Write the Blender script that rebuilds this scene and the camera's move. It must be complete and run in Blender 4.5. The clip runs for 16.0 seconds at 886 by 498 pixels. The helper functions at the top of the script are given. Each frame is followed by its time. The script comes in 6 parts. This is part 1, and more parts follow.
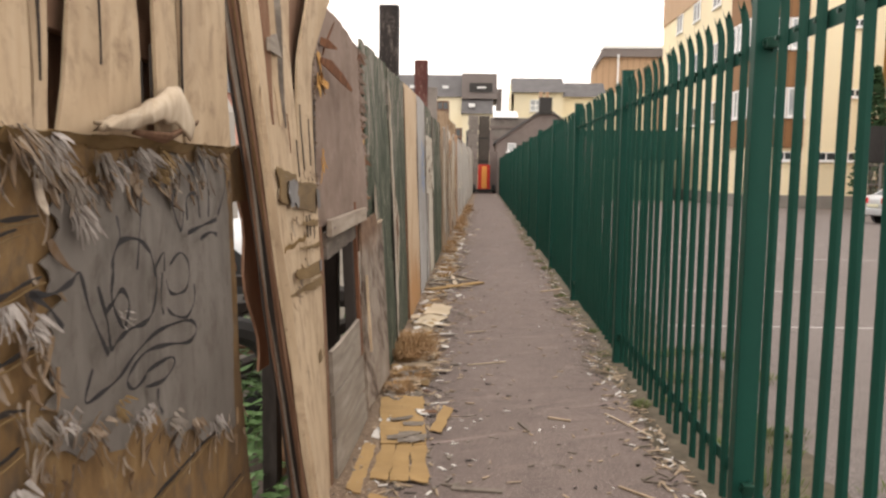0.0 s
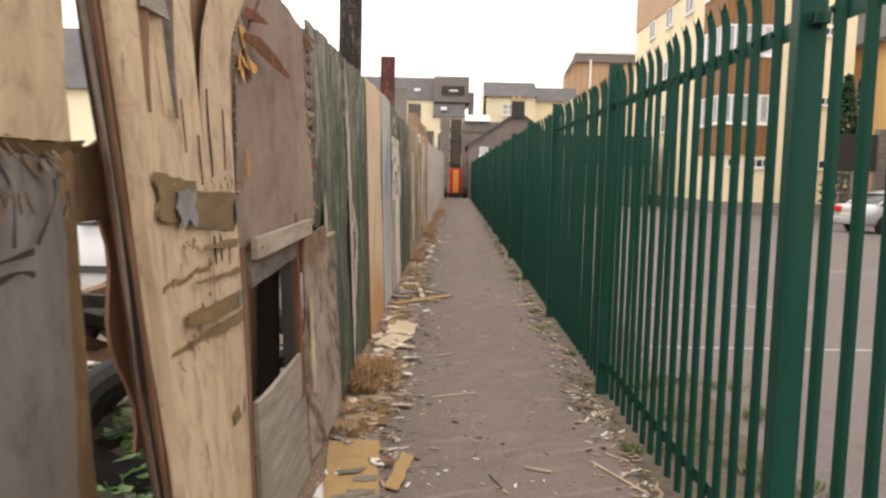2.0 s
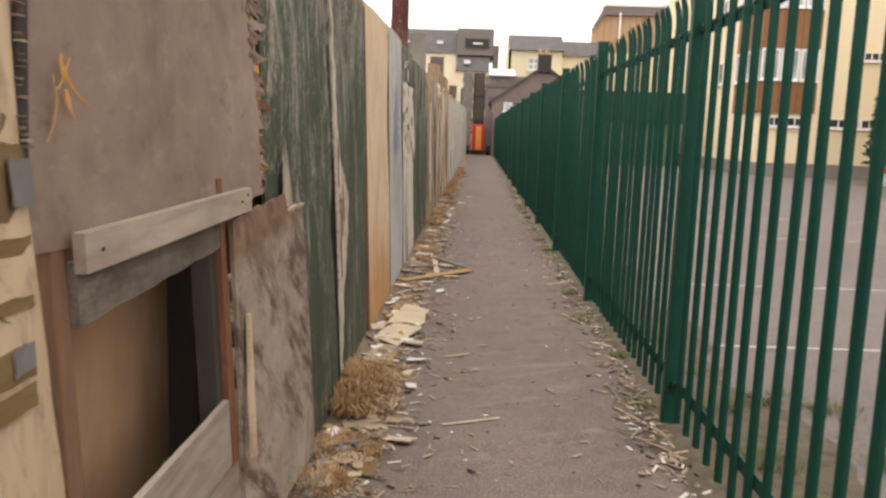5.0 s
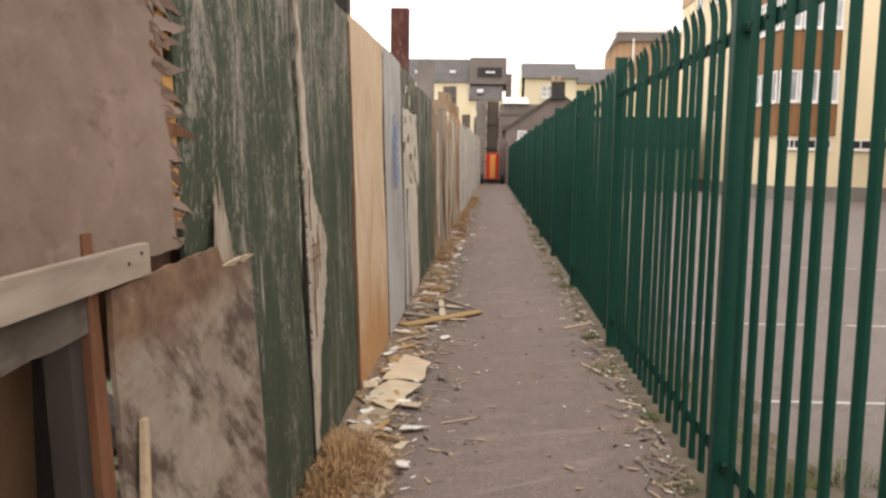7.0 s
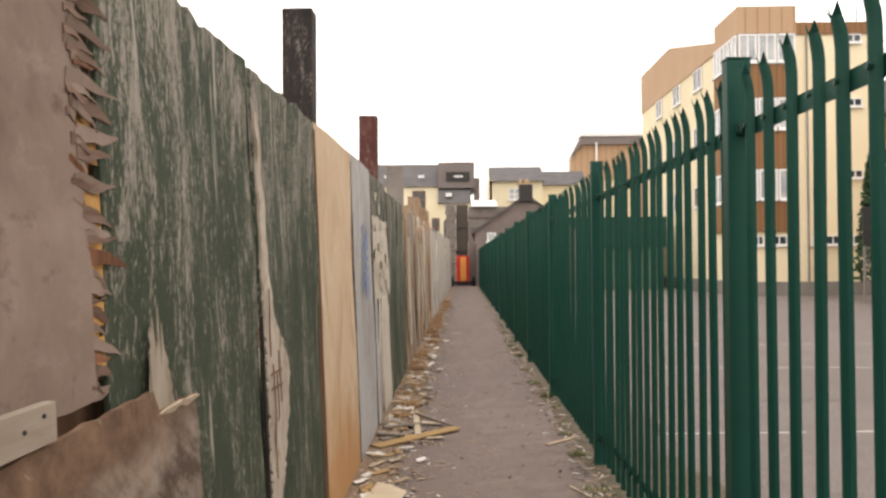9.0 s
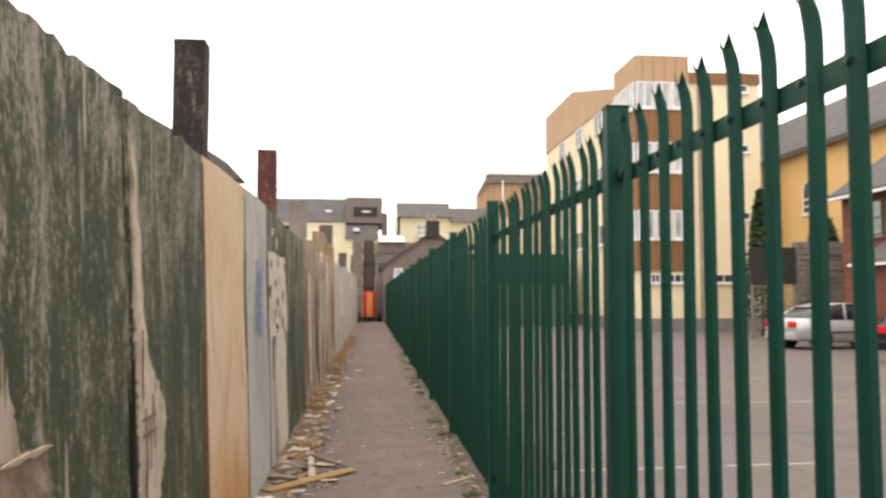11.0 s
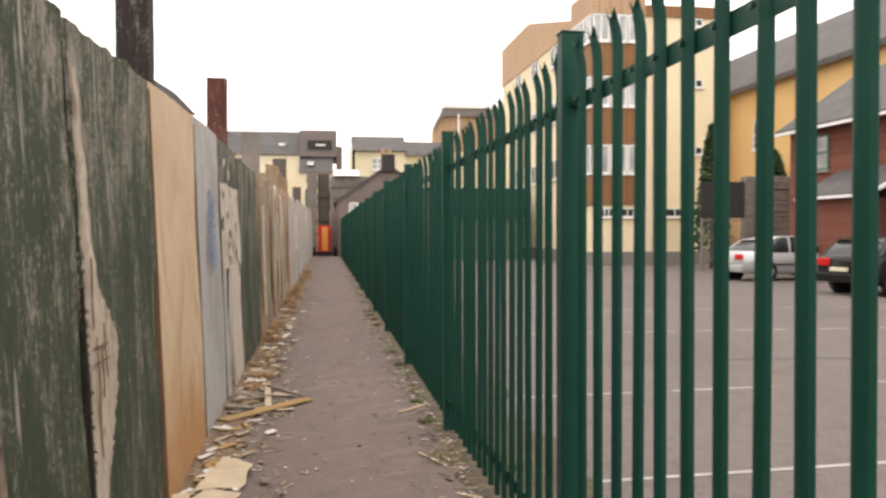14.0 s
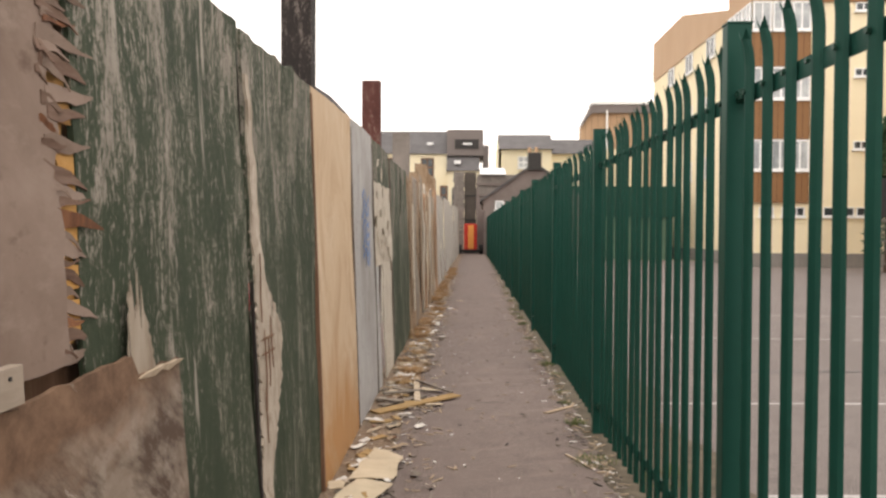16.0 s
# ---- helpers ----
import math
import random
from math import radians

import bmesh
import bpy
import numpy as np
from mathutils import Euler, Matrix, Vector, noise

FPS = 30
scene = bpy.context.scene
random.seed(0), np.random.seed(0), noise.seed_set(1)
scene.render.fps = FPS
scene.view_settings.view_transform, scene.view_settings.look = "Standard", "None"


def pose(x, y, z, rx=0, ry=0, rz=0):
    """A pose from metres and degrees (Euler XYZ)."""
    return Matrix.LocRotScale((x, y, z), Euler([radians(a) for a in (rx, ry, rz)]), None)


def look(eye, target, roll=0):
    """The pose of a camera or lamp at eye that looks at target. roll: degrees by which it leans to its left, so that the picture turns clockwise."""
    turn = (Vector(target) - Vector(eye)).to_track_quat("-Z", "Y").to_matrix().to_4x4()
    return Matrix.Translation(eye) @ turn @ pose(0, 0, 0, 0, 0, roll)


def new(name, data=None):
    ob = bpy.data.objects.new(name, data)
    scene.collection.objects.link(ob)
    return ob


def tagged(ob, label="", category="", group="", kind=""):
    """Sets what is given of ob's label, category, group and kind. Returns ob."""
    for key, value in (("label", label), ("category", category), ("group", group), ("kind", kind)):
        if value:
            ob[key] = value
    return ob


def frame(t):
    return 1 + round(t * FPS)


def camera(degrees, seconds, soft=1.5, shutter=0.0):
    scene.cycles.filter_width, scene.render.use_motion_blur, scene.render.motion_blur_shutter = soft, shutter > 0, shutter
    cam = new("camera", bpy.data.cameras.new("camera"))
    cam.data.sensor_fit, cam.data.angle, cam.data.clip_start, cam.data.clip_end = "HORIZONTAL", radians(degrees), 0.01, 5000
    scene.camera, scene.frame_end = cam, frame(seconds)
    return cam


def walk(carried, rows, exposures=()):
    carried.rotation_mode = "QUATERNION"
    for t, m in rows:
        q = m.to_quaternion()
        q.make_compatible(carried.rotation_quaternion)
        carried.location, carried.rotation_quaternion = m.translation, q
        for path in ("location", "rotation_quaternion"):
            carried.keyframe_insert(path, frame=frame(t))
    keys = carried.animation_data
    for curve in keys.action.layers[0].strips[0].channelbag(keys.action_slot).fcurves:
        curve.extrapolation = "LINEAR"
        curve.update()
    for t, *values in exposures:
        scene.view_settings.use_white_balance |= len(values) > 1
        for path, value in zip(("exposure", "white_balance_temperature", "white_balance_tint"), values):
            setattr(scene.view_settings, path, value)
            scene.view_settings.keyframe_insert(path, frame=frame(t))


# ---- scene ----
cam = camera(58.5, 16.0, soft=2.5, shutter=0.5)
PATH = [
    (0, (0.227, -0.473, 1.372), (0.132, 1.515, 1.173), 0.8),
    (0.5, (0.194, -0.316, 1.363), (0.149, 1.674, 1.169), 0.8),
    (1, (0.146, -0.147, 1.375), (0.159, 1.845, 1.19), 0.1),
    (1.5, (0.16, 0.004, 1.366), (0.172, 1.995, 1.171), -0.2),
    (2, (0.248, 0.206, 1.384), (0.225, 2.197, 1.195), 1.4),
    (2.5, (0.274, 0.363, 1.378), (0.258, 2.351, 1.165), 1.5),
    (3, (0.233, 0.614, 1.374), (0.232, 2.6, 1.134), 1.3),
    (3.5, (0.224, 0.774, 1.361), (0.247, 2.753, 1.073), 1.2),
    (4, (0.237, 1.016, 1.358), (0.194, 2.993, 1.058), 2.7),
    (6.5, (0.304, 2.056, 1.339), (0.191, 4.036, 1.08), 1.0),
    (7, (0.328, 2.183, 1.35), (0.209, 4.167, 1.124), 0.9),
    (7.5, (0.289, 2.349, 1.354), (0.253, 4.34, 1.175), -0.1),
    (8, (0.246, 2.455, 1.368), (0.187, 4.452, 1.262), -0.3),
    (10.5, (0.388, 2.499, 1.416), (0.457, 4.494, 1.541), -0.6),
    (11, (0.377, 2.511, 1.415), (0.56, 4.498, 1.535), -0.0),
    (11.5, (0.391, 2.459, 1.416), (0.722, 4.428, 1.531), 0.2),
    (12, (0.398, 2.453, 1.402), (0.846, 4.4, 1.491), 0.2),
    (12.5, (0.405, 2.467, 1.395), (0.862, 4.414, 1.436), 0.2),
    (13, (0.394, 2.484, 1.396), (0.829, 4.436, 1.392), 0.2),
    (13.5, (0.388, 2.489, 1.391), (0.77, 4.452, 1.364), 0.0),
    (14, (0.383, 2.511, 1.389), (0.677, 4.488, 1.344), -0.1),
    (14.5, (0.373, 2.516, 1.393), (0.545, 4.508, 1.349), 0.1),
    (15, (0.36, 2.515, 1.39), (0.419, 4.514, 1.358), 0.2),
    (15.5, (0.348, 2.528, 1.387), (0.328, 4.527, 1.335), 0.3),
    (16, (0.354, 2.518, 1.394), (0.284, 4.516, 1.344), 0.3),
]
walk(cam, [(t, look(eye, target, roll)) for t, eye, target, roll in PATH])

# ---- light ----
world = bpy.data.worlds.new("overcast_sky")
scene.world = world
world.use_nodes = True
wn, wl = world.node_tree.nodes, world.node_tree.links
sky = wn.new("ShaderNodeTexSky")
sky.sky_type, sky.sun_disc = "NISHITA", False
sky.sun_elevation, sky.sun_rotation = radians(55), radians(150)
sky.air_density, sky.dust_density, sky.ozone_density = 1.0, 6.0, 1.0
dull = wn.new("ShaderNodeHueSaturation")
dull.inputs["Saturation"].default_value, dull.inputs["Value"].default_value = 0.12, 0.10
cloud = wn.new("ShaderNodeMix")
cloud.data_type = "RGBA"
cloud.inputs[0].default_value = 0.85
cloud.inputs[7].default_value = (2.40, 2.21, 2.06, 1)
wl.new(sky.outputs[0], dull.inputs["Color"])
wl.new(dull.outputs[0], cloud.inputs[6])
wl.new(cloud.outputs[2], wn["Background"].inputs[0])
wn["Background"].inputs[1].default_value = 1.0
sun = new("sun", bpy.data.lights.new("sun", "SUN"))
sun.data.energy, sun.data.angle, sun.data.color = 1.0, radians(40), (1.0, 0.95, 0.88)
sun.matrix_world = look((0, 0, 30), (4, 5, 0))
scene.view_settings.exposure = 0.0


# ---- materials ----
class Nodes:
    """A principled material with a few short calls to wire it."""

    def __init__(self, name, rough=0.8, metal=0.0):
        self.m = bpy.data.materials.new(name)
        self.m.use_nodes = True
        self.t = self.m.node_tree
        self.b = self.t.nodes["Principled BSDF"]
        self.b.inputs["Roughness"].default_value = rough
        self.b.inputs["Metallic"].default_value = metal
        self.b.inputs["Specular IOR Level"].default_value = 0.3
        self.co = self.n("ShaderNodeTexCoord").outputs["Object"]

    def n(self, kind):
        return self.t.nodes.new(kind)

    def link(self, a, b):
        self.t.links.new(a, b)

    def shifted(self, amount=7.0):
        """Coordinates moved by a random step, object by object."""
        info, mul, add = self.n("ShaderNodeObjectInfo"), self.n("ShaderNodeMath"), self.n("ShaderNodeVectorMath")
        mul.operation = "MULTIPLY"
        mul.inputs[1].default_value = amount
        self.link(info.outputs["Random"], mul.inputs[0])
        self.link(self.co, add.inputs[0])
        self.link(mul.outputs[0], add.inputs[1])
        self.co = add.outputs[0]
        return self

    def noise(self, scale, stretch=(1, 1, 1), detail=6.0, rough=0.6, twist=0.0):
        mp, nz = self.n("ShaderNodeMapping"), self.n("ShaderNodeTexNoise")
        mp.inputs["Scale"].default_value = stretch
        self.link(self.co, mp.inputs[0])
        self.link(mp.outputs[0], nz.inputs["Vector"])
        nz.inputs["Scale"].default_value, nz.inputs["Detail"].default_value = scale, detail
        nz.inputs["Roughness"].default_value, nz.inputs["Distortion"].default_value = rough, twist
        return nz.outputs["Fac"]

    def ramp(self, fac, *stops):
        r = self.n("ShaderNodeValToRGB")
        e = r.color_ramp.elements
        while len(e) < len(stops):
            e.new(0.5)
        for k, (p, c) in zip(e, stops):
            k.position = p
            k.color = (*c, 1) if len(c) == 3 else c
        self.link(fac, r.inputs[0])
        return r.outputs[0]

    def mask(self, fac, lo, hi):
        r = self.n("ShaderNodeMapRange")
        r.inputs[1].default_value, r.inputs[2].default_value = lo, hi
        self.link(fac, r.inputs[0])
        return r.outputs[0]

    def mix(self, fac, a, b, mode="MIX"):
        m = self.n("ShaderNodeMix")
        m.data_type, m.blend_type = "RGBA", mode
        for s, v in ((m.inputs[0], fac), (m.inputs[6], a), (m.inputs[7], b)):
            if isinstance(v, tuple):
                s.default_value = (*v, 1)
            elif isinstance(v, (int, float)):
                s.default_value = v
            else:
                self.link(v, s)
        return m.outputs[2]

    def finish(self, colour, height=None, bump=0.3, depth=0.01, rough=None):
        if isinstance(colour, tuple):
            self.b.inputs["Base Color"].default_value = (*colour, 1)
        else:
            self.link(colour, self.b.inputs["Base Color"])
        if height is not None:
            bp = self.n("ShaderNodeBump")
            bp.inputs["Strength"].default_value, bp.inputs["Distance"].default_value = bump, depth
            self.link(height, bp.inputs["Height"])
            self.link(bp.outputs[0], self.b.inputs["Normal"])
        if rough is not None:
            self.link(rough, self.b.inputs["Roughness"])
        return self.m


def wood(name, dark, mid, light, along=(9, 9, 1), scale=4.0, stain=(0.12, 0.09, 0.06), stains=0.5, bump=0.35, cracks=0.0, ticks=0.0):
    """Weathered plywood or timber: streaks along the grain, blotches, stains."""
    k = Nodes(name, 0.85).shifted()
    grain = k.noise(scale, along, 8, 0.65, 0.4)
    blotch = k.noise(2.2, (1, 1, 0.6), 5, 0.6)
    spots = k.noise(9.0, (1, 1.4, 1), 6, 0.7, 0.6)
    c = k.ramp(grain, (0.25, dark), (0.5, mid), (0.75, light))
    c = k.mix(k.mask(blotch, 0.42, 0.75), c, mid)
    c = k.mix(k.mask(spots, 0.80 - stains * 0.3, 0.95 - stains * 0.2), c, stain)
    wash = k.noise(0.9, (1, 1, 0.7), 4, 0.6, 0.3)
    c = k.mix(k.mask(wash, 0.50, 0.75), c, tuple(0.55 * p + 0.45 * q for p, q in zip(dark, stain)))
    if ticks:
        tick = k.noise(30.0, (1, 0.30, 1.5), 5, 0.7, 0.3)
        knot = k.noise(5.5, (1, 1.2, 0.6), 6, 0.7, 1.5)
        c = k.mix(k.mask(knot, 0.60, 0.74), c, stain)
        c = k.mix(k.mask(tick, 0.68 - 0.04 * ticks, 0.76 - 0.04 * ticks), c, tuple(v * 0.8 for v in stain))
    if cracks:
        split_ = k.noise(24.0, (1, 1, 0.035), 4, 0.6, 0.2)
        c = k.mix(k.mask(split_, 0.70 - 0.05 * cracks, 0.73 - 0.05 * cracks), c, tuple(v * 0.4 for v in dark))
    return k.finish(c, grain, bump, 0.006)


def height_of(k):
    s = k.n("ShaderNodeSeparateXYZ")
    k.link(k.co, s.inputs[0])
    return s.outputs[2]


def peeling(name, paint, paint_b, bare, bare_b, cover=0.5, size=1.0, weathered=0.0):
    """Old paint worn off in flecks and long scratches along the grain."""
    k = Nodes(name, 0.8)
    up_ = k.mask(height_of(k), 0.9, 2.0)
    k.shifted()
    fleck = k.noise(50.0 * size, (1, 1, 0.17), 8, 0.76, 0.5)
    small = k.noise(95.0 * size, (1, 1, 0.5), 5, 0.70, 0.4)
    patch = k.noise(5.0 * size, (1, 1, 0.30), 7, 0.70, 0.5)
    scratch = k.noise(17.0 * size, (1, 1, 0.03), 3, 0.5, 0.05)
    grime = k.noise(6.0, (1, 1, 0.5), 6, 0.7, 0.4)

    def madd(x, f, y):
        n = k.n("ShaderNodeMath")
        n.operation = "MULTIPLY_ADD"
        k.link(x, n.inputs[0])
        n.inputs[1].default_value = f
        if isinstance(y, float):
            n.inputs[2].default_value = y
        else:
            k.link(y, n.inputs[2])
        return n.outputs[0]
    total = madd(patch, 0.80, madd(fleck, 0.80, madd(small, 0.75, madd(up_, weathered, 0.0))))
    worn = k.mask(total, 1.14 + cover * 0.24, 1.235 + cover * 0.24)
    thin = k.mask(total, 1.06 + cover * 0.24, 1.22 + cover * 0.24)
    lines = k.mask(scratch, 0.66, 0.70)
    painted = k.ramp(patch, (0.3, paint), (0.7, paint_b))
    bared = k.ramp(fleck, (0.3, bare), (0.7, bare_b))
    c = k.mix(thin, painted, tuple(0.75 * p + 0.25 * q for p, q in zip(paint_b, bare)))
    c = k.mix(worn, c, bared)
    c = k.mix(lines, c, bare_b)
    c = k.mix(k.mask(grime, 0.56, 0.80), c, tuple(0.55 * v for v in paint))
    return k.finish(c, total, 0.4, 0.004)


def plain(name, colour, rough=0.6, metal=0.0, vary=0.12, scale=6.0, bump=0.0, grain=60.0):
    k = Nodes(name, rough, metal).shifted()
    lo, hi = tuple(c * (1 - vary) for c in colour), tuple(min(1, c * (1 + vary)) for c in colour)
    big = k.noise(scale, (1, 1, 1), 5, 0.6)
    small = k.noise(grain, (1, 1, 1), 3, 0.6)
    c = k.mix(k.mask(small, 0.3, 0.7), k.ramp(big, (0.3, lo), (0.7, hi)), k.ramp(big, (0.3, hi), (0.7, lo)))
    c = k.mix(0.35, k.ramp(big, (0.3, lo), (0.7, hi)), c)
    return k.finish(c, small if bump else None, bump, 0.004)


def asphalt(name, dark, light, speck, scuffs=False):
    """Worn asphalt: stones of two sizes, dark pits, broad stains, pale scuffs."""
    k = Nodes(name, 0.9)
    big = k.noise(0.5, (1, 0.6, 1), 5, 0.6)
    mid = k.noise(5.0, (1, 1, 1), 7, 0.68)
    fine = k.noise(130.0, (1, 1, 1), 3, 0.7)
    coarse = k.noise(48.0, (1, 1, 1), 4, 0.7)
    c = k.ramp(big, (0.3, dark), (0.7, light))
    c = k.mix(k.mask(mid, 0.48, 0.75), c, tuple(v * 0.78 for v in dark))
    c = k.mix(k.mask(coarse, 0.36, 0.28), c, tuple(v * 0.5 for v in dark))
    c = k.mix(k.mask(coarse, 0.60, 0.68), c, tuple(0.6 * p + 0.4 * q for p, q in zip(speck, light)))
    c = k.mix(k.mask(fine, 0.54, 0.66), c, speck)
    chip = k.noise(34.0, (1, 1, 1), 2, 0.5)
    c = k.mix(k.mask(chip, 0.735, 0.76), c, tuple(min(1.0, 1.25 * v) for v in speck))
    c = k.mix(k.mask(fine, 0.45, 0.30), c, tuple(v * 0.35 for v in dark))
    if scuffs:
        mp_ = k.n("ShaderNodeMapping")
        mp_.inputs["Rotation"].default_value = (0, 0, radians(-24))
        k.link(k.co, mp_.inputs[0])
        k.co = mp_.outputs[0]
        mark_ = k.noise(9.0, (0.10, 1, 1), 6, 0.72, 0.8)
        c = k.mix(k.mask(mark_, 0.57, 0.70), c, tuple(1.55 * v for v in light))
    return k.finish(c, coarse, 0.6, 0.006)


def boards(name, a, b, seam, pitch, axis=0, rough=0.7):
    """Cladding with narrow upright joints."""
    k = Nodes(name, rough)
    w = k.n("ShaderNodeTexWave")
    w.wave_type, w.bands_direction = "BANDS", "XYZ"[axis] if axis < 3 else "DIAGONAL"
    w.inputs["Scale"].default_value = 0.314 / pitch
    k.link(k.co, w.inputs["Vector"])
    big = k.noise(0.6, (1, 1, 0.3), 4, 0.6)
    c = k.mix(k.mask(w.outputs["Fac"], 0.04, 0.0), k.ramp(big, (0.3, a), (0.7, b)), seam)
    return k.finish(c, w.outputs["Fac"], 0.1, 0.01)


M = {}
M["pale_ply"] = wood("pale_delaminated_ply", (0.30, 0.215, 0.135), (0.46, 0.345, 0.225), (0.54, 0.43, 0.305), (4, 4, 1.1), 3.2, (0.22, 0.15, 0.098), 0.95, 0.25, 0.15, 0.7)
M["ochre_ply"] = wood("ochre_ply_core", (0.085, 0.048, 0.020), (0.165, 0.098, 0.040), (0.26, 0.17, 0.08), (2, 2.6, 1.4), 5.0, (0.075, 0.058, 0.045), 1.05, 0.4)
M["ochre_strip"] = wood("ochre_inner_veneer", (0.095, 0.058, 0.022), (0.165, 0.105, 0.043), (0.235, 0.155, 0.072), (1, 1, 6), 6.0)
M["grey_ply"] = wood("grey_weathered_ply", (0.10, 0.086, 0.073), (0.155, 0.136, 0.119), (0.215, 0.192, 0.17), (3, 3, 1), 3.0, (0.085, 0.068, 0.054), 0.95, 0.45)
M["grey_wood"] = wood("silvery_bare_wood", (0.15, 0.12, 0.096), (0.25, 0.212, 0.173), (0.36, 0.315, 0.265), (8, 1, 8), 3.0)
M["batten_wood"] = wood("warm_grey_batten", (0.20, 0.155, 0.118), (0.32, 0.262, 0.208), (0.42, 0.36, 0.30), (8, 1, 8), 3.0)
M["orange_stick"] = wood("orange_brown_timber", (0.065, 0.030, 0.018), (0.16, 0.068, 0.034), (0.29, 0.135, 0.065), (8, 8, 1), 4.0, (0.06, 0.04, 0.03), 0.85)
M["inner_board"] = wood("plain_brown_board", (0.24, 0.135, 0.075), (0.34, 0.205, 0.12), (0.41, 0.265, 0.165), (3, 3, 1), 3.0)
M["stained_grey"] = wood("dark_stained_grey_board", (0.055, 0.042, 0.033), (0.125, 0.102, 0.083), (0.28, 0.24, 0.20), (5, 1, 5), 3.0, (0.05, 0.038, 0.03), 0.95)
M["bare_wood"] = wood("bare_pale_wood", (0.22, 0.17, 0.125), (0.42, 0.36, 0.29), (0.56, 0.50, 0.43), (6, 6, 0.8), 5.0, (0.17, 0.12, 0.08), 1.0, 0.45, 1.2)
M["grey_flake"] = wood("silver_splinters", (0.10, 0.080, 0.062), (0.185, 0.155, 0.128), (0.34, 0.30, 0.26), (6, 6, 2), 5.0)
k = Nodes("pinkish_brown_ply", 0.85)
blot = k.noise(2.3, (1, 1, 1), 8, 0.66, 0.3)
film_ = k.noise(11.0, (1, 0.7, 1.2), 7, 0.7, 0.2)
scar = k.noise(30.0, (1, 0.4, 1.0), 5, 0.7, 0.3)
c = k.ramp(blot, (0.30, (0.125, 0.080, 0.058)), (0.45, (0.19, 0.135, 0.105)), (0.6, (0.235, 0.172, 0.137)), (0.75, (0.30, 0.23, 0.188)))
c = k.mix(k.mask(film_, 0.55, 0.75), c, (0.275, 0.212, 0.172))
c = k.mix(k.mask(film_, 0.42, 0.28), c, (0.13, 0.085, 0.062))
c = k.mix(k.mask(scar, 0.70, 0.76), c, (0.08, 0.05, 0.037))
M["brown_ply"] = k.finish(c, film_, 0.2, 0.004)
k = Nodes("stained_brown_ply", 0.85)
rise = height_of(k)
big = k.noise(5.0, (1, 1, 1.2), 8, 0.72, 0.2)
wet = k.noise(2.1, (1, 0.7, 1), 6, 0.65, 0.5)
edge_ = k.n("ShaderNodeMath")
edge_.operation = "MULTIPLY_ADD"
k.link(wet, edge_.inputs[0])
edge_.inputs[1].default_value = 0.55
k.link(rise, edge_.inputs[2])
mpd = k.n("ShaderNodeMapping")
mpd.inputs["Rotation"].default_value = (radians(38), 0, 0)
k.link(k.co, mpd.inputs[0])
k.co = mpd.outputs[0]
scrape = k.noise(18.0, (1, 0.16, 1.6), 7, 0.75, 0.1)
smear = k.noise(4.5, (1, 0.4, 1.3), 7, 0.7, 0.2)
c = k.ramp(big, (0.32, (0.20, 0.15, 0.11)), (0.50, (0.275, 0.225, 0.18)), (0.68, (0.35, 0.30, 0.25)))
c = k.mix(k.mask(wet, 0.52, 0.62), c, (0.16, 0.098, 0.062))
c = k.mix(k.mask(smear, 0.48, 0.60), c, (0.085, 0.056, 0.040))
c = k.mix(k.mask(edge_.outputs[0], 1.16, 1.30), c, k.mix(k.mask(big, 0.40, 0.62), (0.10, 0.058, 0.036), (0.22, 0.135, 0.085)))
c = k.mix(k.mask(scrape, 0.64, 0.70), c, (0.40, 0.35, 0.30))
c = k.mix(k.mask(scrape, 0.34, 0.28), c, (0.07, 0.045, 0.032))
M["stained_ply"] = k.finish(c, scrape, 0.25, 0.004)
k = Nodes("clean_tan_ply_stained", 0.8)
rise = height_of(k)
soft_ = k.noise(2.2, (1, 1, 0.7), 7, 0.65, 0.8)
vein = k.noise(5.0, (1, 1, 0.35), 6, 0.7, 1.2)
dots = k.noise(7.0, (1, 1, 0.8), 5, 0.65)
damp = k.n("ShaderNodeMath")
damp.operation = "MULTIPLY_ADD"
k.link(soft_, damp.inputs[0])
damp.inputs[1].default_value = 1.3
k.link(rise, damp.inputs[2])
c = k.ramp(soft_, (0.30, (0.43, 0.30, 0.185)), (0.48, (0.52, 0.39, 0.26)), (0.66, (0.57, 0.45, 0.325)))
c = k.mix(k.mask(vein, 0.62, 0.85), c, (0.46, 0.325, 0.195))
c = k.mix(k.mask(damp.outputs[0], 1.35, 0.85), c, (0.38, 0.205, 0.085))
c = k.mix(k.mask(dots, 0.68, 0.80), c, (0.33, 0.205, 0.105))
c = k.mix(k.mask(k.noise(2.6, (1, 1, 0.55), 6, 0.7, 0.9), 0.52, 0.72), c, (0.40, 0.27, 0.155))
c = k.mix(k.mask(k.noise(14.0, (1, 1, 0.8), 6, 0.75, 0.5), 0.66, 0.76), c, (0.30, 0.19, 0.11))
M["tan_ply"] = k.finish(c, vein, 0.1, 0.003)
M["blue_grey_ply"] = wood("pale_grey_ply", (0.26, 0.25, 0.24), (0.37, 0.36, 0.35), (0.46, 0.45, 0.43), (5, 5, 0.6), 2.5, (0.20, 0.165, 0.13), 0.85, 0.2, 0.6)
M["green_ply"] = peeling("worn_green_paint", (0.024, 0.036, 0.020), (0.046, 0.060, 0.034), (0.135, 0.118, 0.095), (0.32, 0.287, 0.243), 0.48, 1.0, 0.10)
M["raw_strip"] = wood("torn_raw_wood", (0.30, 0.22, 0.14), (0.47, 0.38, 0.28), (0.60, 0.51, 0.40), (6, 6, 1.5), 5.0)
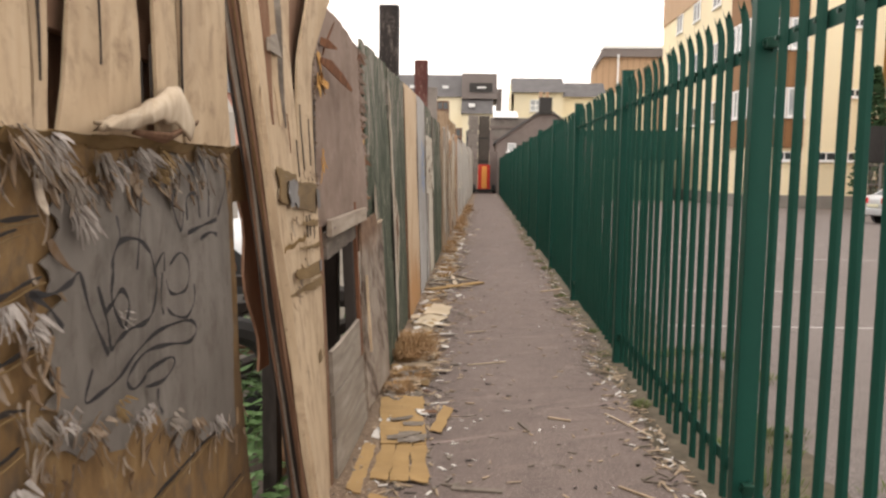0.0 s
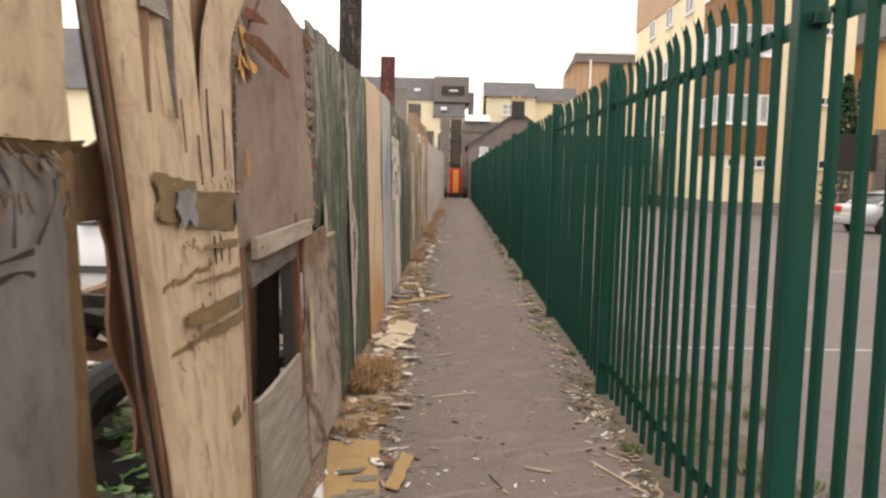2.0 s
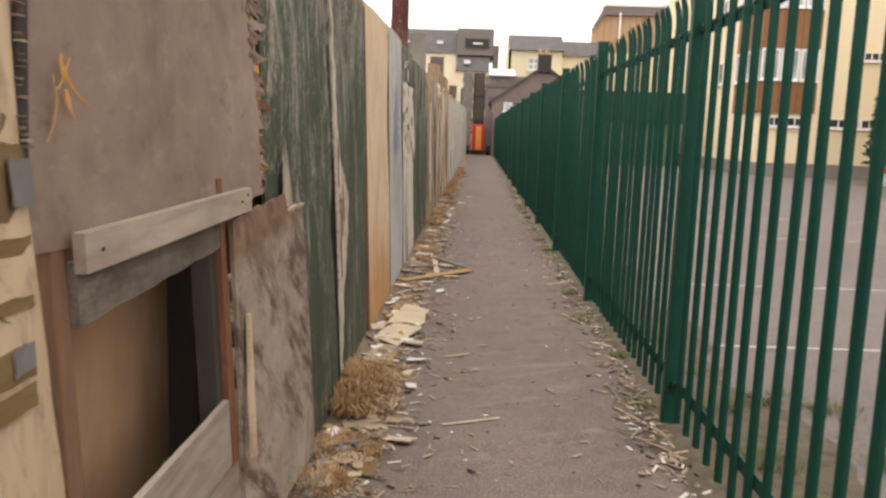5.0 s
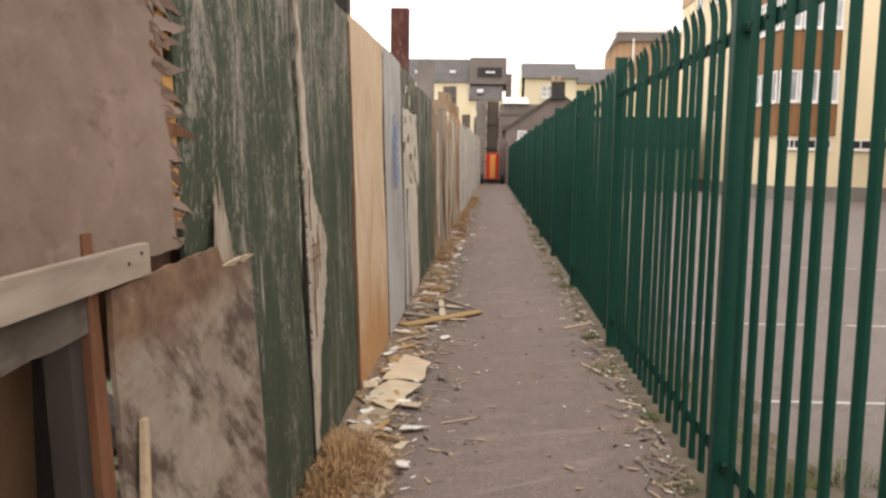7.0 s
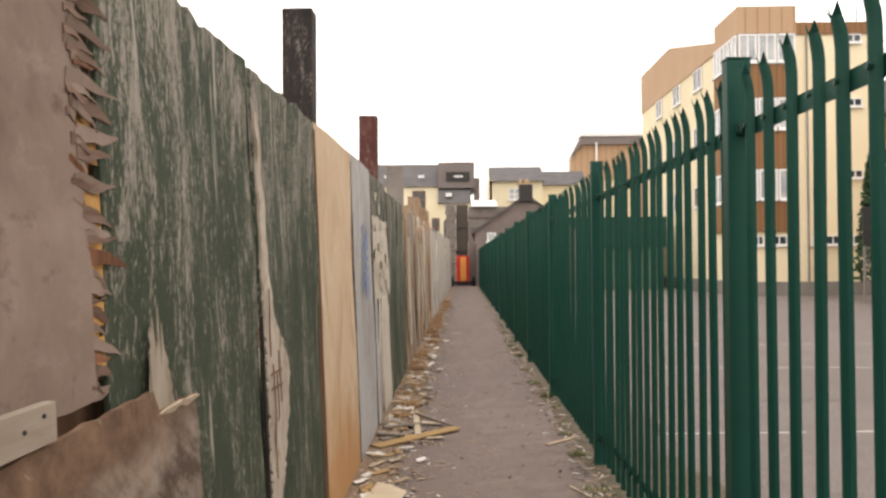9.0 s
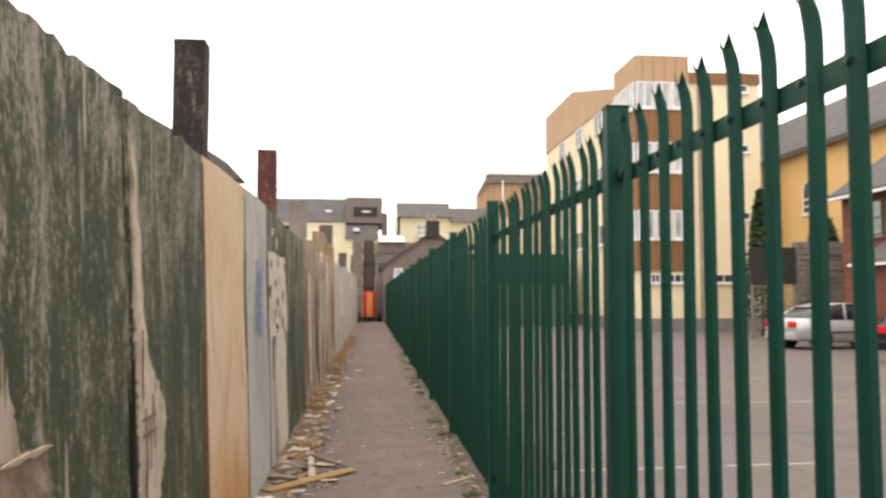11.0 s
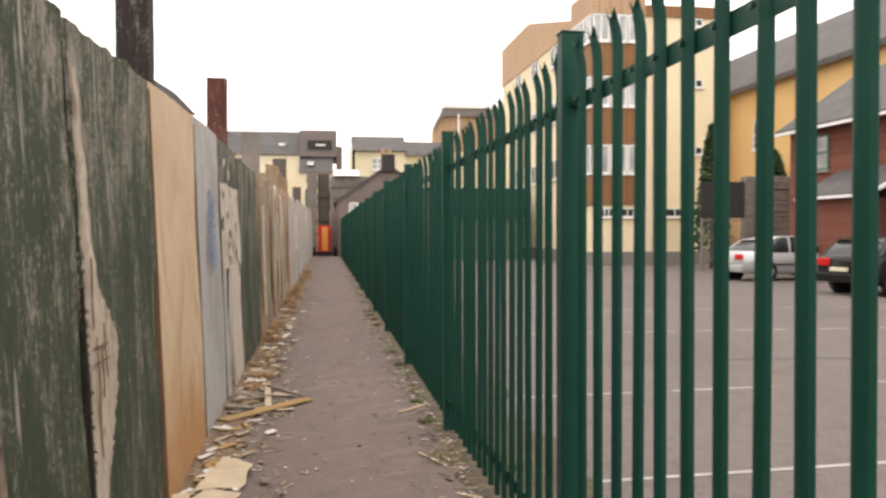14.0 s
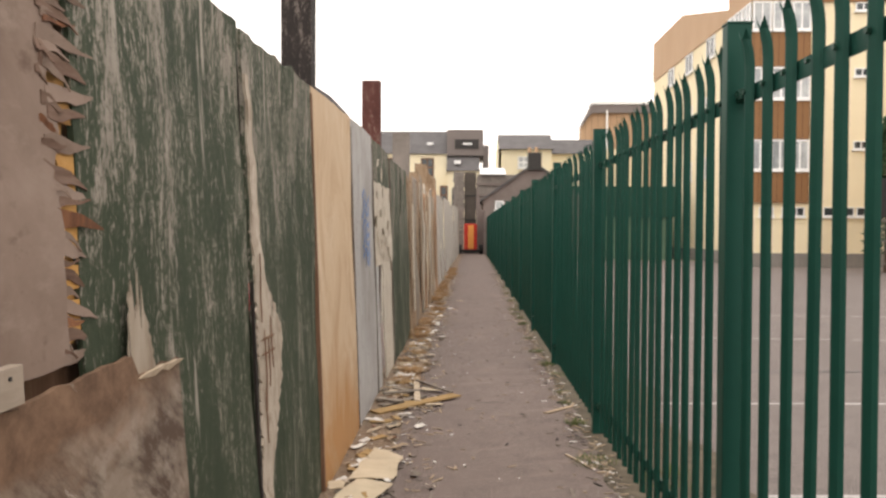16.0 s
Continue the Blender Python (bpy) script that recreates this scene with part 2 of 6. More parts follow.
M["white_peel"] = peeling("peeling_white_paint", (0.46, 0.41, 0.34), (0.55, 0.50, 0.42), (0.20, 0.15, 0.10), (0.34, 0.27, 0.20), 0.45)
M["rough_brown"] = peeling("rough_brown_boards", (0.235, 0.155, 0.092), (0.37, 0.28, 0.19), (0.07, 0.042, 0.027), (0.22, 0.13, 0.068), 0.20, 0.5)
M["far_grey"] = peeling("grey_old_boards", (0.36, 0.34, 0.31), (0.46, 0.43, 0.39), (0.20, 0.17, 0.14), (0.32, 0.27, 0.21), 0.55)
k = Nodes("torn_fibres", 0.9)
isl = k.n("ShaderNodeNewGeometry").outputs["Random Per Island"]
c = k.ramp(isl, (0.0, (0.045, 0.03, 0.02)), (0.25, (0.13, 0.075, 0.034)), (0.5, (0.20, 0.125, 0.06)), (0.78, (0.24, 0.185, 0.135)), (1.0, (0.44, 0.37, 0.29)))
M["fibre"] = k.finish(k.mix(k.mask(k.noise(60.0, (1, 1, 0.4)), 0.35, 0.7), c, (0.16, 0.12, 0.09)), k.noise(90.0, (1, 1, 0.3)), 0.4, 0.003)
M["orange_wood"] = wood("fresh_orange_splinter", (0.34, 0.16, 0.04), (0.50, 0.27, 0.08), (0.62, 0.38, 0.15), (3, 3, 3), 6.0)
M["brown_wood"] = wood("dark_red_brown_timber", (0.10, 0.052, 0.030), (0.17, 0.092, 0.055), (0.25, 0.15, 0.095), (9, 9, 1), 5.0)
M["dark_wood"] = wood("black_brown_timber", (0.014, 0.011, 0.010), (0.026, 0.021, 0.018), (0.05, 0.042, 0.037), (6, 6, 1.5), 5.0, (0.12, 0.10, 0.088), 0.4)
M["rust"] = wood("rusty_dark_red", (0.07, 0.026, 0.020), (0.115, 0.042, 0.032), (0.20, 0.09, 0.065), (3, 3, 1), 6.0, (0.24, 0.18, 0.15), 0.35)
M["silver_fibre"] = wood("bleached_silver_fibres", (0.15, 0.125, 0.105), (0.29, 0.255, 0.23), (0.48, 0.44, 0.41), (6, 6, 2), 6.0)
M["splinter_brown"] = wood("red_brown_splinters", (0.085, 0.045, 0.030), (0.17, 0.108, 0.080), (0.25, 0.18, 0.145), (9, 1, 9), 5.0)
M["worn_grey"] = wood("worn_blue_grey_film", (0.10, 0.095, 0.09), (0.175, 0.165, 0.16), (0.25, 0.24, 0.235), (2, 2, 2), 5.0, (0.08, 0.065, 0.05), 0.95, 0.4)
M["charred_post"] = peeling("charred_black_timber", (0.012, 0.010, 0.009), (0.026, 0.020, 0.018), (0.075, 0.058, 0.050), (0.17, 0.145, 0.13), 0.62, 0.8)
M["rust_post"] = peeling("rusty_red_steel_flaking", (0.060, 0.020, 0.016), (0.105, 0.036, 0.028), (0.13, 0.075, 0.058), (0.27, 0.20, 0.17), 0.55, 0.8)
M["ink"] = plain("black_marker_ink", (0.024, 0.022, 0.023), 0.6)
M["blue_ink"] = plain("blue_spray_paint", (0.075, 0.17, 0.40), 0.7)
M["green_metal"] = plain("dark_green_coated_steel", (0.0094, 0.054, 0.0395), 0.46, 0.0, 0.14, 3.0)
M["green_metal"].node_tree.nodes["Principled BSDF"].inputs["Specular IOR Level"].default_value = 0.16
M["bolt"] = plain("green_bolt_steel", (0.012, 0.05, 0.034), 0.4, 0.2)
M["path"] = asphalt("worn_path_asphalt", (0.124, 0.094, 0.084), (0.168, 0.128, 0.114), (0.36, 0.31, 0.28), True)
M["yard"] = asphalt("grey_yard_asphalt", (0.120, 0.100, 0.092), (0.156, 0.131, 0.121), (0.26, 0.228, 0.212))
M["lot"] = plain("gravel_and_soil", (0.20, 0.18, 0.15), 0.95, 0, 0.35, 3.0, 0.6, 40)
M["line"] = plain("worn_white_line", (0.36, 0.34, 0.325), 0.85, 0, 0.35, 12)
M["card"] = plain("wet_brown_cardboard", (0.33, 0.215, 0.095), 0.9, 0, 0.22, 5.0, 0.2)
M["paper"] = plain("pale_buff_sheet", (0.50, 0.415, 0.30), 0.85, 0, 0.18, 5.0, 0.2)
M["white_scrap"] = plain("white_scraps", (0.62, 0.59, 0.55), 0.8, 0, 0.2)
M["chip"] = plain("weathered_wood_chips", (0.34, 0.26, 0.18), 0.9, 0, 0.35)
M["dry_grass"] = plain("dry_straw_grass", (0.36, 0.225, 0.115), 0.9, 0, 0.3)
M["leaf"] = plain("weed_leaf_green", (0.075, 0.14, 0.045), 0.55, 0, 0.35, 9.0)
M["litter_soil"] = asphalt("dusty_litter_soil", (0.145, 0.10, 0.068), (0.205, 0.145, 0.10), (0.40, 0.30, 0.215))
M["verge_soil"] = plain("dark_grit_and_moss", (0.088, 0.072, 0.050), 0.95, 0, 0.55, 11.0, 0.6, 70)
M["verge_green"] = plain("dull_weed_green", (0.11, 0.13, 0.045), 0.8, 0, 0.4, 14.0)
M["tar"] = plain("dark_tar", (0.085, 0.078, 0.075), 0.7)
M["moss"] = plain("moss_and_verge", (0.16, 0.17, 0.06), 0.95, 0, 0.4, 14.0, 0.5)
M["conifer"] = plain("dark_conifer_green", (0.028, 0.062, 0.022), 0.75, 0, 0.4, 4.0)
M["bark"] = plain("brown_bark", (0.10, 0.07, 0.05), 0.9, 0, 0.3)
M["cream"] = plain("cream_render", (0.80, 0.70, 0.49), 0.9, 0, 0.06, 0.5, 0.1)
M["cream_far"] = plain("pale_yellow_render", (0.82, 0.74, 0.54), 0.9, 0, 0.07, 0.5)
M["tan_clad"] = boards("tan_cladding", (0.42, 0.275, 0.165), (0.47, 0.32, 0.20), (0.26, 0.17, 0.10), 0.6, 0)
M["brown_panel"] = boards("brown_boarding", (0.21, 0.105, 0.045), (0.27, 0.145, 0.065), (0.10, 0.05, 0.025), 0.3, 0)
M["white_frame"] = plain("white_window_frame", (0.78, 0.78, 0.77), 0.5, 0, 0.04)
M["plinth"] = plain("grey_concrete", (0.24, 0.22, 0.20), 0.9, 0, 0.15, 2.0, 0.2)
M["yellow"] = plain("yellow_ochre_render", (0.75, 0.50, 0.22), 0.9, 0, 0.08, 0.5)
M["slate"] = plain("dark_grey_slate", (0.100, 0.094, 0.095), 0.75, 0, 0.3, 1.2, 0.3, 8)
M["grey_clad"] = plain("grey_brown_cladding", (0.18, 0.155, 0.145), 0.7, 0, 0.08, 0.7)
M["stone"] = plain("grey_rubble_stone", (0.21, 0.185, 0.165), 0.95, 0, 0.35, 2.5, 0.8, 7)
M["door_steel"] = plain("brown_grey_steel", (0.085, 0.072, 0.06), 0.7, 0.0, 0.2)
M["dark_steel"] = plain("dark_grey_steel", (0.045, 0.042, 0.04), 0.6, 0.3, 0.2)
M["gable_stone"] = plain("brown_grey_render", (0.20, 0.165, 0.15), 0.95, 0, 0.2, 1.5, 0.3)
M["white_roof"] = plain("white_sheet_roof", (0.66, 0.66, 0.67), 0.6, 0, 0.04)
M["red"] = plain("red_paint", (0.50, 0.035, 0.020), 0.4, 0, 0.1)
M["yellow_paint"] = plain("orange_yellow_paint", (0.70, 0.30, 0.07), 0.45, 0, 0.1)
M["tyre"] = plain("black_rubber", (0.02, 0.02, 0.02), 0.8, 0, 0.1)
M["rim"] = plain("silver_alloy", (0.55, 0.55, 0.56), 0.35, 0.7, 0.05)
M["silver_paint"] = plain("silver_car_paint", (0.50, 0.51, 0.52), 0.28, 0.35, 0.03)
M["black_paint"] = plain("black_car_paint", (0.012, 0.012, 0.014), 0.18, 0.0, 0.05)
M["red_paint"] = plain("red_car_paint", (0.42, 0.02, 0.03), 0.25, 0, 0.05)
M["white_paint"] = plain("white_car_paint", (0.70, 0.71, 0.73), 0.25, 0, 0.03)
M["tail_red"] = plain("red_lamp_plastic", (0.55, 0.02, 0.02), 0.25, 0, 0.05)
M["grey_plastic"] = plain("grey_plastic", (0.06, 0.06, 0.065), 0.6)
M["plate"] = plain("pale_plate", (0.7, 0.68, 0.5), 0.5)
M["pink"] = plain("pink_render", (0.55, 0.30, 0.24), 0.9)
M["green_board"] = plain("dark_green_sheeting", (0.010, 0.052, 0.034), 0.6, 0, 0.1)
M["green_frame"] = plain("dark_green_window_frame", (0.10, 0.16, 0.11), 0.5)
k = Nodes("dark_window_glass", 0.08)
k.b.inputs["Specular IOR Level"].default_value = 0.6
M["glass"] = k.finish(k.ramp(k.noise(0.7), (0.35, (0.02, 0.024, 0.028)), (0.65, (0.07, 0.08, 0.085))))
# Sky reflected in the panes is put into the pale base colour.
k = Nodes("painted_sky_glass", 0.06)
k.b.inputs["Specular IOR Level"].default_value = 1.0
M["pale_glass"] = k.finish(k.ramp(k.noise(1.3), (0.4, (0.30, 0.32, 0.33)), (0.6, (0.48, 0.50, 0.50))))
k = Nodes("red_brick_wall", 0.9)
br = k.n("ShaderNodeTexBrick")
mp = k.n("ShaderNodeMapping")
mp.inputs["Rotation"].default_value = (radians(90), 0, radians(90))
k.link(k.co, mp.inputs[0])
k.link(mp.outputs[0], br.inputs["Vector"])
br.inputs["Color1"].default_value, br.inputs["Color2"].default_value = (0.165, 0.058, 0.042, 1), (0.215, 0.080, 0.056, 1)
br.inputs["Mortar"].default_value, br.inputs["Scale"].default_value = (0.19, 0.115, 0.09, 1), 1.0
br.inputs["Brick Width"].default_value, br.inputs["Row Height"].default_value = 0.225, 0.075
br.inputs["Mortar Size"].default_value = 0.01
M["brick"] = k.finish(br.outputs["Color"], br.outputs["Fac"], 0.2, 0.005)


# ---- building helpers ----
rnd = random.Random(11)


def part(name, bm, material, parent=None, label="", smooth=False):
    """Links a bmesh as one mesh object, under a thing if one is given."""
    me = bpy.data.meshes.new(name)
    bm.to_mesh(me)
    bm.free()
    me.materials.append(M[material])
    if smooth:
        me.polygons.foreach_set("use_smooth", [True] * len(me.polygons))
    ob = new(name, me)
    ob.parent = parent
    if label:
        ob["label"] = label
    return ob


def thing(name, at, label, category, group="", turn=0.0):
    ob = new(name)
    ob.matrix_world = pose(*at, 0, 0, turn)
    ob.empty_display_size = 0.1
    return tagged(ob, label, category, group)


def box(bm, x0, y0, z0, x1, y1, z1, bevel=0.0, m=None):
    v = [bm.verts.new((x, y, z)) for z in (z0, z1) for y in (y0, y1) for x in (x0, x1)]
    fs = [bm.faces.new([v[i] for i in q]) for q in ((0, 2, 3, 1), (4, 5, 7, 6), (0, 1, 5, 4), (2, 6, 7, 3), (0, 4, 6, 2), (1, 3, 7, 5))]
    if bevel:
        es = list({e for f in fs for e in f.edges})
        r = bmesh.ops.bevel(bm, geom=es, offset=bevel, segments=2, affect="EDGES", profile=0.6)
        v = list({q for f in r["faces"] for q in f.verts} | {q for q in v if q.is_valid})
    if m is not None:
        bmesh.ops.transform(bm, matrix=m, verts=[q for q in v if q.is_valid])
    return bm


def boxed(*a, **k):
    return box(bmesh.new(), *a, **k)


def prism(pts, axis, a, b):
    """A polygon given in the two other axes, drawn out along axis from a to b."""
    bm = bmesh.new()

    def place(p, d):
        q = list(p)
        q.insert(axis, d)
        return q
    lo = [bm.verts.new(place(p, a)) for p in pts]
    hi = [bm.verts.new(place(p, b)) for p in pts]
    bm.faces.new(lo)
    bm.faces.new(hi[::-1])
    for i in range(len(pts)):
        j = (i + 1) % len(pts)
        bm.faces.new((lo[i], hi[i], hi[j], lo[j]))
    bmesh.ops.recalc_face_normals(bm, faces=bm.faces)
    return bm


def tube(points, radii, sides=8, flat=1.0):
    """A round bar along points."""
    bm = bmesh.new()
    rings = []
    for i, p in enumerate(points):
        p = Vector(p)
        a, b = Vector(points[max(i - 1, 0)]), Vector(points[min(i + 1, len(points) - 1)])
        d = (b - a).normalized()
        s = d.orthogonal().normalized()
        if i and rings:
            s = (last - d * last.dot(d)).normalized()
        last = s
        u = d.cross(s)
        r = radii[i] if isinstance(radii, (list, tuple)) else radii
        rings.append([bm.verts.new(p + (s * math.cos(q) + u * math.sin(q) * flat) * r) for q in [2 * math.pi * n / sides for n in range(sides)]])
    for a, b in zip(rings, rings[1:]):
        for n in range(sides):
            bm.faces.new((a[n], a[(n + 1) % sides], b[(n + 1) % sides], b[n]))
    bm.faces.new(rings[0][::-1])
    bm.faces.new(rings[-1])
    return bm


def sheet(ny, nz, left, right, bottom, top, bend, thick):
    """An upright board facing +x: left and right edges by height share, bottom and top by width share, bend(y, z) its surface."""
    bm = bmesh.new()
    front, back = [], []
    for j in range(nz + 1):
        v = j / nz
        for i in range(ny + 1):
            u = i / ny
            y = left(v) + (right(v) - left(v)) * u
            z = bottom(u) + (top(u) - bottom(u)) * v
            x = bend(y, z)
            front.append(bm.verts.new((x, y, z)))
            back.append(bm.verts.new((x - thick, y, z)))
    w = ny + 1
    for j in range(nz):
        for i in range(ny):
            a, b, c, d = j * w + i, j * w + i + 1, (j + 1) * w + i + 1, (j + 1) * w + i
            bm.faces.new((front[a], front[b], front[c], front[d]))
            bm.faces.new((back[d], back[c], back[b], back[a]))
    for j in range(nz):
        for i in (0, ny):
            a, b = j * w + i, (j + 1) * w + i
            bm.faces.new((front[a], front[b], back[b], back[a]))
    for i in range(ny):
        for j in (0, nz):
            a, b = j * w + i, j * w + i + 1
            bm.faces.new((front[a], back[a], back[b], front[b]))
    bmesh.ops.recalc_face_normals(bm, faces=bm.faces)
    return bm


WALL_Y = (-2, 1.7, 2.2, 3, 4.6, 6.6, 10, 20, 48)
WALL_FOOT = (-0.455, -0.455, -0.42, -0.375, -0.375, -0.41, -0.42, -0.42, -0.32)
WALL_LEAN = (0.01, 0.01, 0.02, 0.05, 0.05, 0.038, 0.03, 0.03, 0.03)


def face(y, z, out=0.0):
    """How far across the board fence's face stands at a place along it; it leans away from the path."""
    return float(np.interp(y, WALL_Y, WALL_FOOT) - np.interp(y, WALL_Y, WALL_LEAN) * z + out)


# ---- ground ----
def slab(name, x0, x1, y0, y1, z, material, label, step=None):
    bm = bmesh.new()
    v = [bm.verts.new(p) for p in ((x0, y0, z), (x1, y0, z), (x1, y1, z), (x0, y1, z))]
    bm.faces.new(v)
    ob = part(name, bm, material)
    return tagged(ob, label, name, kind="structure")


def yard_z(y):
    """The yard falls gently away from the path."""
    return float(np.interp(y, (-8, 6, 20, 42, 90), (-0.004, -0.006, -0.13, -0.38, -0.6)))


def swept(name, rows, material, label, category):
    """One ground sheet: rows of points joined to strips."""
    bm = bmesh.new()
    vs = [[bm.verts.new(p) for p in r] for r in rows]
    for p, q in zip(vs, vs[1:]):
        for n in range(len(p) - 1):
            bm.faces.new((p[n], p[n + 1], q[n + 1], q[n]))
    return tagged(part(name, bm, material), label, category, kind="structure")


swept("ground", [[(x, y, z) for x, z in ((-400, -0.012), (1.28, -0.012), (1.42, -0.9), (400, -0.9))] for y in (-300, 900)], "lot", "stony grey soil of the open ground", "ground")
slab("path", -0.95, 1.34, -6, 62, 0.0, "path", "worn grey asphalt path strewn with splinters")
swept("yard", [[(x, y, yard_z(y) if x > 1.4 else -0.004) for x in (1.34, 1.9, 60)] for y in (-8, 6, 10, 14, 20, 31, 42, 90)], "yard", "faded grey asphalt of the school yard", "yard")


# ---- palisade fence ----
def post_mesh():
    """A closed steel post with a flat cap."""
    bm = box(bmesh.new(), -0.008, -0.03, -0.02, 0.072, 0.03, 2.072, 0.005)
    return box(bm, -0.010, -0.032, 2.072, 0.074, 0.032, 2.078)


def pale_mesh():
    """A corrugated pale with three splayed points bent over the path."""
    bm = bmesh.new()
    prof = [(-0.025, 0.0), (-0.021, -0.010), (-0.003, -0.020), (0.0, -0.0195), (0.003, -0.020), (0.021, -0.010), (0.025, 0.0)]
    levels = [(0.05, 0.0, 1), (0.9, 0.0, 1), (1.92, 0.0, 1), (1.955, -0.003, 1), (1.98, -0.008, 0.96), (2.000, -0.014, 0.84)]
    rows = [[(bm.verts.new((x * s + o, y * s, z)), bm.verts.new((x * s + o + 0.003, y * s, z))) for y, x in prof] for z, o, s in levels]
    for a, b in zip(rows, rows[1:]):
        for i in range(len(prof) - 1):
            bm.faces.new((a[i][0], b[i][0], b[i + 1][0], a[i + 1][0]))
            bm.faces.new((a[i][1], a[i + 1][1], b[i + 1][1], b[i][1]))
        for i in (0, -1):
            bm.faces.new((a[i][0], a[i][1], b[i][1], b[i][0]))
    for (i0, i1), tip in (((0, 2), (-0.030, -0.036, 2.034)), ((2, 4), (-0.044, 0.0, 2.046)), ((4, 6), (-0.030, 0.036, 2.034))):
        t = bm.verts.new(tip)
        r = rows[-1]
        for i in range(i0, i1):
            bm.faces.new((r[i][0], t, r[i + 1][0]))
            bm.faces.new((r[i][1], r[i + 1][1], t))
        bm.faces.new((r[i0][0], r[i0][1], t))
        bm.faces.new((r[i1][1], r[i1][0], t))
    return bm


PITCH = 2.75
fence = thing("palisade_fence", (1.2, 0, 0), "dark green coated steel palisade fence beside the path", "fence")
first = part("post", post_mesh(), "green_metal", fence, "dark green steel post")
post_me = first.data
bpy.data.objects.remove(first)
first = part("pale", pale_mesh(), "green_metal", fence)
pale_me = first.data
bpy.data.objects.remove(first)
first = part("rail", boxed(0.050, -PITCH / 2 + 0.032, -0.027, 0.056, PITCH / 2 - 0.032, 0.027, 0.001), "green_metal", fence)
rail_me = first.data
bpy.data.objects.remove(first)
first = part("bolt", tube([(0.026, 0, 0), (0.034, 0, 0), (0.040, 0, 0)], [0.009, 0.009, 0.004], 6), "bolt", fence)
bolt_me = first.data
bpy.data.objects.remove(first)
first = part("cleat", box(box(bmesh.new(), 0.02, -0.075, -0.018, 0.062, -0.03, 0.018, 0.003), 0.012, -0.06, -0.008, 0.02, -0.045, 0.008), "bolt", fence)
cleat_me = first.data
bpy.data.objects.remove(first)


def piece(name, me, parent, x, y, z, rz=0.0, ry=0.0, rx=0.0):
    ob = new(name, me)
    ob.parent = parent
    ob.matrix_local = pose(x, y, z, rx, ry, rz)
    return ob


for b in range(17):
    y1 = 5.17 + PITCH * (b - 1)
    near = 0.07 if b == 0 else 0.015
    piece("post", post_me, fence, 0, y1 + near, rnd.uniform(-0.006, 0.006), 0, rnd.uniform(-0.3, 0.3))
    for z in (0.20, 1.835):
        piece("rail", rail_me, fence, 0, y1 - PITCH / 2, z)
        piece("cleat", cleat_me, fence, 0, y1 + near, z)
    for i in range(17):
        y = y1 - 0.094 - i * 0.1567
        piece("pale", pale_me, fence, 0.046, y, rnd.uniform(-0.006, 0.006), rnd.uniform(-1.5, 1.5), rnd.uniform(-0.25, 0.25), rnd.uniform(-0.25, 0.25))
        if 1.5 < y < 8:
            piece("bolt", bolt_me, fence, -0.012, y, 1.835)
piece("post", post_me, fence, 0, 5.17 + PITCH * 16, 0)


# ---- board fence: sheets of plywood along the path ----
GROUP = "boards of the path fence"


def wpart(name, bm, material, parent, label="", smooth=False):
    """A part built in world coordinates."""
    bmesh.ops.translate(bm, vec=-parent.location, verts=bm.verts)
    ob = part(name, bm, material, parent, label, smooth)
    if name in ("splinter_fringe", "torn_fringe", "frayed_edge", "scrawl"):
        ob["kind"] = "stuff"
    return ob


def sheet_thing(label, y, name="plywood_sheet", x=None, z=0.0, group=GROUP):
    return thing(name, (face(y, z) if x is None else x, y, z), label, "board", group)


def edge(ys, zs, z0, z1, rough=0.006, seed=1.0, rate=12):
    """An edge through points (height, place), with a ragged line."""
    return lambda v: float(np.interp(z0 + (z1 - z0) * v, zs, ys)) + rough * (noise.noise((v * rate, seed, 0)) + 0.6 * noise.noise((v * rate * 4, seed, 3)))


def ragged(z, amount=0.02, seed=1.0, rate=7, tilt=0.0):
    return lambda u: z + tilt * u + amount * (noise.noise((u * rate, seed, 0)) + 0.7 * noise.noise((u * rate * 5, seed, 8)))


def panel(parent, material, left, right, bottom, top, out=0.0, thick=0.012, warp=0.008, ny=12, nz=18, name="panel", label="", surf=face):
    seed = rnd.uniform(0, 90)
    flat = (lambda v: (lambda *_: v))
    left = flat(left) if not callable(left) else left
    right = flat(right) if not callable(right) else right
    bottom = flat(bottom) if not callable(bottom) else bottom
    top = flat(top) if not callable(top) else top
    bm = sheet(ny, nz, left, right, bottom, top, lambda y, z: surf(y, z, out) + warp * noise.noise((y * 1.7, z * 1.3, seed)), thick)
    return wpart(name, bm, material, parent, label, False)


def ribbon(bm, pts, widths, across, thick=0.003):
    """A thin tapering strip of veneer through pts."""
    rows = []
    a = Vector(across).normalized()
    n = Vector((-thick, 0, 0))
    for p, w in zip(pts, widths):
        p = Vector(p)
        rows.append([bm.verts.new(q) for q in (p - a * w / 2, p + a * w / 2, p + a * w / 2 + n, p - a * w / 2 + n)])
    for r, q in zip(rows, rows[1:]):
        for i in range(4):
            bm.faces.new((r[i], r[(i + 1) % 4], q[(i + 1) % 4], q[i]))
    bm.faces.new(rows[0][::-1])
    bm.faces.new(rows[-1])


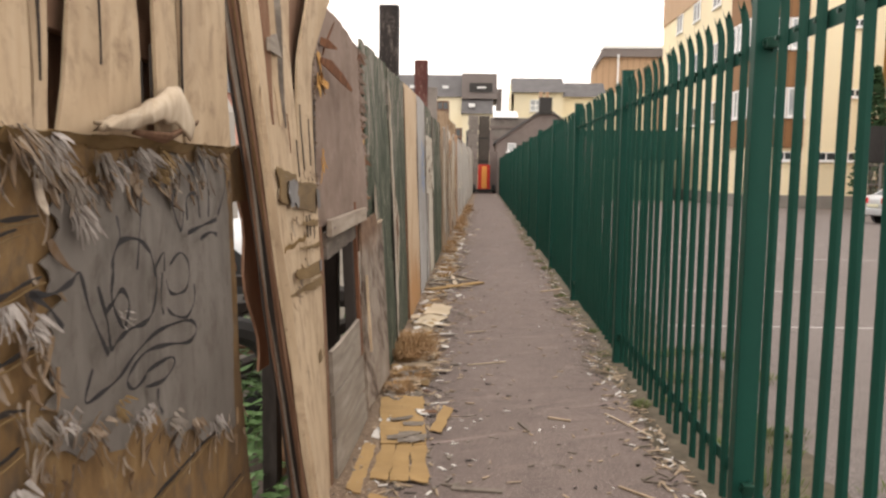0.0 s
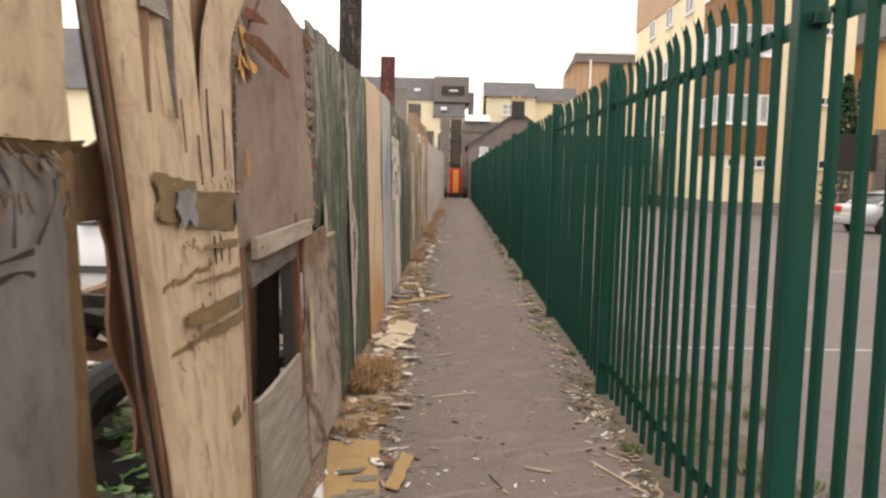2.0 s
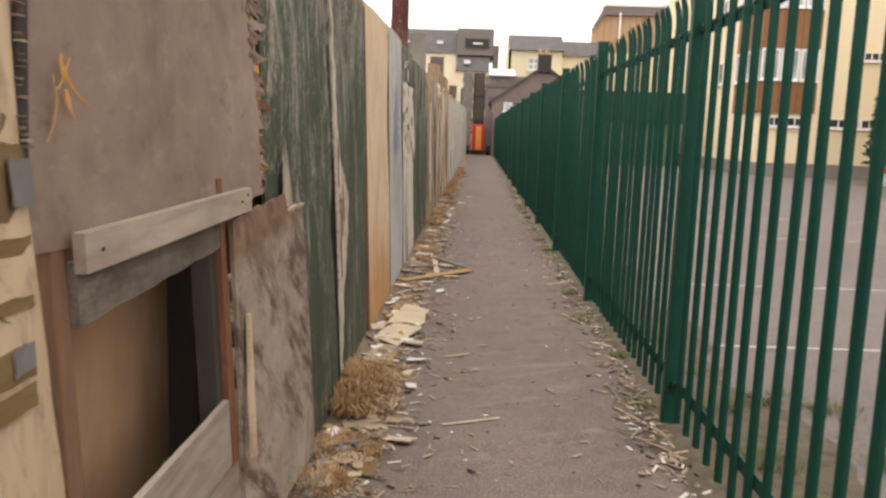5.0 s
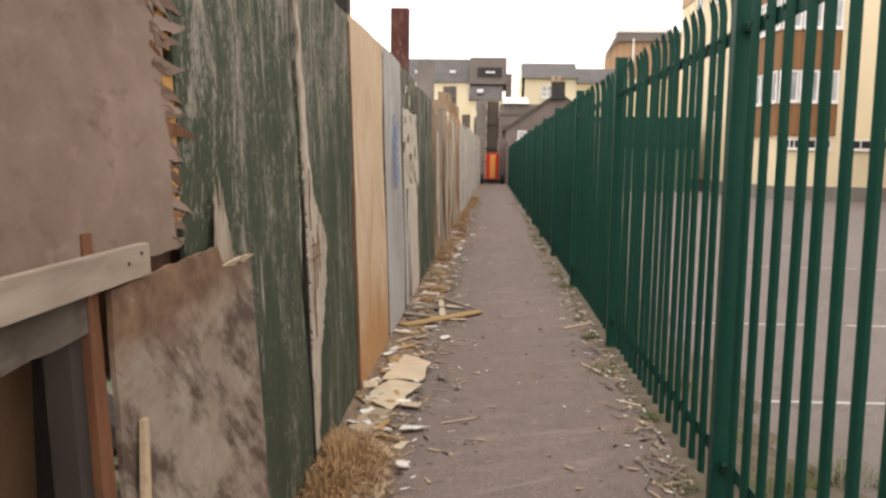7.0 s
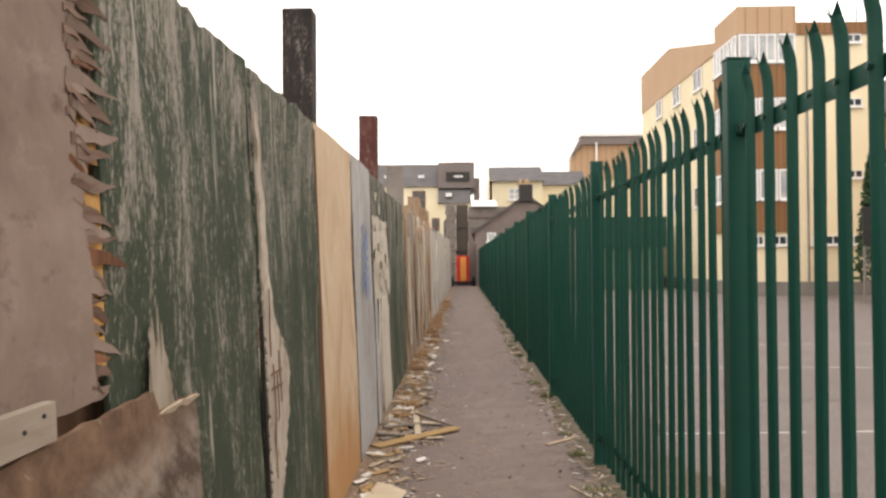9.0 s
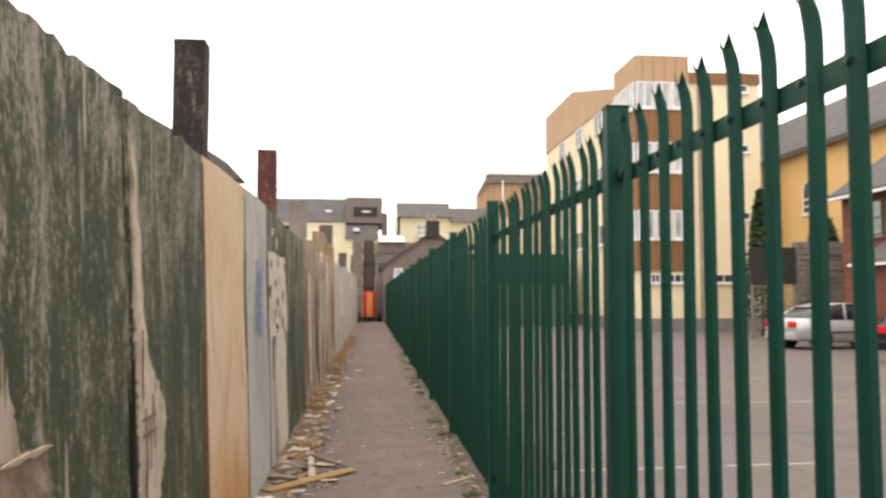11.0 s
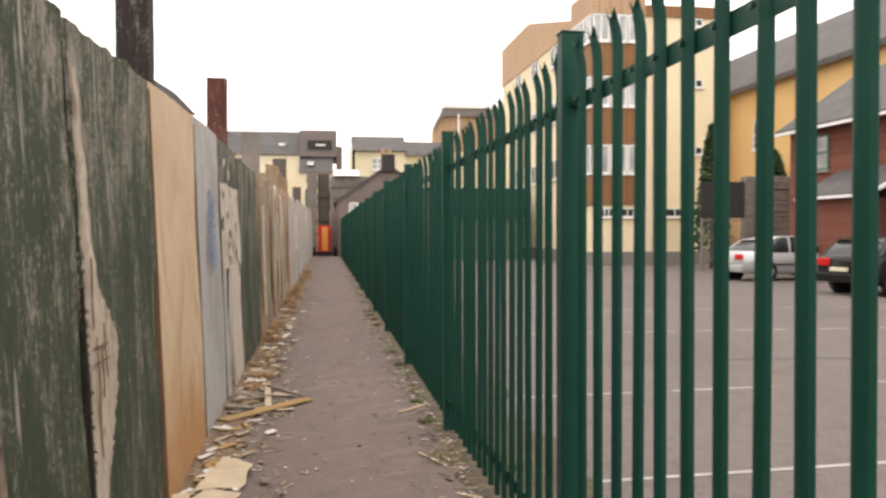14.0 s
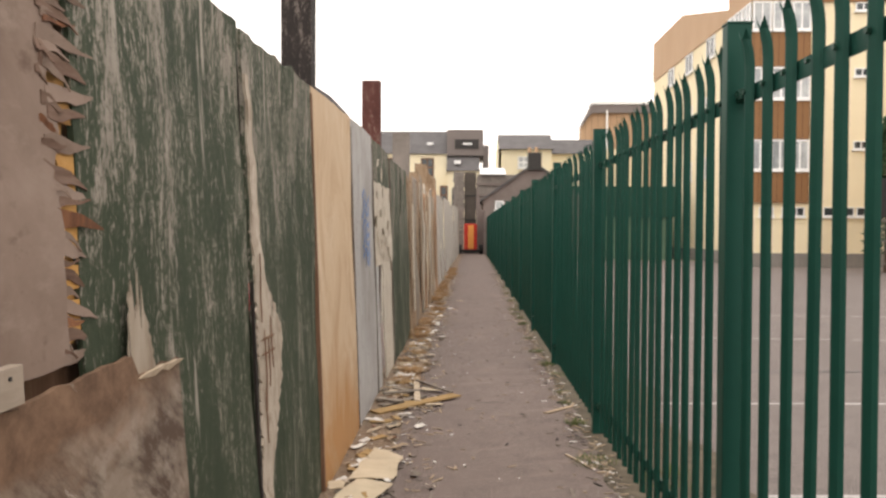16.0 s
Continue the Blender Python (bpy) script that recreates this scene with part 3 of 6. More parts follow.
def flakes(count, ya, yb, zline, spread, length, width, curl, down=True, seed=3, surf=face):
    """Torn tongues of veneer that curl off the face."""
    r = random.Random(seed)
    bm = bmesh.new()
    for _ in range(count):
        y = r.uniform(ya, yb)
        z = zline(y) + r.uniform(-spread, spread)
        l, w, c = r.uniform(*length), r.uniform(*width), r.uniform(0.3, 1) * curl
        ang = r.uniform(-0.6, 0.6)
        d = Vector((0, math.sin(ang), -math.cos(ang) if down else math.cos(ang)))
        k = [0, 0.2, 0.4, 0.6, 0.75, 0.9, 1]
        bow = r.uniform(-0.35, 0.35)
        pts = [(surf(y, z, 0.006) + c * t ** 1.6 * (1.0 - 0.35 * t), y + (d.y * t + bow * t * t) * l, z + d.z * l * (t - 0.3 * t * t)) for t in k]
        ribbon(bm, pts, [w * q * r.uniform(0.75, 1.2) for q in (1, 0.97, 0.9, 0.72, 0.5, 0.3, 0.06)], (r.uniform(-0.5, 0.5), math.cos(ang), math.sin(ang)), 0.002)
    bmesh.ops.recalc_face_normals(bm, faces=bm.faces)
    return bm


def stroke(bm, pts, width, out=0.008):
    """A painted line: a smooth flat band on the face."""
    fine = []
    n = len(pts)
    for i in range(n - 1):
        p0, p1, p2, p3 = (np.array(pts[max(0, min(n - 1, i + j))]) for j in (-1, 0, 1, 2))
        for t in np.linspace(0, 1, 7)[: 7 if i == n - 2 else 6]:
            fine.append(0.5 * (2 * p1 + (p2 - p0) * t + (2 * p0 - 5 * p1 + 4 * p2 - p3) * t * t + (3 * p1 - p0 - 3 * p2 + p3) * t ** 3))
    rows = []
    for i, p in enumerate(fine):
        d = fine[min(i + 1, len(fine) - 1)] - fine[max(i - 1, 0)]
        d = d / (np.hypot(*d) + 1e-9)
        q = np.array((-d[1], d[0])) * width / 2 * (0.75 + 0.35 * math.sin(i * 0.7))
        rows.append([bm.verts.new((face(a[0], a[1], out), a[0], a[1])) for a in (p - q, p + q)])
    for r, q in zip(rows, rows[1:]):
        bm.faces.new((r[0], r[1], q[1], q[0]))
    return bm


# the torn sheet with the scrawl
a = sheet_thing("torn plywood sheet with grey face and black scrawl", 1.1)
right_a = edge((1.95, 1.83, 1.74, 1.70, 1.68), (0, 0.39, 0.8, 1.21, 1.44), 0, 1.44, 0.008)
panel(a, "ochre_ply", 0.42, right_a, 0, ragged(1.43, 0.012, 4), 0.0, 0.018, 0.02, 20, 24)
panel(a, "grey_ply", lambda v: 0.76 + 0.12 * noise.noise((v * 4, 2, 1)) + 0.07 * noise.noise((v * 17, 2, 6)), edge((1.75, 1.67, 1.64, 1.62), (0.39, 0.8, 1.21, 1.44), 0.75, 1.4, 0.01, 5),
      lambda u: 0.90 - 0.26 * u ** 0.8 + 0.06 * noise.noise((u * 9, 1, 5)) + 0.05 * noise.noise((u * 33, 1, 5)), lambda u: float(np.interp(u, (0, 0.15, 0.3, 1), (1.30, 1.33, 1.385, 1.40))) + 0.03 * noise.noise((u * 6, 4, 5)) + 0.03 * noise.noise((u * 30, 4, 5)), 0.004, 0.003, 0.02, 30, 24, "grey_veneer", "grey weathered outer veneer")
r2 = random.Random(8)
line_top, line_bot = (lambda y: 1.36), (lambda y: 0.90 - 0.25 * max(0, y - 0.7) ** 0.8)
for n_, ya, yb, line_, spread, ln, wd, curl_, down_ in ((70, 0.60, 1.66, line_top, 0.05, (0.02, 0.09), (0.002, 0.009), 0.022, True), (34, 0.62, 1.30, line_top, 0.035, (0.03, 0.11), (0.006, 0.020), 0.035, True),
                                                       (60, 0.60, 1.76, line_bot, 0.045, (0.02, 0.08), (0.002, 0.008), 0.02, True), (22, 0.60, 1.30, line_bot, 0.06, (0.03, 0.10), (0.005, 0.018), 0.035, False),
                                                       (30, 0.58, 0.82, lambda y: 1.14, 0.16, (0.02, 0.10), (0.003, 0.016), 0.03, True)):
    wpart("splinter_fringe", flakes(n_, ya, yb, line_, spread, ln, wd, curl_, down_, r2.randint(0, 9999)), "fibre", a, "torn grey and ochre splinters")


def fibre_tuft(y, z, wide_, length, count, lean, seed):
    """A fan of fine torn fibres that hang off the face and curl at the ends."""
    r = random.Random(seed)
    bm = bmesh.new()
    for _ in range(int(count * 0.6)):
        o = r.gauss(0, 0.45)
        y_, z_, l = y + o * wide_, z + r.uniform(-0.014, 0.014), length * r.uniform(0.3, 0.8)
        d, c, w = lean + 0.45 * o + r.uniform(-0.25, 0.25), r.uniform(0.004, 0.030), r.choice((0.0015, 0.0025, 0.004, 0.007))
        pts = [(face(y_, z_, 0.012) + c * t * (1.4 - 0.6 * t), y_ + (math.sin(d) * t + 0.25 * o * t * t) * l, z_ - math.cos(d) * l * (t - 0.12 * t * t)) for t in (0, 0.3, 0.55, 0.8, 1)]
        ribbon(bm, pts, [w * 1.5, w * 1.3, w, w * 0.7, w * 0.15], (0.3 * o, math.cos(d), math.sin(d)), 0.0012)
    bmesh.ops.recalc_face_normals(bm, faces=bm.faces)
    return bm


for y_, z_, wide_, l_, n_, lean_, mat_ in ((0.72, 1.40, 0.05, 0.085, 60, 0.1, "grey_flake"), (0.77, 1.41, 0.03, 0.075, 34, 0.2, "silver_fibre"), (0.97, 1.37, 0.03, 0.06, 34, 0.1, "silver_fibre"), (0.93, 1.385, 0.05, 0.05, 40, -0.3, "grey_flake"),
                                           (1.10, 1.395, 0.05, 0.06, 46, 0.5, "silver_fibre"), (1.19, 1.40, 0.035, 0.085, 30, 0.2, "ochre_strip"), (1.17, 1.355, 0.05, 0.04, 26, 0.9, "ochre_strip"), (0.82, 1.35, 0.04, 0.08, 40, 0.15, "grey_flake"), (0.84, 1.29, 0.035, 0.075, 44, 0.1, "silver_fibre"),
                                           (0.66, 1.42, 0.05, 0.10, 36, 0.2, "fibre"), (0.62, 1.16, 0.03, 0.065, 40, -0.2, "silver_fibre"), (0.69, 1.13, 0.03, 0.06, 30, 0.1, "silver_fibre"), (0.98, 1.085, 0.025, 0.018, 16, 0.0, "silver_fibre"), (0.68, 0.97, 0.05, 0.06, 40, 0.3, "grey_flake"),
                                           (0.76, 0.96, 0.04, 0.05, 36, 0.0, "silver_fibre"), (0.96, 0.915, 0.04, 0.035, 34, 0.2, "ochre_strip"), (0.86, 0.90, 0.05, 0.05, 40, 0.2, "fibre"), (1.06, 0.87, 0.05, 0.05, 40, -0.2, "silver_fibre"), (1.22, 0.81, 0.05, 0.05, 36, 0.2, "grey_flake"),
                                           (1.36, 0.76, 0.05, 0.05, 36, 0.3, "fibre"), (1.50, 0.72, 0.05, 0.05, 36, -0.1, "silver_fibre"), (0.63, 0.88, 0.05, 0.09, 40, 0.4, "silver_fibre"), (1.42, 1.41, 0.06, 0.05, 30, 0.0, "grey_flake"), (1.56, 1.40, 0.04, 0.04, 24, 0.2, "fibre")):
    wpart("fibre_tuft", fibre_tuft(y_, z_, wide_, l_, n_, lean_, r2.randint(0, 9999)), mat_, a, "fan of torn wood fibres")
for i, (y0, y1, z0, dz) in enumerate(((0.44, 0.72, 1.275, 0.02), (0.44, 0.66, 1.245, 0.03), (0.44, 0.72, 1.17, 0.025), (0.46, 0.70, 1.09, 0.0), (0.50, 0.66, 1.01, -0.01), (0.46, 0.64, 0.93, 0.02), (0.9, 1.5, 0.66, 0.03), (0.7, 1.2, 0.55, -0.02), (1.1, 1.7, 0.47, 0.02))):
    for k2, (mat_, off, wd) in enumerate((("dark_wood", 0.004, 0.010), ("ochre_strip", 0.012, 0.004))):
        bm = bmesh.new()
        ys_ = np.linspace(y0, y1, 12)
        ribbon(bm, [(face(y_, z0, off + 0.006), y_, z0 - 0.008 * k2 + dz * (y_ - y0) / (y1 - y0) + 0.014 * noise.noise((y_ * 9, i, 0))) for y_ in ys_], [wd * (0.25 + abs(math.sin(q * 0.9 + i)) * math.sin(math.pi * (q + 0.3) / 12)) for q in range(12)], (0.2, 0, 1), 0.003)
        wpart("tear", bm, mat_, a, "dark split with a pale torn lip")
for i in range(4):
    bm = bmesh.new()
    y0 = 0.62 + i * 0.27
    pts = [(face(y, 1.42) + 0.012 + 0.025 * noise.noise((y * 6, i, 0)), y, 1.415 + 0.012 * noise.noise((y * 8, 3, i))) for y in np.linspace(y0, y0 + 0.29, 7)]
    ribbon(bm, pts, [0.026 + 0.022 * noise.noise((q * 1.3, i, 2)) for q in range(7)], (0.7, 0, 1), 0.004)
    wpart("torn_lip", bm, "ochre_strip", a, "ochre veneer lip curling outwards")
bm = bmesh.new()
for pts in ([(0.66, 1.18), (0.72, 1.17), (0.78, 1.18), (0.81, 1.19), (0.84, 1.12), (0.90, 1.03)], [(0.66, 1.18), (0.71, 1.15), (0.75, 1.11)],
            [(0.87, 1.16), (0.90, 1.09), (0.91, 1.04), (0.94, 1.05), (0.99, 1.06), (1.06, 1.06), (1.10, 1.08), (1.12, 1.13), (1.11, 1.16), (1.09, 1.20), (1.03, 1.23), (0.96, 1.23), (0.93, 1.20), (0.93, 1.18)],
            [(0.93, 1.18), (0.92, 1.13), (0.95, 1.08), (0.97, 1.07), (0.99, 1.11), (0.96, 1.14), (0.92, 1.12), (0.89, 1.11)]):
    stroke(bm, pts, 0.0115, 0.0245)
for pts in ([(1.06, 1.32), (1.05, 1.26), (1.03, 1.17)], [(0.95, 1.28), (0.96, 1.25), (0.96, 1.23)], [(1.11, 1.16), (1.16, 1.19), (1.16, 1.15)],
            [(1.19, 1.16), (1.25, 1.18), (1.30, 1.15), (1.29, 1.10), (1.24, 1.09), (1.19, 1.10), (1.17, 1.13)], [(1.15, 1.15), (1.14, 1.09), (1.15, 1.06)], [(1.33, 1.10), (1.33, 1.06), (1.28, 1.03), (1.20, 1.05), (1.17, 1.07)]):
    stroke(bm, pts, 0.0085, 0.0245)
for pts in ([(0.84, 1.02), (0.81, 0.97), (0.87, 0.97), (0.94, 0.98), (1.02, 1.01), (1.13, 1.03), (1.29, 1.02), (1.34, 0.99), (1.29, 0.97), (1.17, 0.99), (1.06, 1.0), (0.99, 0.98), (0.97, 0.96), (1.0, 0.94), (1.05, 0.95), (1.07, 0.96), (1.18, 0.96), (1.20, 0.94), (1.14, 0.92), (1.05, 0.93)],
            [(1.11, 0.91), (1.11, 0.88), (1.13, 0.85)]):
    stroke(bm, pts, 0.010, 0.0245)
wpart("scrawl", bm, "ink", a, "black marker scrawl")
bm = bmesh.new()
for pts in ([(1.30, 1.38), (1.36, 1.34), (1.38, 1.25)], [(1.38, 1.40), (1.44, 1.34), (1.44, 1.25)], [(1.30, 1.25), (1.30, 1.30), (1.35, 1.31), (1.37, 1.29)], [(1.22, 1.32), (1.22, 1.28), (1.26, 1.23), (1.28, 1.27)],
            [(1.57, 1.36), (1.57, 1.32), (1.51, 1.25)], [(1.30, 1.22), (1.39, 1.23), (1.50, 1.24)], [(1.38, 1.20), (1.45, 1.21), (1.50, 1.20)]):
    stroke(bm, pts, 0.011, 0.0245)
wpart("scrawl", bm, "ink", a, "black marker scrawl")

# split boards over it
up = sheet_thing("pale split veneer boards above the torn sheet", 1.1, "split_boards", z=1.38)
for y0, y1, y2, y3, out_ in ((0.46, 0.725, 0.46, 0.725, 0.004), (0.735, 0.775, 0.73, 0.785, -0.004), (0.81, 0.978, 1.02, 1.10, 0.004), (0.982, 1.160, 1.10, 1.06, -0.004), (1.166, 1.318, 1.24, 1.295, 0.0), (1.325, 1.652, 1.31, 1.63, 0.003)):
    panel(up, "pale_ply", lambda v: y0 + (y2 - y0) * v + 0.010 * noise.noise((v * 5, y0, 0)) + 0.004 * noise.noise((v * 24, y0, 5)), lambda v: y1 + (y3 - y1) * v + 0.010 * noise.noise((v * 6, y1, 2)) + 0.004 * noise.noise((v * 24, y1, 5)),
          1.425, ragged(2.30, 0.05, y0), out_, 0.008, 0.025, 8, 20, "board")
panel(up, "grey_wood", 0.97, 1.07, 1.45, 2.2, -0.022, 0.006, 0.0, 2, 3, "board", "brown stained inner board")
for y0, z0, z1, w_ in ((0.73, 1.50, 1.95, 0.006), (1.145, 1.50, 1.62, 0.004), (1.32, 1.44, 1.9, 0.006), (1.10, 1.47, 1.58, 0.003), (0.93, 1.55, 1.75, 0.002)):
    bm = bmesh.new()
    ribbon(bm, [(face(y0, z, 0.018), y0 + 0.008 * noise.noise((z * 7, y0, 0)), z) for z in np.linspace(z0, z1, 7)], [0.001, w_ * 0.6, w_, w_ * 0.8, w_, w_ * 0.5, 0.001], (0, 1, 0), 0.004)
    wpart("crack", bm, "dark_wood", up, "dark open crack")
panel(up, "brown_wood", 0.44, 1.66, 1.40, 2.25, -0.06, 0.01, 0.0, 2, 3, "backing", "dark timber backing")
panel(up, "brown_wood", 0.44, 1.64, 1.60, 1.68, -0.028, 0.03, 0.0, 2, 1, "rail", "dark timber rail")
curl = sheet_thing("pale torn curl of weathered wood on the ledge", 1.15, "torn_wood", z=1.44)
bm = bmesh.new()
cs_ = []
for u in np.linspace(0, 1, 25):
    y = 0.87 + 0.42 * u
    zt = float(np.interp(y, (0.87, 1.0, 1.12, 1.2, 1.25, 1.29), (1.448, 1.474, 1.508, 1.542, 1.538, 1.512)))
    drop = float(np.interp(y, (0.87, 1.0, 1.12, 1.2, 1.25, 1.29), (0.020, 0.034, 0.048, 0.075, 0.098, 0.085)))
    row_ = []
    for v in np.linspace(0, 1, 9):
        q = v * 2.2
        p = Vector((face(y, zt, 0.028) + 0.032 * math.sin(q), y - 0.03 * v, zt - drop * (1 - math.cos(q)) / 1.59))
        p += Vector((0.5, 0, 1)) * 0.016 * noise.noise(Vector((u * 6, v * 3, 1))) + Vector((0.5, 0, 1)) * 0.003 * noise.noise(Vector((u * 9, v * 22, 4)))
        row_.append(bm.verts.new(p))
    cs_.append(row_)
for p, q in zip(cs_, cs_[1:]):
    for i in range(8):
        bm.faces.new((p[i], p[i + 1], q[i + 1], q[i]))
bmesh.ops.recalc_face_normals(bm, faces=bm.faces)
bmesh.ops.solidify(bm, geom=bm.faces[:], thickness=0.006)
wpart("torn_piece", bm, "raw_strip", curl, smooth=True)
wpart("split_tongue", tube([(face(1.0, 1.43, 0.04), 1.0, 1.435), (face(1.15, 1.43, 0.045), 1.15, 1.43), (face(1.33, 1.46, 0.04), 1.33, 1.47)], [0.006, 0.016, 0.010], 8, 0.4), "brown_wood", curl)

# gap with hanging torn pieces
gap = sheet_thing("torn brown plywood scrap hanging in the gap", 1.84, "plywood_scrap", z=0.95)
panel(gap, "ochre_ply", lambda v: 1.70 + 0.05 * math.sin(v * 7), lambda v: 1.98 - 0.05 * v, 1.27, ragged(1.43, 0.015, 2), -0.03, 0.008, 0.02, 6, 8)
panel(gap, "brown_wood", lambda v: 1.98 - 0.12 * v + 0.03 * math.sin(v * 9), lambda v: 2.08 - 0.06 * v, 0.72, 1.27, -0.035, 0.008, 0.02, 6, 10)
gp_post = sheet_thing("dark timber fence post behind the gap", 1.97, "fence_post")
wpart("shaft", boxed(-0.62, 2.52, 0, -0.56, 2.60, 2.25, 0.005), "dark_wood", gp_post)
wpart("brace", boxed(-0.56, -0.24, -0.04, -0.53, 0.24, 0.04, 0.004, m=Matrix.Translation((0, 1.92, 1.93)) @ Matrix.Rotation(radians(-32), 4, "X")), "dark_wood", gp_post)
broken = thing("broken_stump", (-2.35, 7.3, 0), "broken grey timber post in the open lot", "post")
wpart("shaft", tube([(-2.35, 7.3, 0), (-2.34, 7.3, 1.2), (-2.36, 7.3, 1.9), (-2.40, 7.3, 2.18)], [0.15, 0.14, 0.14, 0.05], 9), "far_grey", broken)

# the pale sheet that comes apart: its near edge stands out over the path
b = thing("plywood_sheet", (-0.32, 2.3, 0), "pale plywood sheet splitting into veneer strips", "board", GROUP)


def face_b(y, z, out=0.0):
    u = min(1.0, max(0.0, (y - 1.76) / 0.99))
    return (1 - u) * (-0.20 - 0.137 * z) + u * (-0.40 - 0.04 * z) + out


rz_, ry_ = (0, 0.67, 1.3, 1.80, 1.94, 2.2), (2.84, 2.77, 2.71, 2.75, 2.88, 3.12)
left_b = lambda v: 1.76 + 0.05 * max(0, v - 0.8) + 0.008 * noise.noise((v * 20, 1, 1))
right_b = lambda v: float(np.interp(2.2 * v, rz_, ry_)) + 0.008 * noise.noise((v * 26, 7, 1))
panel(b, "brown_wood", left_b, right_b, 0, 2.12, -0.016, 0.008, 0.0, 8, 16, "core", "dark inner plies", face_b)
split = lambda v: left_b(v) + (right_b(v) - left_b(v)) * 0.60
wide = lambda v: max(0, v - 0.64) ** 1.2 / 0.3
panel(b, "pale_ply", left_b, lambda v: split(v) - 0.09 * wide(v), 0.0, ragged(2.2, 0.04, 3), 0.0, 0.009, 0.02, 16, 26, "veneer_strip", "pale split veneer", face_b)
panel(b, "pale_ply", lambda v: split(v) + 0.003 + 0.17 * wide(v), right_b, 0.0, ragged(2.2, 0.03, 5), 0.001, 0.009, 0.02, 10, 30, "veneer_strip", "pale split veneer", lambda y, z, out=0.0: face_b(y, z, out) + 0.09 * max(0.0, z - 1.72))
panel(b, "grey_wood", lambda v: 1.90 + 0.02 * v, lambda v: 2.06 - 0.03 * v, 1.72, lambda u: 1.76 + 0.03 * u, 0.03, 0.01, 0.0, 3, 2, "wood_chip", "grey chip caught in the split", face_b)
for q_ in range(3):
    bm = bmesh.new()
    ribbon(bm, [(face_b(1.9 + 0.1 * q_, z, 0.014 + 0.03 * (z - 1.5) ** 2), 1.88 + 0.11 * q_ + (0.10 - 0.04 * q_) * (z - 1.5) + 0.02 * math.sin(z * 5 + q_), z) for z in np.linspace(1.5, 2.2, 9)], [0.004, 0.012, 0.03, 0.05, 0.06, 0.06, 0.055, 0.05, 0.05], (0.5, 1, 0), 0.004)
    wpart("veneer_curl", bm, ("brown_wood", "pale_ply", "stained_grey")[q_], b, "loose curl of split veneer")
for y0, y1, t0, t1, b0, b1 in ((1.88, 2.20, 1.372, 1.35, 1.27, 1.24), (2.18, 2.72, 1.326, 1.306, 1.232, 1.188), (2.18, 2.72, 1.186, 1.166, 1.178, 1.136), (2.09, 2.70, 1.11, 1.072, 1.106, 1.054),
                               (1.99, 2.69, 1.05, 1.0, 1.017, 0.945), (1.88, 2.67, 0.981, 0.943, 0.977, 0.905), (2.46, 2.73, 0.671, 0.648, 0.632, 0.595)):
    panel(b, "ochre_strip", lambda v: y0 + 0.03 * noise.noise((v * 3, y0 * 9, 0)), lambda v: y1 + 0.008 * noise.noise((v * 4, y1 * 5, 0)), lambda u: b0 + (b1 - b0) * u + 0.006 * noise.noise((u * 6, b0 * 20, 1)) + 0.004 * noise.noise((u * 30, b0 * 9, 1)),
          lambda u: t0 + (t1 - t0) * u + 0.006 * noise.noise((u * 5, t0 * 20, 4)) + 0.004 * noise.noise((u * 30, t0 * 9, 4)), 0.011, 0.003, 0.02, 24, 5, "torn_patch", "ochre patch where veneer tore off", face_b)
for y0, y1, z0, z1 in ((2.65, 2.72, 1.215, 1.285), (2.61, 2.68, 0.965, 1.005)):
    panel(b, "worn_grey", lambda v: y0 + 0.02 * noise.noise((v * 3, y0, 0)), y1, z0, lambda u: z1 + 0.012 * noise.noise((u * 5, z1, 0)), 0.015, 0.003, 0.02, 6, 5, "torn_patch", "grey patch", face_b)
bm = bmesh.new()
rt = random.Random(19)
for q in range(34):
    y_ = 1.83 + 0.0145 * q + rt.uniform(-0.004, 0.004)
    z_ = 1.128 + 0.004 * math.sin(q * 0.4)
    ribbon(bm, [(face_b(y_, z_, 0.012), y_ - 0.002, z_ - rt.uniform(0.004, 0.010)), (face_b(y_, z_, 0.012), y_, z_), (face_b(y_, z_, 0.012), y_ + 0.002, z_ + rt.uniform(0.004, 0.012))], [0.0008, rt.uniform(0.0010, 0.0022), 0.0008], (0, 1, 0), 0.003)
wpart("splinter_fringe", bm, "ochre_strip", b, "row of fine saw nicks")
panel(b, "worn_grey", lambda v: 2.0 + 0.03 * noise.noise((v * 3, 1, 0)), lambda v: 2.16 + 0.05 * noise.noise((v * 3, 4, 0)), lambda u: 1.25 + 0.03 * noise.noise((u * 3, 2, 0)), lambda u: 1.33 + 0.02 * noise.noise((u * 4, 8, 0)), 0.017, 0.004, 0.006, 14, 8, "torn_patch", "grey patch", face_b)
for i, (y0, z0, z1, w_) in enumerate(((2.40, 1.36, 1.60, 0.007), (2.57, 1.38, 1.56, 0.006), (2.28, 1.34, 1.47, 0.006), (2.36, 1.12, 1.20, 0.010), (2.44, 1.12, 1.20, 0.008), (2.55, 1.10, 1.17, 0.006), (2.15, 1.42, 1.55, 0.003))):
    bm = bmesh.new()
    ribbon(bm, [(face_b(y0, z, 0.012), y0 + 0.012 * noise.noise((z * 7, i, 0)), z) for z in np.linspace(z0, z1, 7)], [0.001, w_ * 0.6, w_, w_ * 0.8, w_, w_ * 0.5, 0.001], (0, 1, 0), 0.004)
    wpart("crack", bm, "dark_wood" if w_ > 0.005 else "brown_wood", b, "dark open crack")
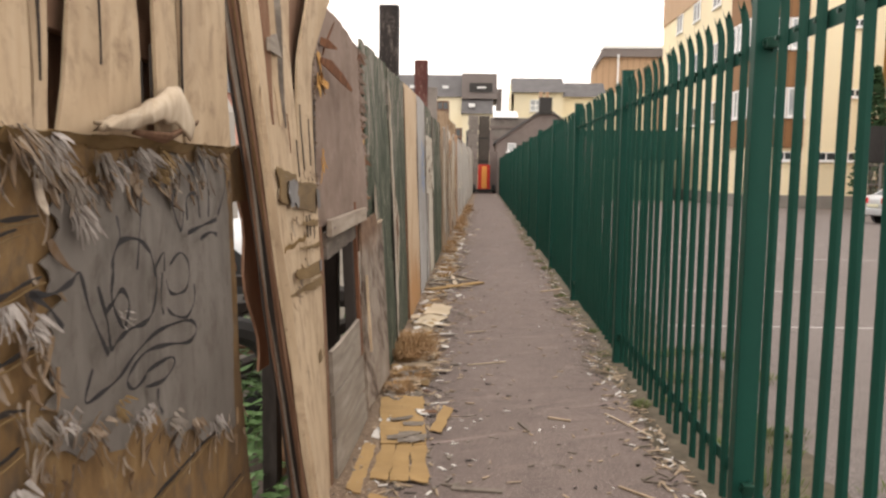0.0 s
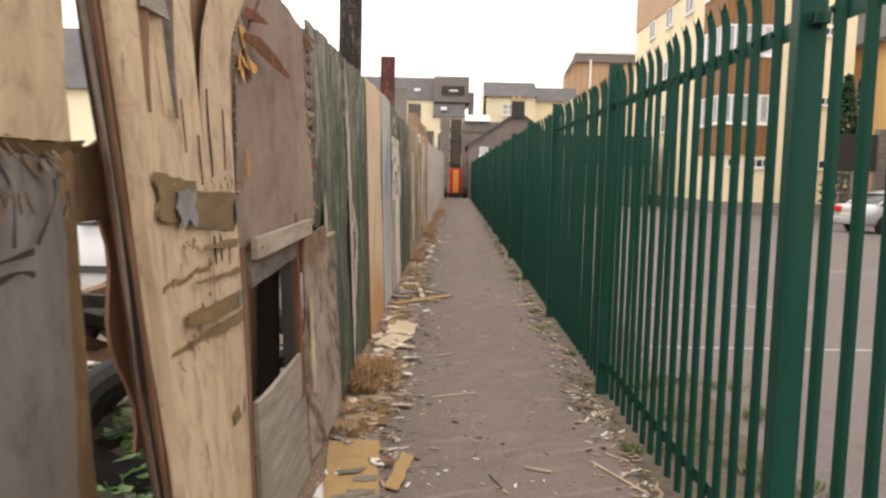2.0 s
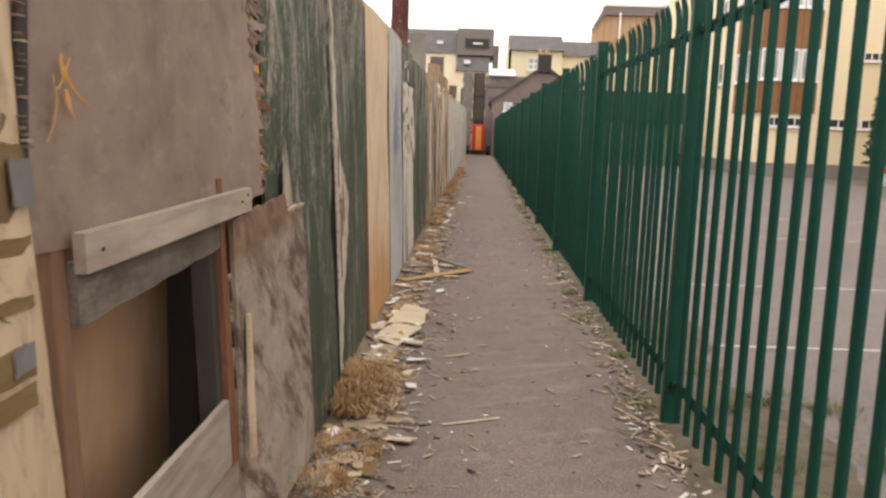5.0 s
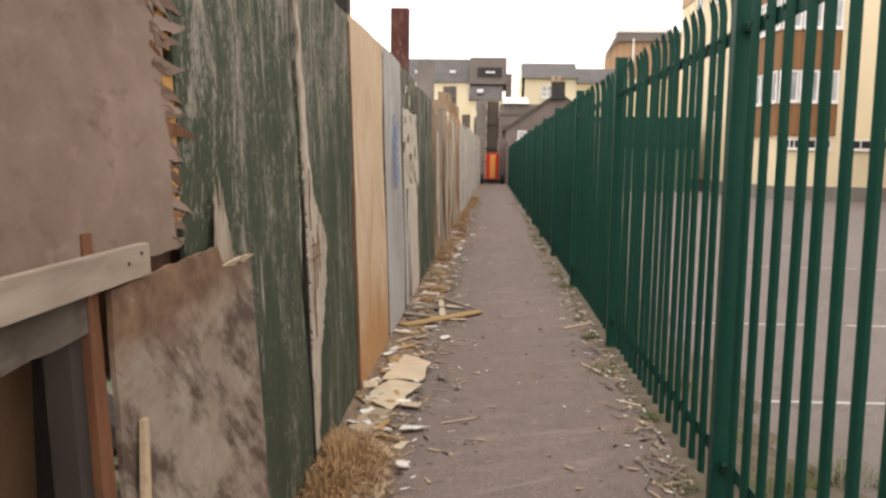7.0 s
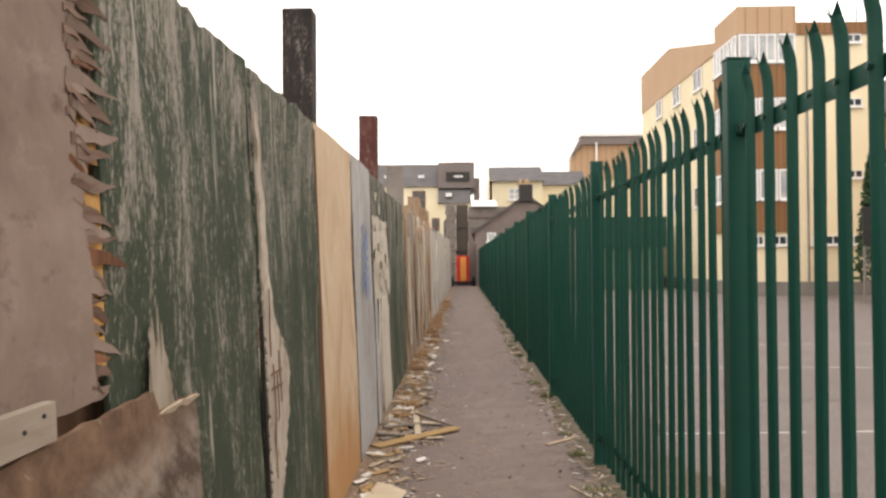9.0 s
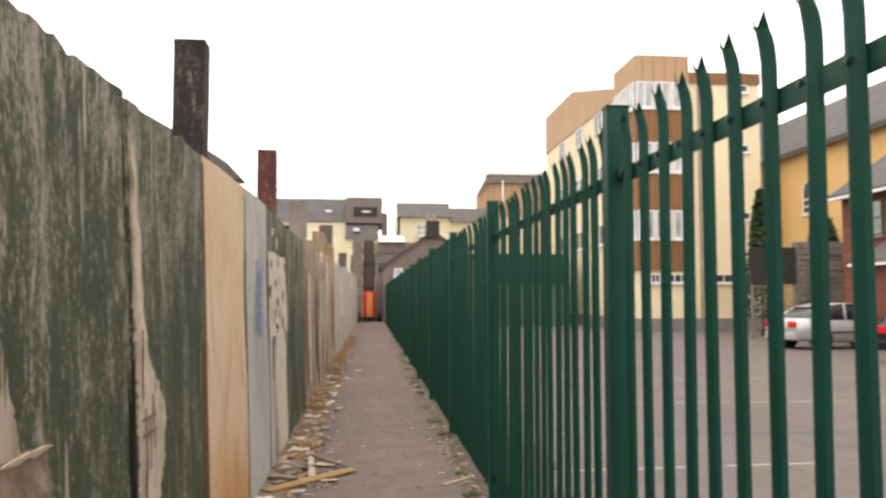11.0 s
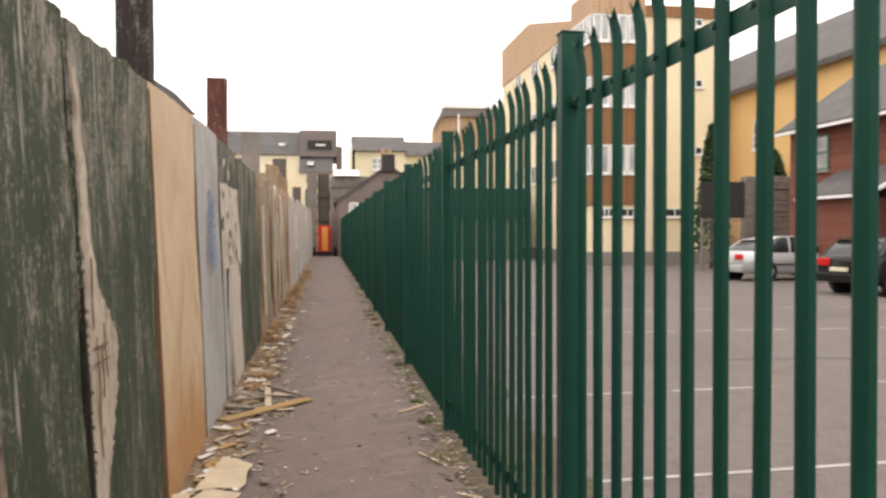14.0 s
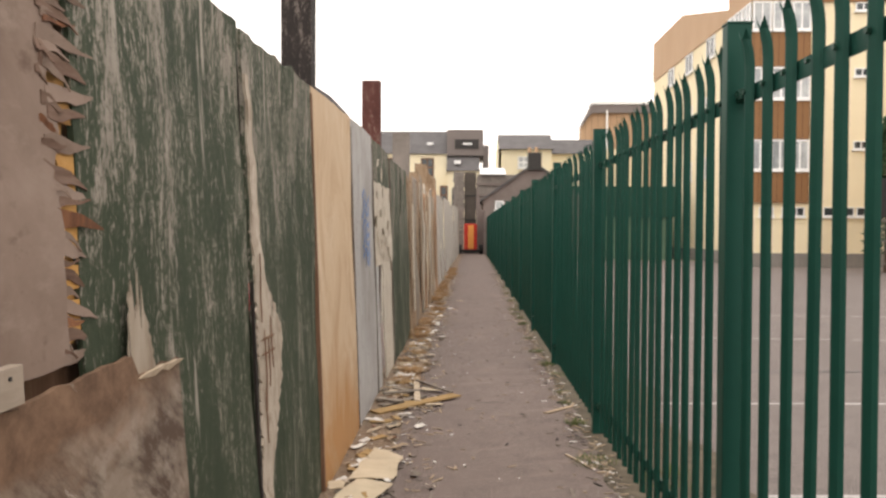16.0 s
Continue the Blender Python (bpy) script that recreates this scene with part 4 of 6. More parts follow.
for i in range(8):
    bm = bmesh.new()
    fine_z = np.linspace(0.02, 2.18 - 0.1 * (i % 3), 14)
    pts = [(face_b(1.76, z, 0.004 - 0.011 * i) + 0.010 * noise.noise((z * 2.6, i, 7)), 1.765 + 0.010 * i + 0.012 * noise.noise((z * 2.2, i * 3.1, 0)), z) for z in fine_z]
    ribbon(bm, pts, [0.022 + 0.010 * noise.noise((z * 3, i, 4)) for z in fine_z], (1, 0.35, 0), 0.004)
    wpart("edge_ply", bm, ("pale_ply", "brown_wood", "ochre_strip", "brown_wood", "dark_wood", "grey_wood", "brown_wood", "dark_wood")[i], b, "splayed edge of an inner ply")
wpart("splinter_fringe", flakes(22, 2.0, 2.68, lambda y: 1.12, 0.10, (0.015, 0.06), (0.002, 0.012), 0.015, True, 77, face_b), "fibre", b)
wpart("splinter_fringe", flakes(40, 1.88, 2.68, lambda y: 1.33, 0.03, (0.012, 0.05), (0.002, 0.014), 0.012, True, 78, face_b), "fibre", b)
wpart("splinter_fringe", flakes(24, 1.88, 2.68, lambda y: 1.0, 0.06, (0.012, 0.05), (0.002, 0.012), 0.012, True, 79, face_b), "fibre", b)
bm = bmesh.new()
rr = random.Random(5)
for i in range(60):
    z = 1.30 + i * 0.0095
    y = float(np.interp(z, rz_, ry_)) + rr.uniform(-0.004, 0.010)
    if rr.random() < 0.8:
        box(bm, face_b(y, z, 0.004), y, z, face_b(y, z, 0.010 + rr.uniform(0, 0.008)), y + rr.uniform(0.004, 0.018), z + rr.uniform(0.002, 0.006))
wpart("frayed_edge", bm, "fibre", b, "frayed edge of broken plies")
panel(b, "dark_wood", lambda v: 2.705 + 0.08 * v, lambda v: 2.745 + 0.08 * v, 1.28, 1.88, 0.002, 0.01, 0.0, 2, 8, "edge_batten", "black edge batten", face_b)

# brown post beside the opening
post = sheet_thing("reddish brown timber post beside the opening", 2.83, "fence_post")
wpart("shaft", boxed(-0.035, 2.785, 0, 0.02, 2.835, 1.16, 0.004, m=Matrix.Translation((face(2.8, 0.6), 0, 0)) @ Matrix.Rotation(radians(-2.6), 4, "Y")), "brown_wood", post)

# brown sheet over the opening
c = sheet_thing("pinkish brown plywood sheet with a splintered edge", 3.4, z=1.12)
panel(c, "brown_ply", 2.73, lambda v: 4.03 + 0.03 * noise.noise((v * 9, 1, 2)) + 0.02 * noise.noise((v * 40, 3, 2)), lambda u: 1.13 + 0.02 * noise.noise((u * 6, 1, 1)),
      lambda u: 2.06 + 0.06 * math.sin(u * 2.6) - 0.06 * u + 0.012 * noise.noise((u * 30, 6, 1)), 0.0, 0.014, 0.018, 24, 18)
rr = random.Random(12)
for i in range(52):
    big_ = i % 3 == 0
    z = 1.14 + i * 0.0175 + rr.uniform(-0.012, 0.012)
    if 1.26 < z < 1.66 and i % 3 == 1:
        continue
    l = rr.uniform(0.10, 0.19) if big_ else rr.uniform(0.04, 0.11)
    dz = rr.uniform(-0.05, 0.02)
    y_ = rr.uniform(3.97, 4.01)
    bm = bmesh.new()
    lift = rr.uniform(-0.2, 1.2)
    pts = [(face(y_ + l * t, z, 0.002) + 0.022 * t * t * lift, y_ + l * t, z + dz * t * t + 0.003 * math.sin(t * 9 + i)) for t in (0, 0.2, 0.4, 0.6, 0.8, 1)]
    w = rr.uniform(0.026, 0.046) if big_ else rr.uniform(0.012, 0.030)
    ribbon(bm, pts, [w, w * rr.uniform(0.8, 1.1), w * rr.uniform(0.7, 0.95), w * rr.uniform(0.5, 0.8), w * rr.uniform(0.2, 0.5), 0.003], (rr.uniform(-0.3, 0.3), 0, 1), 0.003)
    wpart("splinter", bm, "orange_stick" if i % 11 == 4 else ("splinter_brown" if i % 2 else "brown_ply"), c, "brown splinter of torn ply")
for z0, z1, y0, y1 in ((1.60, 1.66, 4.0, 4.14), (1.42, 1.56, 4.03, 4.15), (1.33, 1.40, 3.99, 4.17), (1.27, 1.32, 3.98, 4.18), (1.18, 1.25, 4.0, 4.12)):
    panel(c, "orange_wood", lambda v: y0 + 0.02 * math.sin(v * 4), lambda v: y1 - 0.02 * v, z0, ragged(z1, 0.012, z0), -0.003, 0.004, 0.0, 4, 3, "inner_ply", "fresh orange inner ply")
# Added dark board: blocks the bright background behind the torn edge.
panel(c, "brown_wood", 3.85, 4.20, 1.10, 2.0, -0.05, 0.01, 0.0, 2, 4, "backing", "dark board added to close the bright gap at the torn edge")
panel(c, "orange_wood", lambda v: 4.01 + 0.03 * math.sin(v * 11), lambda v: 4.085 + 0.025 * math.sin(v * 8), 1.16, 1.72, -0.014, 0.004, 0.0, 4, 16, "inner_ply", "fresh orange inner ply")
wpart("torn_fringe", flakes(7, 2.82, 2.98, lambda y: 1.80, 0.06, (0.06, 0.13), (0.03, 0.05), 0.03, True, 31), "orange_wood", c, "orange splinters")
wpart("torn_fringe", flakes(6, 2.80, 2.88, lambda y: 1.42, 0.06, (0.05, 0.12), (0.005, 0.011), 0.012, True, 33), "orange_wood", c, "orange splinters")

for pts, ws in (([(2.84, 1.82), (2.95, 1.81), (3.10, 1.775), (3.25, 1.735)], [0.02, 0.045, 0.04, 0.012]), ([(2.86, 1.90), (2.93, 1.895), (3.02, 1.89)], [0.03, 0.035, 0.006]), ([(2.90, 1.86), (2.94, 1.93), (2.97, 1.99)], [0.03, 0.035, 0.01])):
    bm = bmesh.new()
    ribbon(bm, [(face(y_, z_, 0.016 + 0.02 * q), y_, z_) for q, (y_, z_) in enumerate(pts)], ws, (0.2, 0, 1), 0.004)
    wpart("torn_tongue", bm, "orange_stick", c, "orange torn tongue of ply")

batten = sheet_thing("grey weathered batten nailed over the opening", 3.33, "batten", z=1.1)
panel(batten, "batten_wood", 2.82, 3.82, lambda u: 1.085 + 0.012 * u, lambda u: 1.155 + 0.008 * u, 0.034, 0.022, 0.0, 6, 2, "plank")
for y, z in ((3.72, 1.13), (3.78, 1.145), (2.88, 1.12)):
    wpart("nail", tube([(face(y, z, 0.030), y, z), (face(y, z, 0.037), y, z)], [0.005, 0.004], 6), "dark_steel", batten)
lintel = sheet_thing("grey torn board under the batten", 3.2, "batten", z=1.0)
panel(lintel, "stained_grey", 2.84, 3.60, lambda u: 0.985 + 0.03 * u + 0.012 * noise.noise((u * 9, 2, 2)), 1.10, 0.004, 0.018, 0.0, 12, 3, "plank")

# inside the opening
inner = thing("timber_offcuts", (-0.58, 3.2, 0), "brown board and black timber behind the opening", "timber")
wpart("board", boxed(-0.652, 2.92, 0, -0.632, 3.757, 1.25, 0.003), "inner_board", inner, "flat brown board")
wpart("timber", boxed(-0.64, 3.76, 0, -0.55, 3.85, 1.3, 0.006), "dark_wood", inner, "black timber upright")
jamb = sheet_thing("orange brown upright stick beside the opening", 3.64, "fence_post", z=0.0)
panel(jamb, "orange_stick", lambda v: 3.60, lambda v: 3.645 + 0.01 * math.sin(v * 4), 0.0, ragged(1.20, 0.02, 6), 0.006, 0.03, 0.0, 2, 8, "stick", "orange brown stick")
panel(jamb, "dark_wood", 3.555, 3.60, 0.0, 1.12, -0.012, 0.052, 0.0, 1, 4, "stud", "black timber stud")
leaning = sheet_thing("thin pale batten leaning on the fence", 3.72, "batten", z=0.3)
bm = bmesh.new()
ribbon(bm, [(face(3.67, 0.40, 0.055), 3.66, 0.40), (face(3.70, 0.6, 0.045), 3.70, 0.60), (face(3.74, 0.8, 0.035), 3.745, 0.80)], [0.03, 0.03, 0.022], (0, 1, 0), 0.012)
wpart("stick", bm, "pale_ply", leaning)

low = sheet_thing("grey weathered planks below the opening", 3.25, "plank_panel")
for z0, z1 in ((0.02, 0.195), (0.20, 0.395), (0.40, 0.59)):
    panel(low, "grey_wood", 2.85, 3.70, z0, lambda u: z1 - 0.004 + 0.006 * noise.noise((u * 4, z1, 1)), 0.006, 0.018, 0.003, 8, 3, "plank")
patch = sheet_thing("brown stained plywood patch nailed low on the fence", 4.1)
panel(patch, "stained_ply", lambda v: 3.66 + 0.02 * noise.noise((v * 5, 1, 0)), lambda v: 4.59 - 0.03 * v, lambda u: 0.03 + 0.05 * (1 - u),
      lambda u: (1.085 + 0.03 * u if u < 0.68 else 1.055) + 0.010 * noise.noise((u * 14, 2, 0)), 0.022, 0.012, 0.012, 28, 18)
# Added dark board: shuts out the bright sky above the patch.
panel(patch, "brown_wood", 3.62, 4.30, 0.9, 1.16, -0.05, 0.01, 0.0, 1, 2, "backing", "dark board added to close the bright gap by the patch")
bm = bmesh.new()
ribbon(bm, [(face(y, 1.05, 0.026), y, 1.048 + 0.008 * noise.noise((y * 20, 0, 0))) for y in np.linspace(4.30, 4.57, 7)], [0.004, 0.014, 0.018, 0.012, 0.02, 0.014, 0.004], (0.3, 0, 1), 0.01)
wpart("torn_edge", bm, "raw_strip", patch, "pale torn edge")

# green sheets
for k_, (y0, y1) in enumerate(((4.10, 5.325), (5.345, 6.62))):
    g = sheet_thing("plywood sheet with worn dark green paint", (y0 + y1) / 2)
    panel(g, "green_ply", lambda v: y0 + 0.01 * noise.noise((v * 8, y0, 0)), lambda v: y1 + 0.012 * noise.noise((v * 10, y1, 0)), 0.0, ragged(2.11, 0.025, 3 + k_, 9, 0.02), 0.0, 0.014, 0.022, 22, 26)
    if k_:
        zs = np.linspace(0.12, 1.95, 110)
        lo_ = [5.352 + 0.02 * noise.noise((z * 7, 1, 0)) for z in zs]
        wide = [float(np.interp(z, (0.1, 0.4, 0.6, 0.8, 1.0, 1.1, 1.25, 1.5, 1.95), (0.09, 0.12, 0.24, 0.36, 0.38, 0.28, 0.13, 0.10, 0.04))) for z in zs]
        bm = bmesh.new()
        ribbon(bm, [(face(5.4, z, 0.016 + 0.010 * noise.noise((z * 9, 0, 0))), l_ + w_ / 2 + 0.006 * noise.noise((z * 12, 3, 0)), z) for z, l_, w_ in zip(zs, lo_, wide)],
               [w_ * (0.9 + 0.16 * noise.noise((z * 9, 8, 0)) + 0.22 * noise.noise((z * 60, 8, 4))) + 0.006 for z, w_ in zip(zs, wide)], (0, 1, 0), 0.010)
        wpart("bare_strip", bm, "bare_wood", g, "pale bare wood where the face tore off")
        for z0, z1, y0_ in ((0.72, 1.02, 5.42), (0.80, 0.98, 5.47), (0.86, 1.06, 5.52), (0.60, 0.80, 5.41), (1.05, 1.3, 5.39)):
            bm = bmesh.new()
            ribbon(bm, [(face(y0_, z, 0.029 + 0.006 * noise.noise((z * 9, 0, 0))), y0_ + 0.02 * noise.noise((z * 8, y0_, 0)), z) for z in np.linspace(z0, z1, 6)], [0.002, 0.008, 0.006, 0.010, 0.006, 0.002], (0, 1, 0), 0.004)
            wpart("crack", bm, "brown_wood", g, "dark crack in the bare wood")
        for z0 in (0.985, 0.93):
            bm = bmesh.new()
            ribbon(bm, [(face(y_, z0, 0.03), y_, z0 + 0.012 * noise.noise((y_ * 30, z0, 0))) for y_ in np.linspace(5.37, 5.56, 7)], [0.003, 0.008, 0.005, 0.008, 0.006, 0.008, 0.002], (0, 0, 1), 0.004)
            wpart("crack", bm, "brown_wood", g, "dark crack in the bare wood")
        wpart("splinter_fringe", flakes(16, 5.40, 5.56, lambda y: 0.95, 0.22, (0.06, 0.16), (0.008, 0.02), 0.02, True, 51), "bare_wood", g, "pale splinters")
        bm = bmesh.new()
        ribbon(bm, [(face(5.345, z, 0.014), 5.338 + 0.006 * noise.noise((z * 5, 2, 0)), z) for z in np.linspace(0.02, 1.2, 8)], [0.012, 0.02, 0.018, 0.03, 0.02, 0.025, 0.012, 0.004], (0, 1, 0), 0.01)
        wpart("crack", bm, "dark_wood", g, "dark open seam")
    else:
        panel(g, "bare_wood", lambda v: 4.25 + 0.02 * v + 0.012 * noise.noise((v * 9, 3, 3)), lambda v: 4.43 - 0.05 * v + 0.02 * noise.noise((v * 9, 9, 3)), 1.02, lambda u: 1.25 + 0.12 * noise.noise((u * 9, 5, 1)) - 0.08 * u, 0.012, 0.003, 0.022, 14, 12, "bare_patch", "pale bare patch")
# Added dark strip: shade inside the open seam, given as a black part.
wedge = sheet_thing("dark strip standing for the shade behind the fence seams", 5.3, "batten", z=0.0)
panel(wedge, "dark_wood", 5.22, 5.45, 0, 2.0, -0.035, 0.04, 0.0, 1, 4, "stud")

for y_ in (6.632, 7.958, 9.138, 10.558):
    seam = sheet_thing("dark reddish edge between two fence sheets", y_, "batten")
    bm = bmesh.new()
    ribbon(bm, [(face(y_, z, 0.010), y_ + 0.01 * noise.noise((z * 4, y_, 0)), z) for z in np.linspace(0.0, 2.10, 14)], [0.020 + 0.018 * noise.noise((q * 0.9, y_, 3)) for q in range(14)], (0, 1, 0), 0.03)
    wpart("strip", bm, "brown_wood" if y_ < 7 else "stained_grey", seam)
tan = sheet_thing("clean tan plywood sheet of the path fence", 7.3)
panel(tan, "tan_ply", lambda v: 6.645, lambda v: 7.95, 0.0, ragged(2.14, 0.006, 8, 3, 0.02), 0.004, 0.012, 0.02, 16, 16)
grey = sheet_thing("pale grey plywood sheet with a blue scrawl", 8.55)
panel(grey, "blue_grey_ply", 7.965, 9.13, 0.0, ragged(2.16, 0.008, 9, 4, 0.01), 0.0, 0.012, 0.02, 12, 16)
bm = bmesh.new()
for i in range(7):
    z = 1.62 - i * 0.075
    stroke(bm, [(8.40 + 0.05 * math.sin(i * 2), z), (8.52, z + 0.07), (8.62, z - 0.05), (8.74, z + 0.03 * math.cos(i)), (8.68, z - 0.08)], 0.024, 0.0145)
wpart("scrawl", bm, "blue_ink", grey, "blurred blue spray scrawl")
white = sheet_thing("plywood sheet with peeling white paint and a hole", 9.85)
panel(white, "white_peel", 9.145, 10.55, 1.07, lambda u: 1.80 + 0.05 * noise.noise((u * 9, 3, 1)), 0.0, 0.012, 0.02, 12, 10)
panel(white, "green_ply", 9.145, 10.55, lambda u: 1.80 + 0.05 * noise.noise((u * 9, 3, 1)), ragged(2.15, 0.012, 10), 0.0, 0.012, 0.02, 12, 4, "panel", "dark green weathered top")
panel(white, "blue_grey_ply", 9.145, lambda v: 9.45 + 0.02 * noise.noise((v * 9, 4, 0)), 0.0, 1.068, 0.0, 0.012, 0.02, 4, 10, "panel", "grey lower strip")
panel(white, "white_peel", lambda v: 9.80 + 0.03 * noise.noise((v * 9, 5, 0)), 10.55, 0.0, 1.068, 0.0, 0.012, 0.02, 6, 10)
# Dark of the hole: a black sheet set behind it stands for shade.
panel(white, "dark_wood", 9.3, 9.95, 0.0, 1.2, -0.12, 0.02, 0.0, 2, 4, "backing", "black sheet standing for the shade in the hole")
wpart("splinter_fringe", flakes(30, 9.2, 10.5, lambda y: 1.75 - 0.3 * (y - 9.2), 0.4, (0.08, 0.25), (0.02, 0.08), 0.02, True, 61), "white_peel", white)
grn = sheet_thing("plywood sheet with dark green worn paint", 11.7)
for y0, y1 in ((10.565, 11.66), (11.67, 12.80)):
    panel(grn, "green_ply", y0, y1, 0.0, ragged(2.11, 0.02, y0, 8, 0.02), 0.0, 0.012, 0.02, 10, 14)
y = 12.82
i = 0
while y < 20.7:
    w = rnd.choice((0.18, 0.26, 0.38, 0.55))
    o = sheet_thing("rough brown broken board of the path fence", y + w / 2, "fence_board")
    h = 2.08 + rnd.uniform(-0.16, 0.2) + 0.012 * (y - 12)
    panel(o, rnd.choice(("rough_brown", "rough_brown", "inner_board", "bare_wood", "white_peel", "grey_wood")), lambda v: y + 0.02 * noise.noise((v * 6, y, 0)), lambda v: y + w - 0.015 + 0.03 * noise.noise((v * 6, y + 3, 0)), 0.0, ragged(h, 0.06, y), rnd.uniform(-0.02, 0.03), 0.02, 0.03, 5, 10, "plank")
    y += w + rnd.choice((0.01, 0.03, 0.06))
    i += 1
for i in range(9):
    yb = 13.0 + i * 0.85
    # Added dark boards: the shade between the broken boards comes from their colour.
    o = sheet_thing("dark board added behind the broken boards to darken the gaps", yb, "fence_post")
    panel(o, "dark_wood" if i % 2 else "brown_wood", yb, yb + 0.7, 0.0, 1.85, -0.07, 0.04, 0.0, 1, 2, "stud")
    if i % 2 == 0:
        o = sheet_thing("loose pale plank hanging on the boards", yb, "fence_board", z=0.4)
        panel(o, rnd.choice(("raw_strip", "white_peel", "rough_brown")), lambda v: yb + 0.1 * v, lambda v: yb + 0.16 + 0.1 * v, 0.3, ragged(1.7, 0.06, yb), 0.045, 0.015, 0.01, 2, 6, "plank")
while y < 46.8:
    w = rnd.choice((0.6, 0.9, 1.2))
    o = sheet_thing("old grey board of the path fence", y + w / 2, "fence_board")
    panel(o, "far_grey", y, y + w - 0.02, 0.0, ragged(2.22 + 0.012 * (y - 20) + rnd.uniform(-0.08, 0.08), 0.03, y), rnd.uniform(-0.02, 0.02), 0.02, 0.03, 3, 5, "plank")
    y += w + 0.01

for label, mat_, x0, y0, w, d, z1 in (("tall black timber post behind the boards", "charred_post", -0.78, 7.2, 0.182, 0.15, 2.93), ("rusty dark red steel post behind the boards", "rust_post", -0.672, 9.91, 0.171, 0.12, 2.78),
                                      ("weathered grey concrete post behind the boards", "stone", -1.09, 17.0, 0.30, 0.25, 3.16), ("rough brown stub post behind the boards", "rough_brown", -0.70, 15.9, 0.16, 0.12, 2.36)):
    base = thing("fence_post", (x0, y0, 0), label, "post")
    part("shaft", box(bmesh.new(), 0, 0, 0, w, d, z1, 0.006), mat_, base)
stub = thing("brick_stub", (-0.9, 24, 0), "broken brown masonry stub behind the boards", "masonry")
part("pier", prism([(-0.28, 0), (0.28, 0), (0.28, 2.75), (0.1, 2.9), (0.02, 3.15), (-0.28, 3.18)], 1, 0, 0.4), "rough_brown", stub)


# ---- buildings ----
def house(name, label, category="building"):
    return thing(name, (0, 0, 0), label, category)


def frame_at(origin, facing):
    """Local axes of a facade: u to the right, v up, w out of the wall."""
    u, w = {"-y": ((1, 0, 0), (0, -1, 0)), "-x": ((0, -1, 0), (-1, 0, 0)), "+x": ((0, 1, 0), (1, 0, 0))}[facing]
    m = Matrix((u, (0, 0, 1), w)).transposed().to_4x4()
    m.translation = origin
    return m


def window(parent, origin, facing, width, height, casing="white_frame", glass="glass", cols=1, rows=1, bar=0.06, sill=True, name="window", arch=False):
    """A window with its frame, glazing bars, sill and panes, its lower left corner at origin."""
    m = frame_at(origin, facing)
    outer = [(0, 0), (width, 0)]
    if arch:
        c, r = width / 2, width / 2
        outer += [(c + r * math.cos(q), height + r * math.sin(q)) for q in np.linspace(0, math.pi, 13)]
    else:
        outer += [(width, height), (0, height)]
    mid_ = (width / 2, height / 2 if not arch else (height + width / 2) / 2)
    tall = height if not arch else height + width / 2
    inner = [(mid_[0] + (x - mid_[0]) * (1 - 2 * bar / width), mid_[1] + (z - mid_[1]) * (1 - 2 * bar / tall)) for x, z in outer]
    bm = bmesh.new()
    loops = [[bm.verts.new((x, z, d)) for x, z in ring] for ring, d in ((outer, -0.02), (outer, 0.05), (inner, 0.05), (inner, -0.02))]
    for p, q in zip(loops, loops[1:] + loops[:1]):
        for n in range(len(outer)):
            e = (n + 1) % len(outer)
            bm.faces.new((p[n], p[e], q[e], q[n]))
    bmesh.ops.transform(bm, matrix=m, verts=bm.verts)
    bmesh.ops.recalc_face_normals(bm, faces=bm.faces)
    win = wpart(name, bm, casing, parent)
    for i in range(1, cols):
        x = (width - bar) * i / cols
        wpart("mullion", boxed(x, bar, -0.015, x + bar, tall - bar, 0.045, m=m), casing, win)
    for j in range(1, rows):
        z = (height - bar) * j / rows
        wpart("glazing_bar", boxed(bar, z, -0.015, width - bar, z + bar, 0.040, m=m), casing, win)
    bm = bmesh.new()
    if arch:
        vs = [bm.verts.new((x, z, 0.012)) for x, z in [(0.02, 0.02), (width - 0.02, 0.02)] + [(width / 2 + (width / 2 - 0.02) * math.cos(q), height + (width / 2 - 0.02) * math.sin(q)) for q in np.linspace(0, math.pi, 12)]]
        bm.faces.new(vs)
    else:
        box(bm, 0.02, 0.02, -0.01, width - 0.02, height - 0.02, 0.012)
    bmesh.ops.transform(bm, matrix=m, verts=bm.verts)
    wpart("pane", bm, glass, win)
    if sill:
        wpart("sill", boxed(-0.06, -0.09, -0.02, width + 0.06, 0.0, 0.11, m=m), casing if casing == "white_frame" else "plinth", win)
    return win


block = house("apartment_block", "four storey cream rendered block with brown panels")
wpart("wall", boxed(14.1, 42, -0.6, 20.75, 63, 12.62), "cream", block)
wpart("plinth", boxed(14.05, 41.95, -0.6, 20.8, 63.05, 0.30), "plinth", block, "grey concrete plinth")
wpart("tower", boxed(14.02, 41.9, 12.62, 16.9, 45.5, 13.97), "tan_clad", block, "tan boarded tower top")
wpart("upper_storey", prism([(45.5, 12.55), (63, 12.55), (63, 15.4), (54.8, 15.37), (45.5, 13.15)], 0, 14.03, 20.7), "tan_clad", block, "tan boarded top storey")
wpart("parapet", boxed(16.9, 41.92, 12.55, 20.8, 45.5, 13.15), "brown_panel", block, "brown boarded parapet")
for z0, z1 in ((2.77, 4.35), (5.88, 7.82), (9.42, 11.16)):
    wpart("spandrel_panel", boxed(13.98, 41.86, z0, 16.85, 45.5, z1), "brown_panel", block, "brown boarded panel")
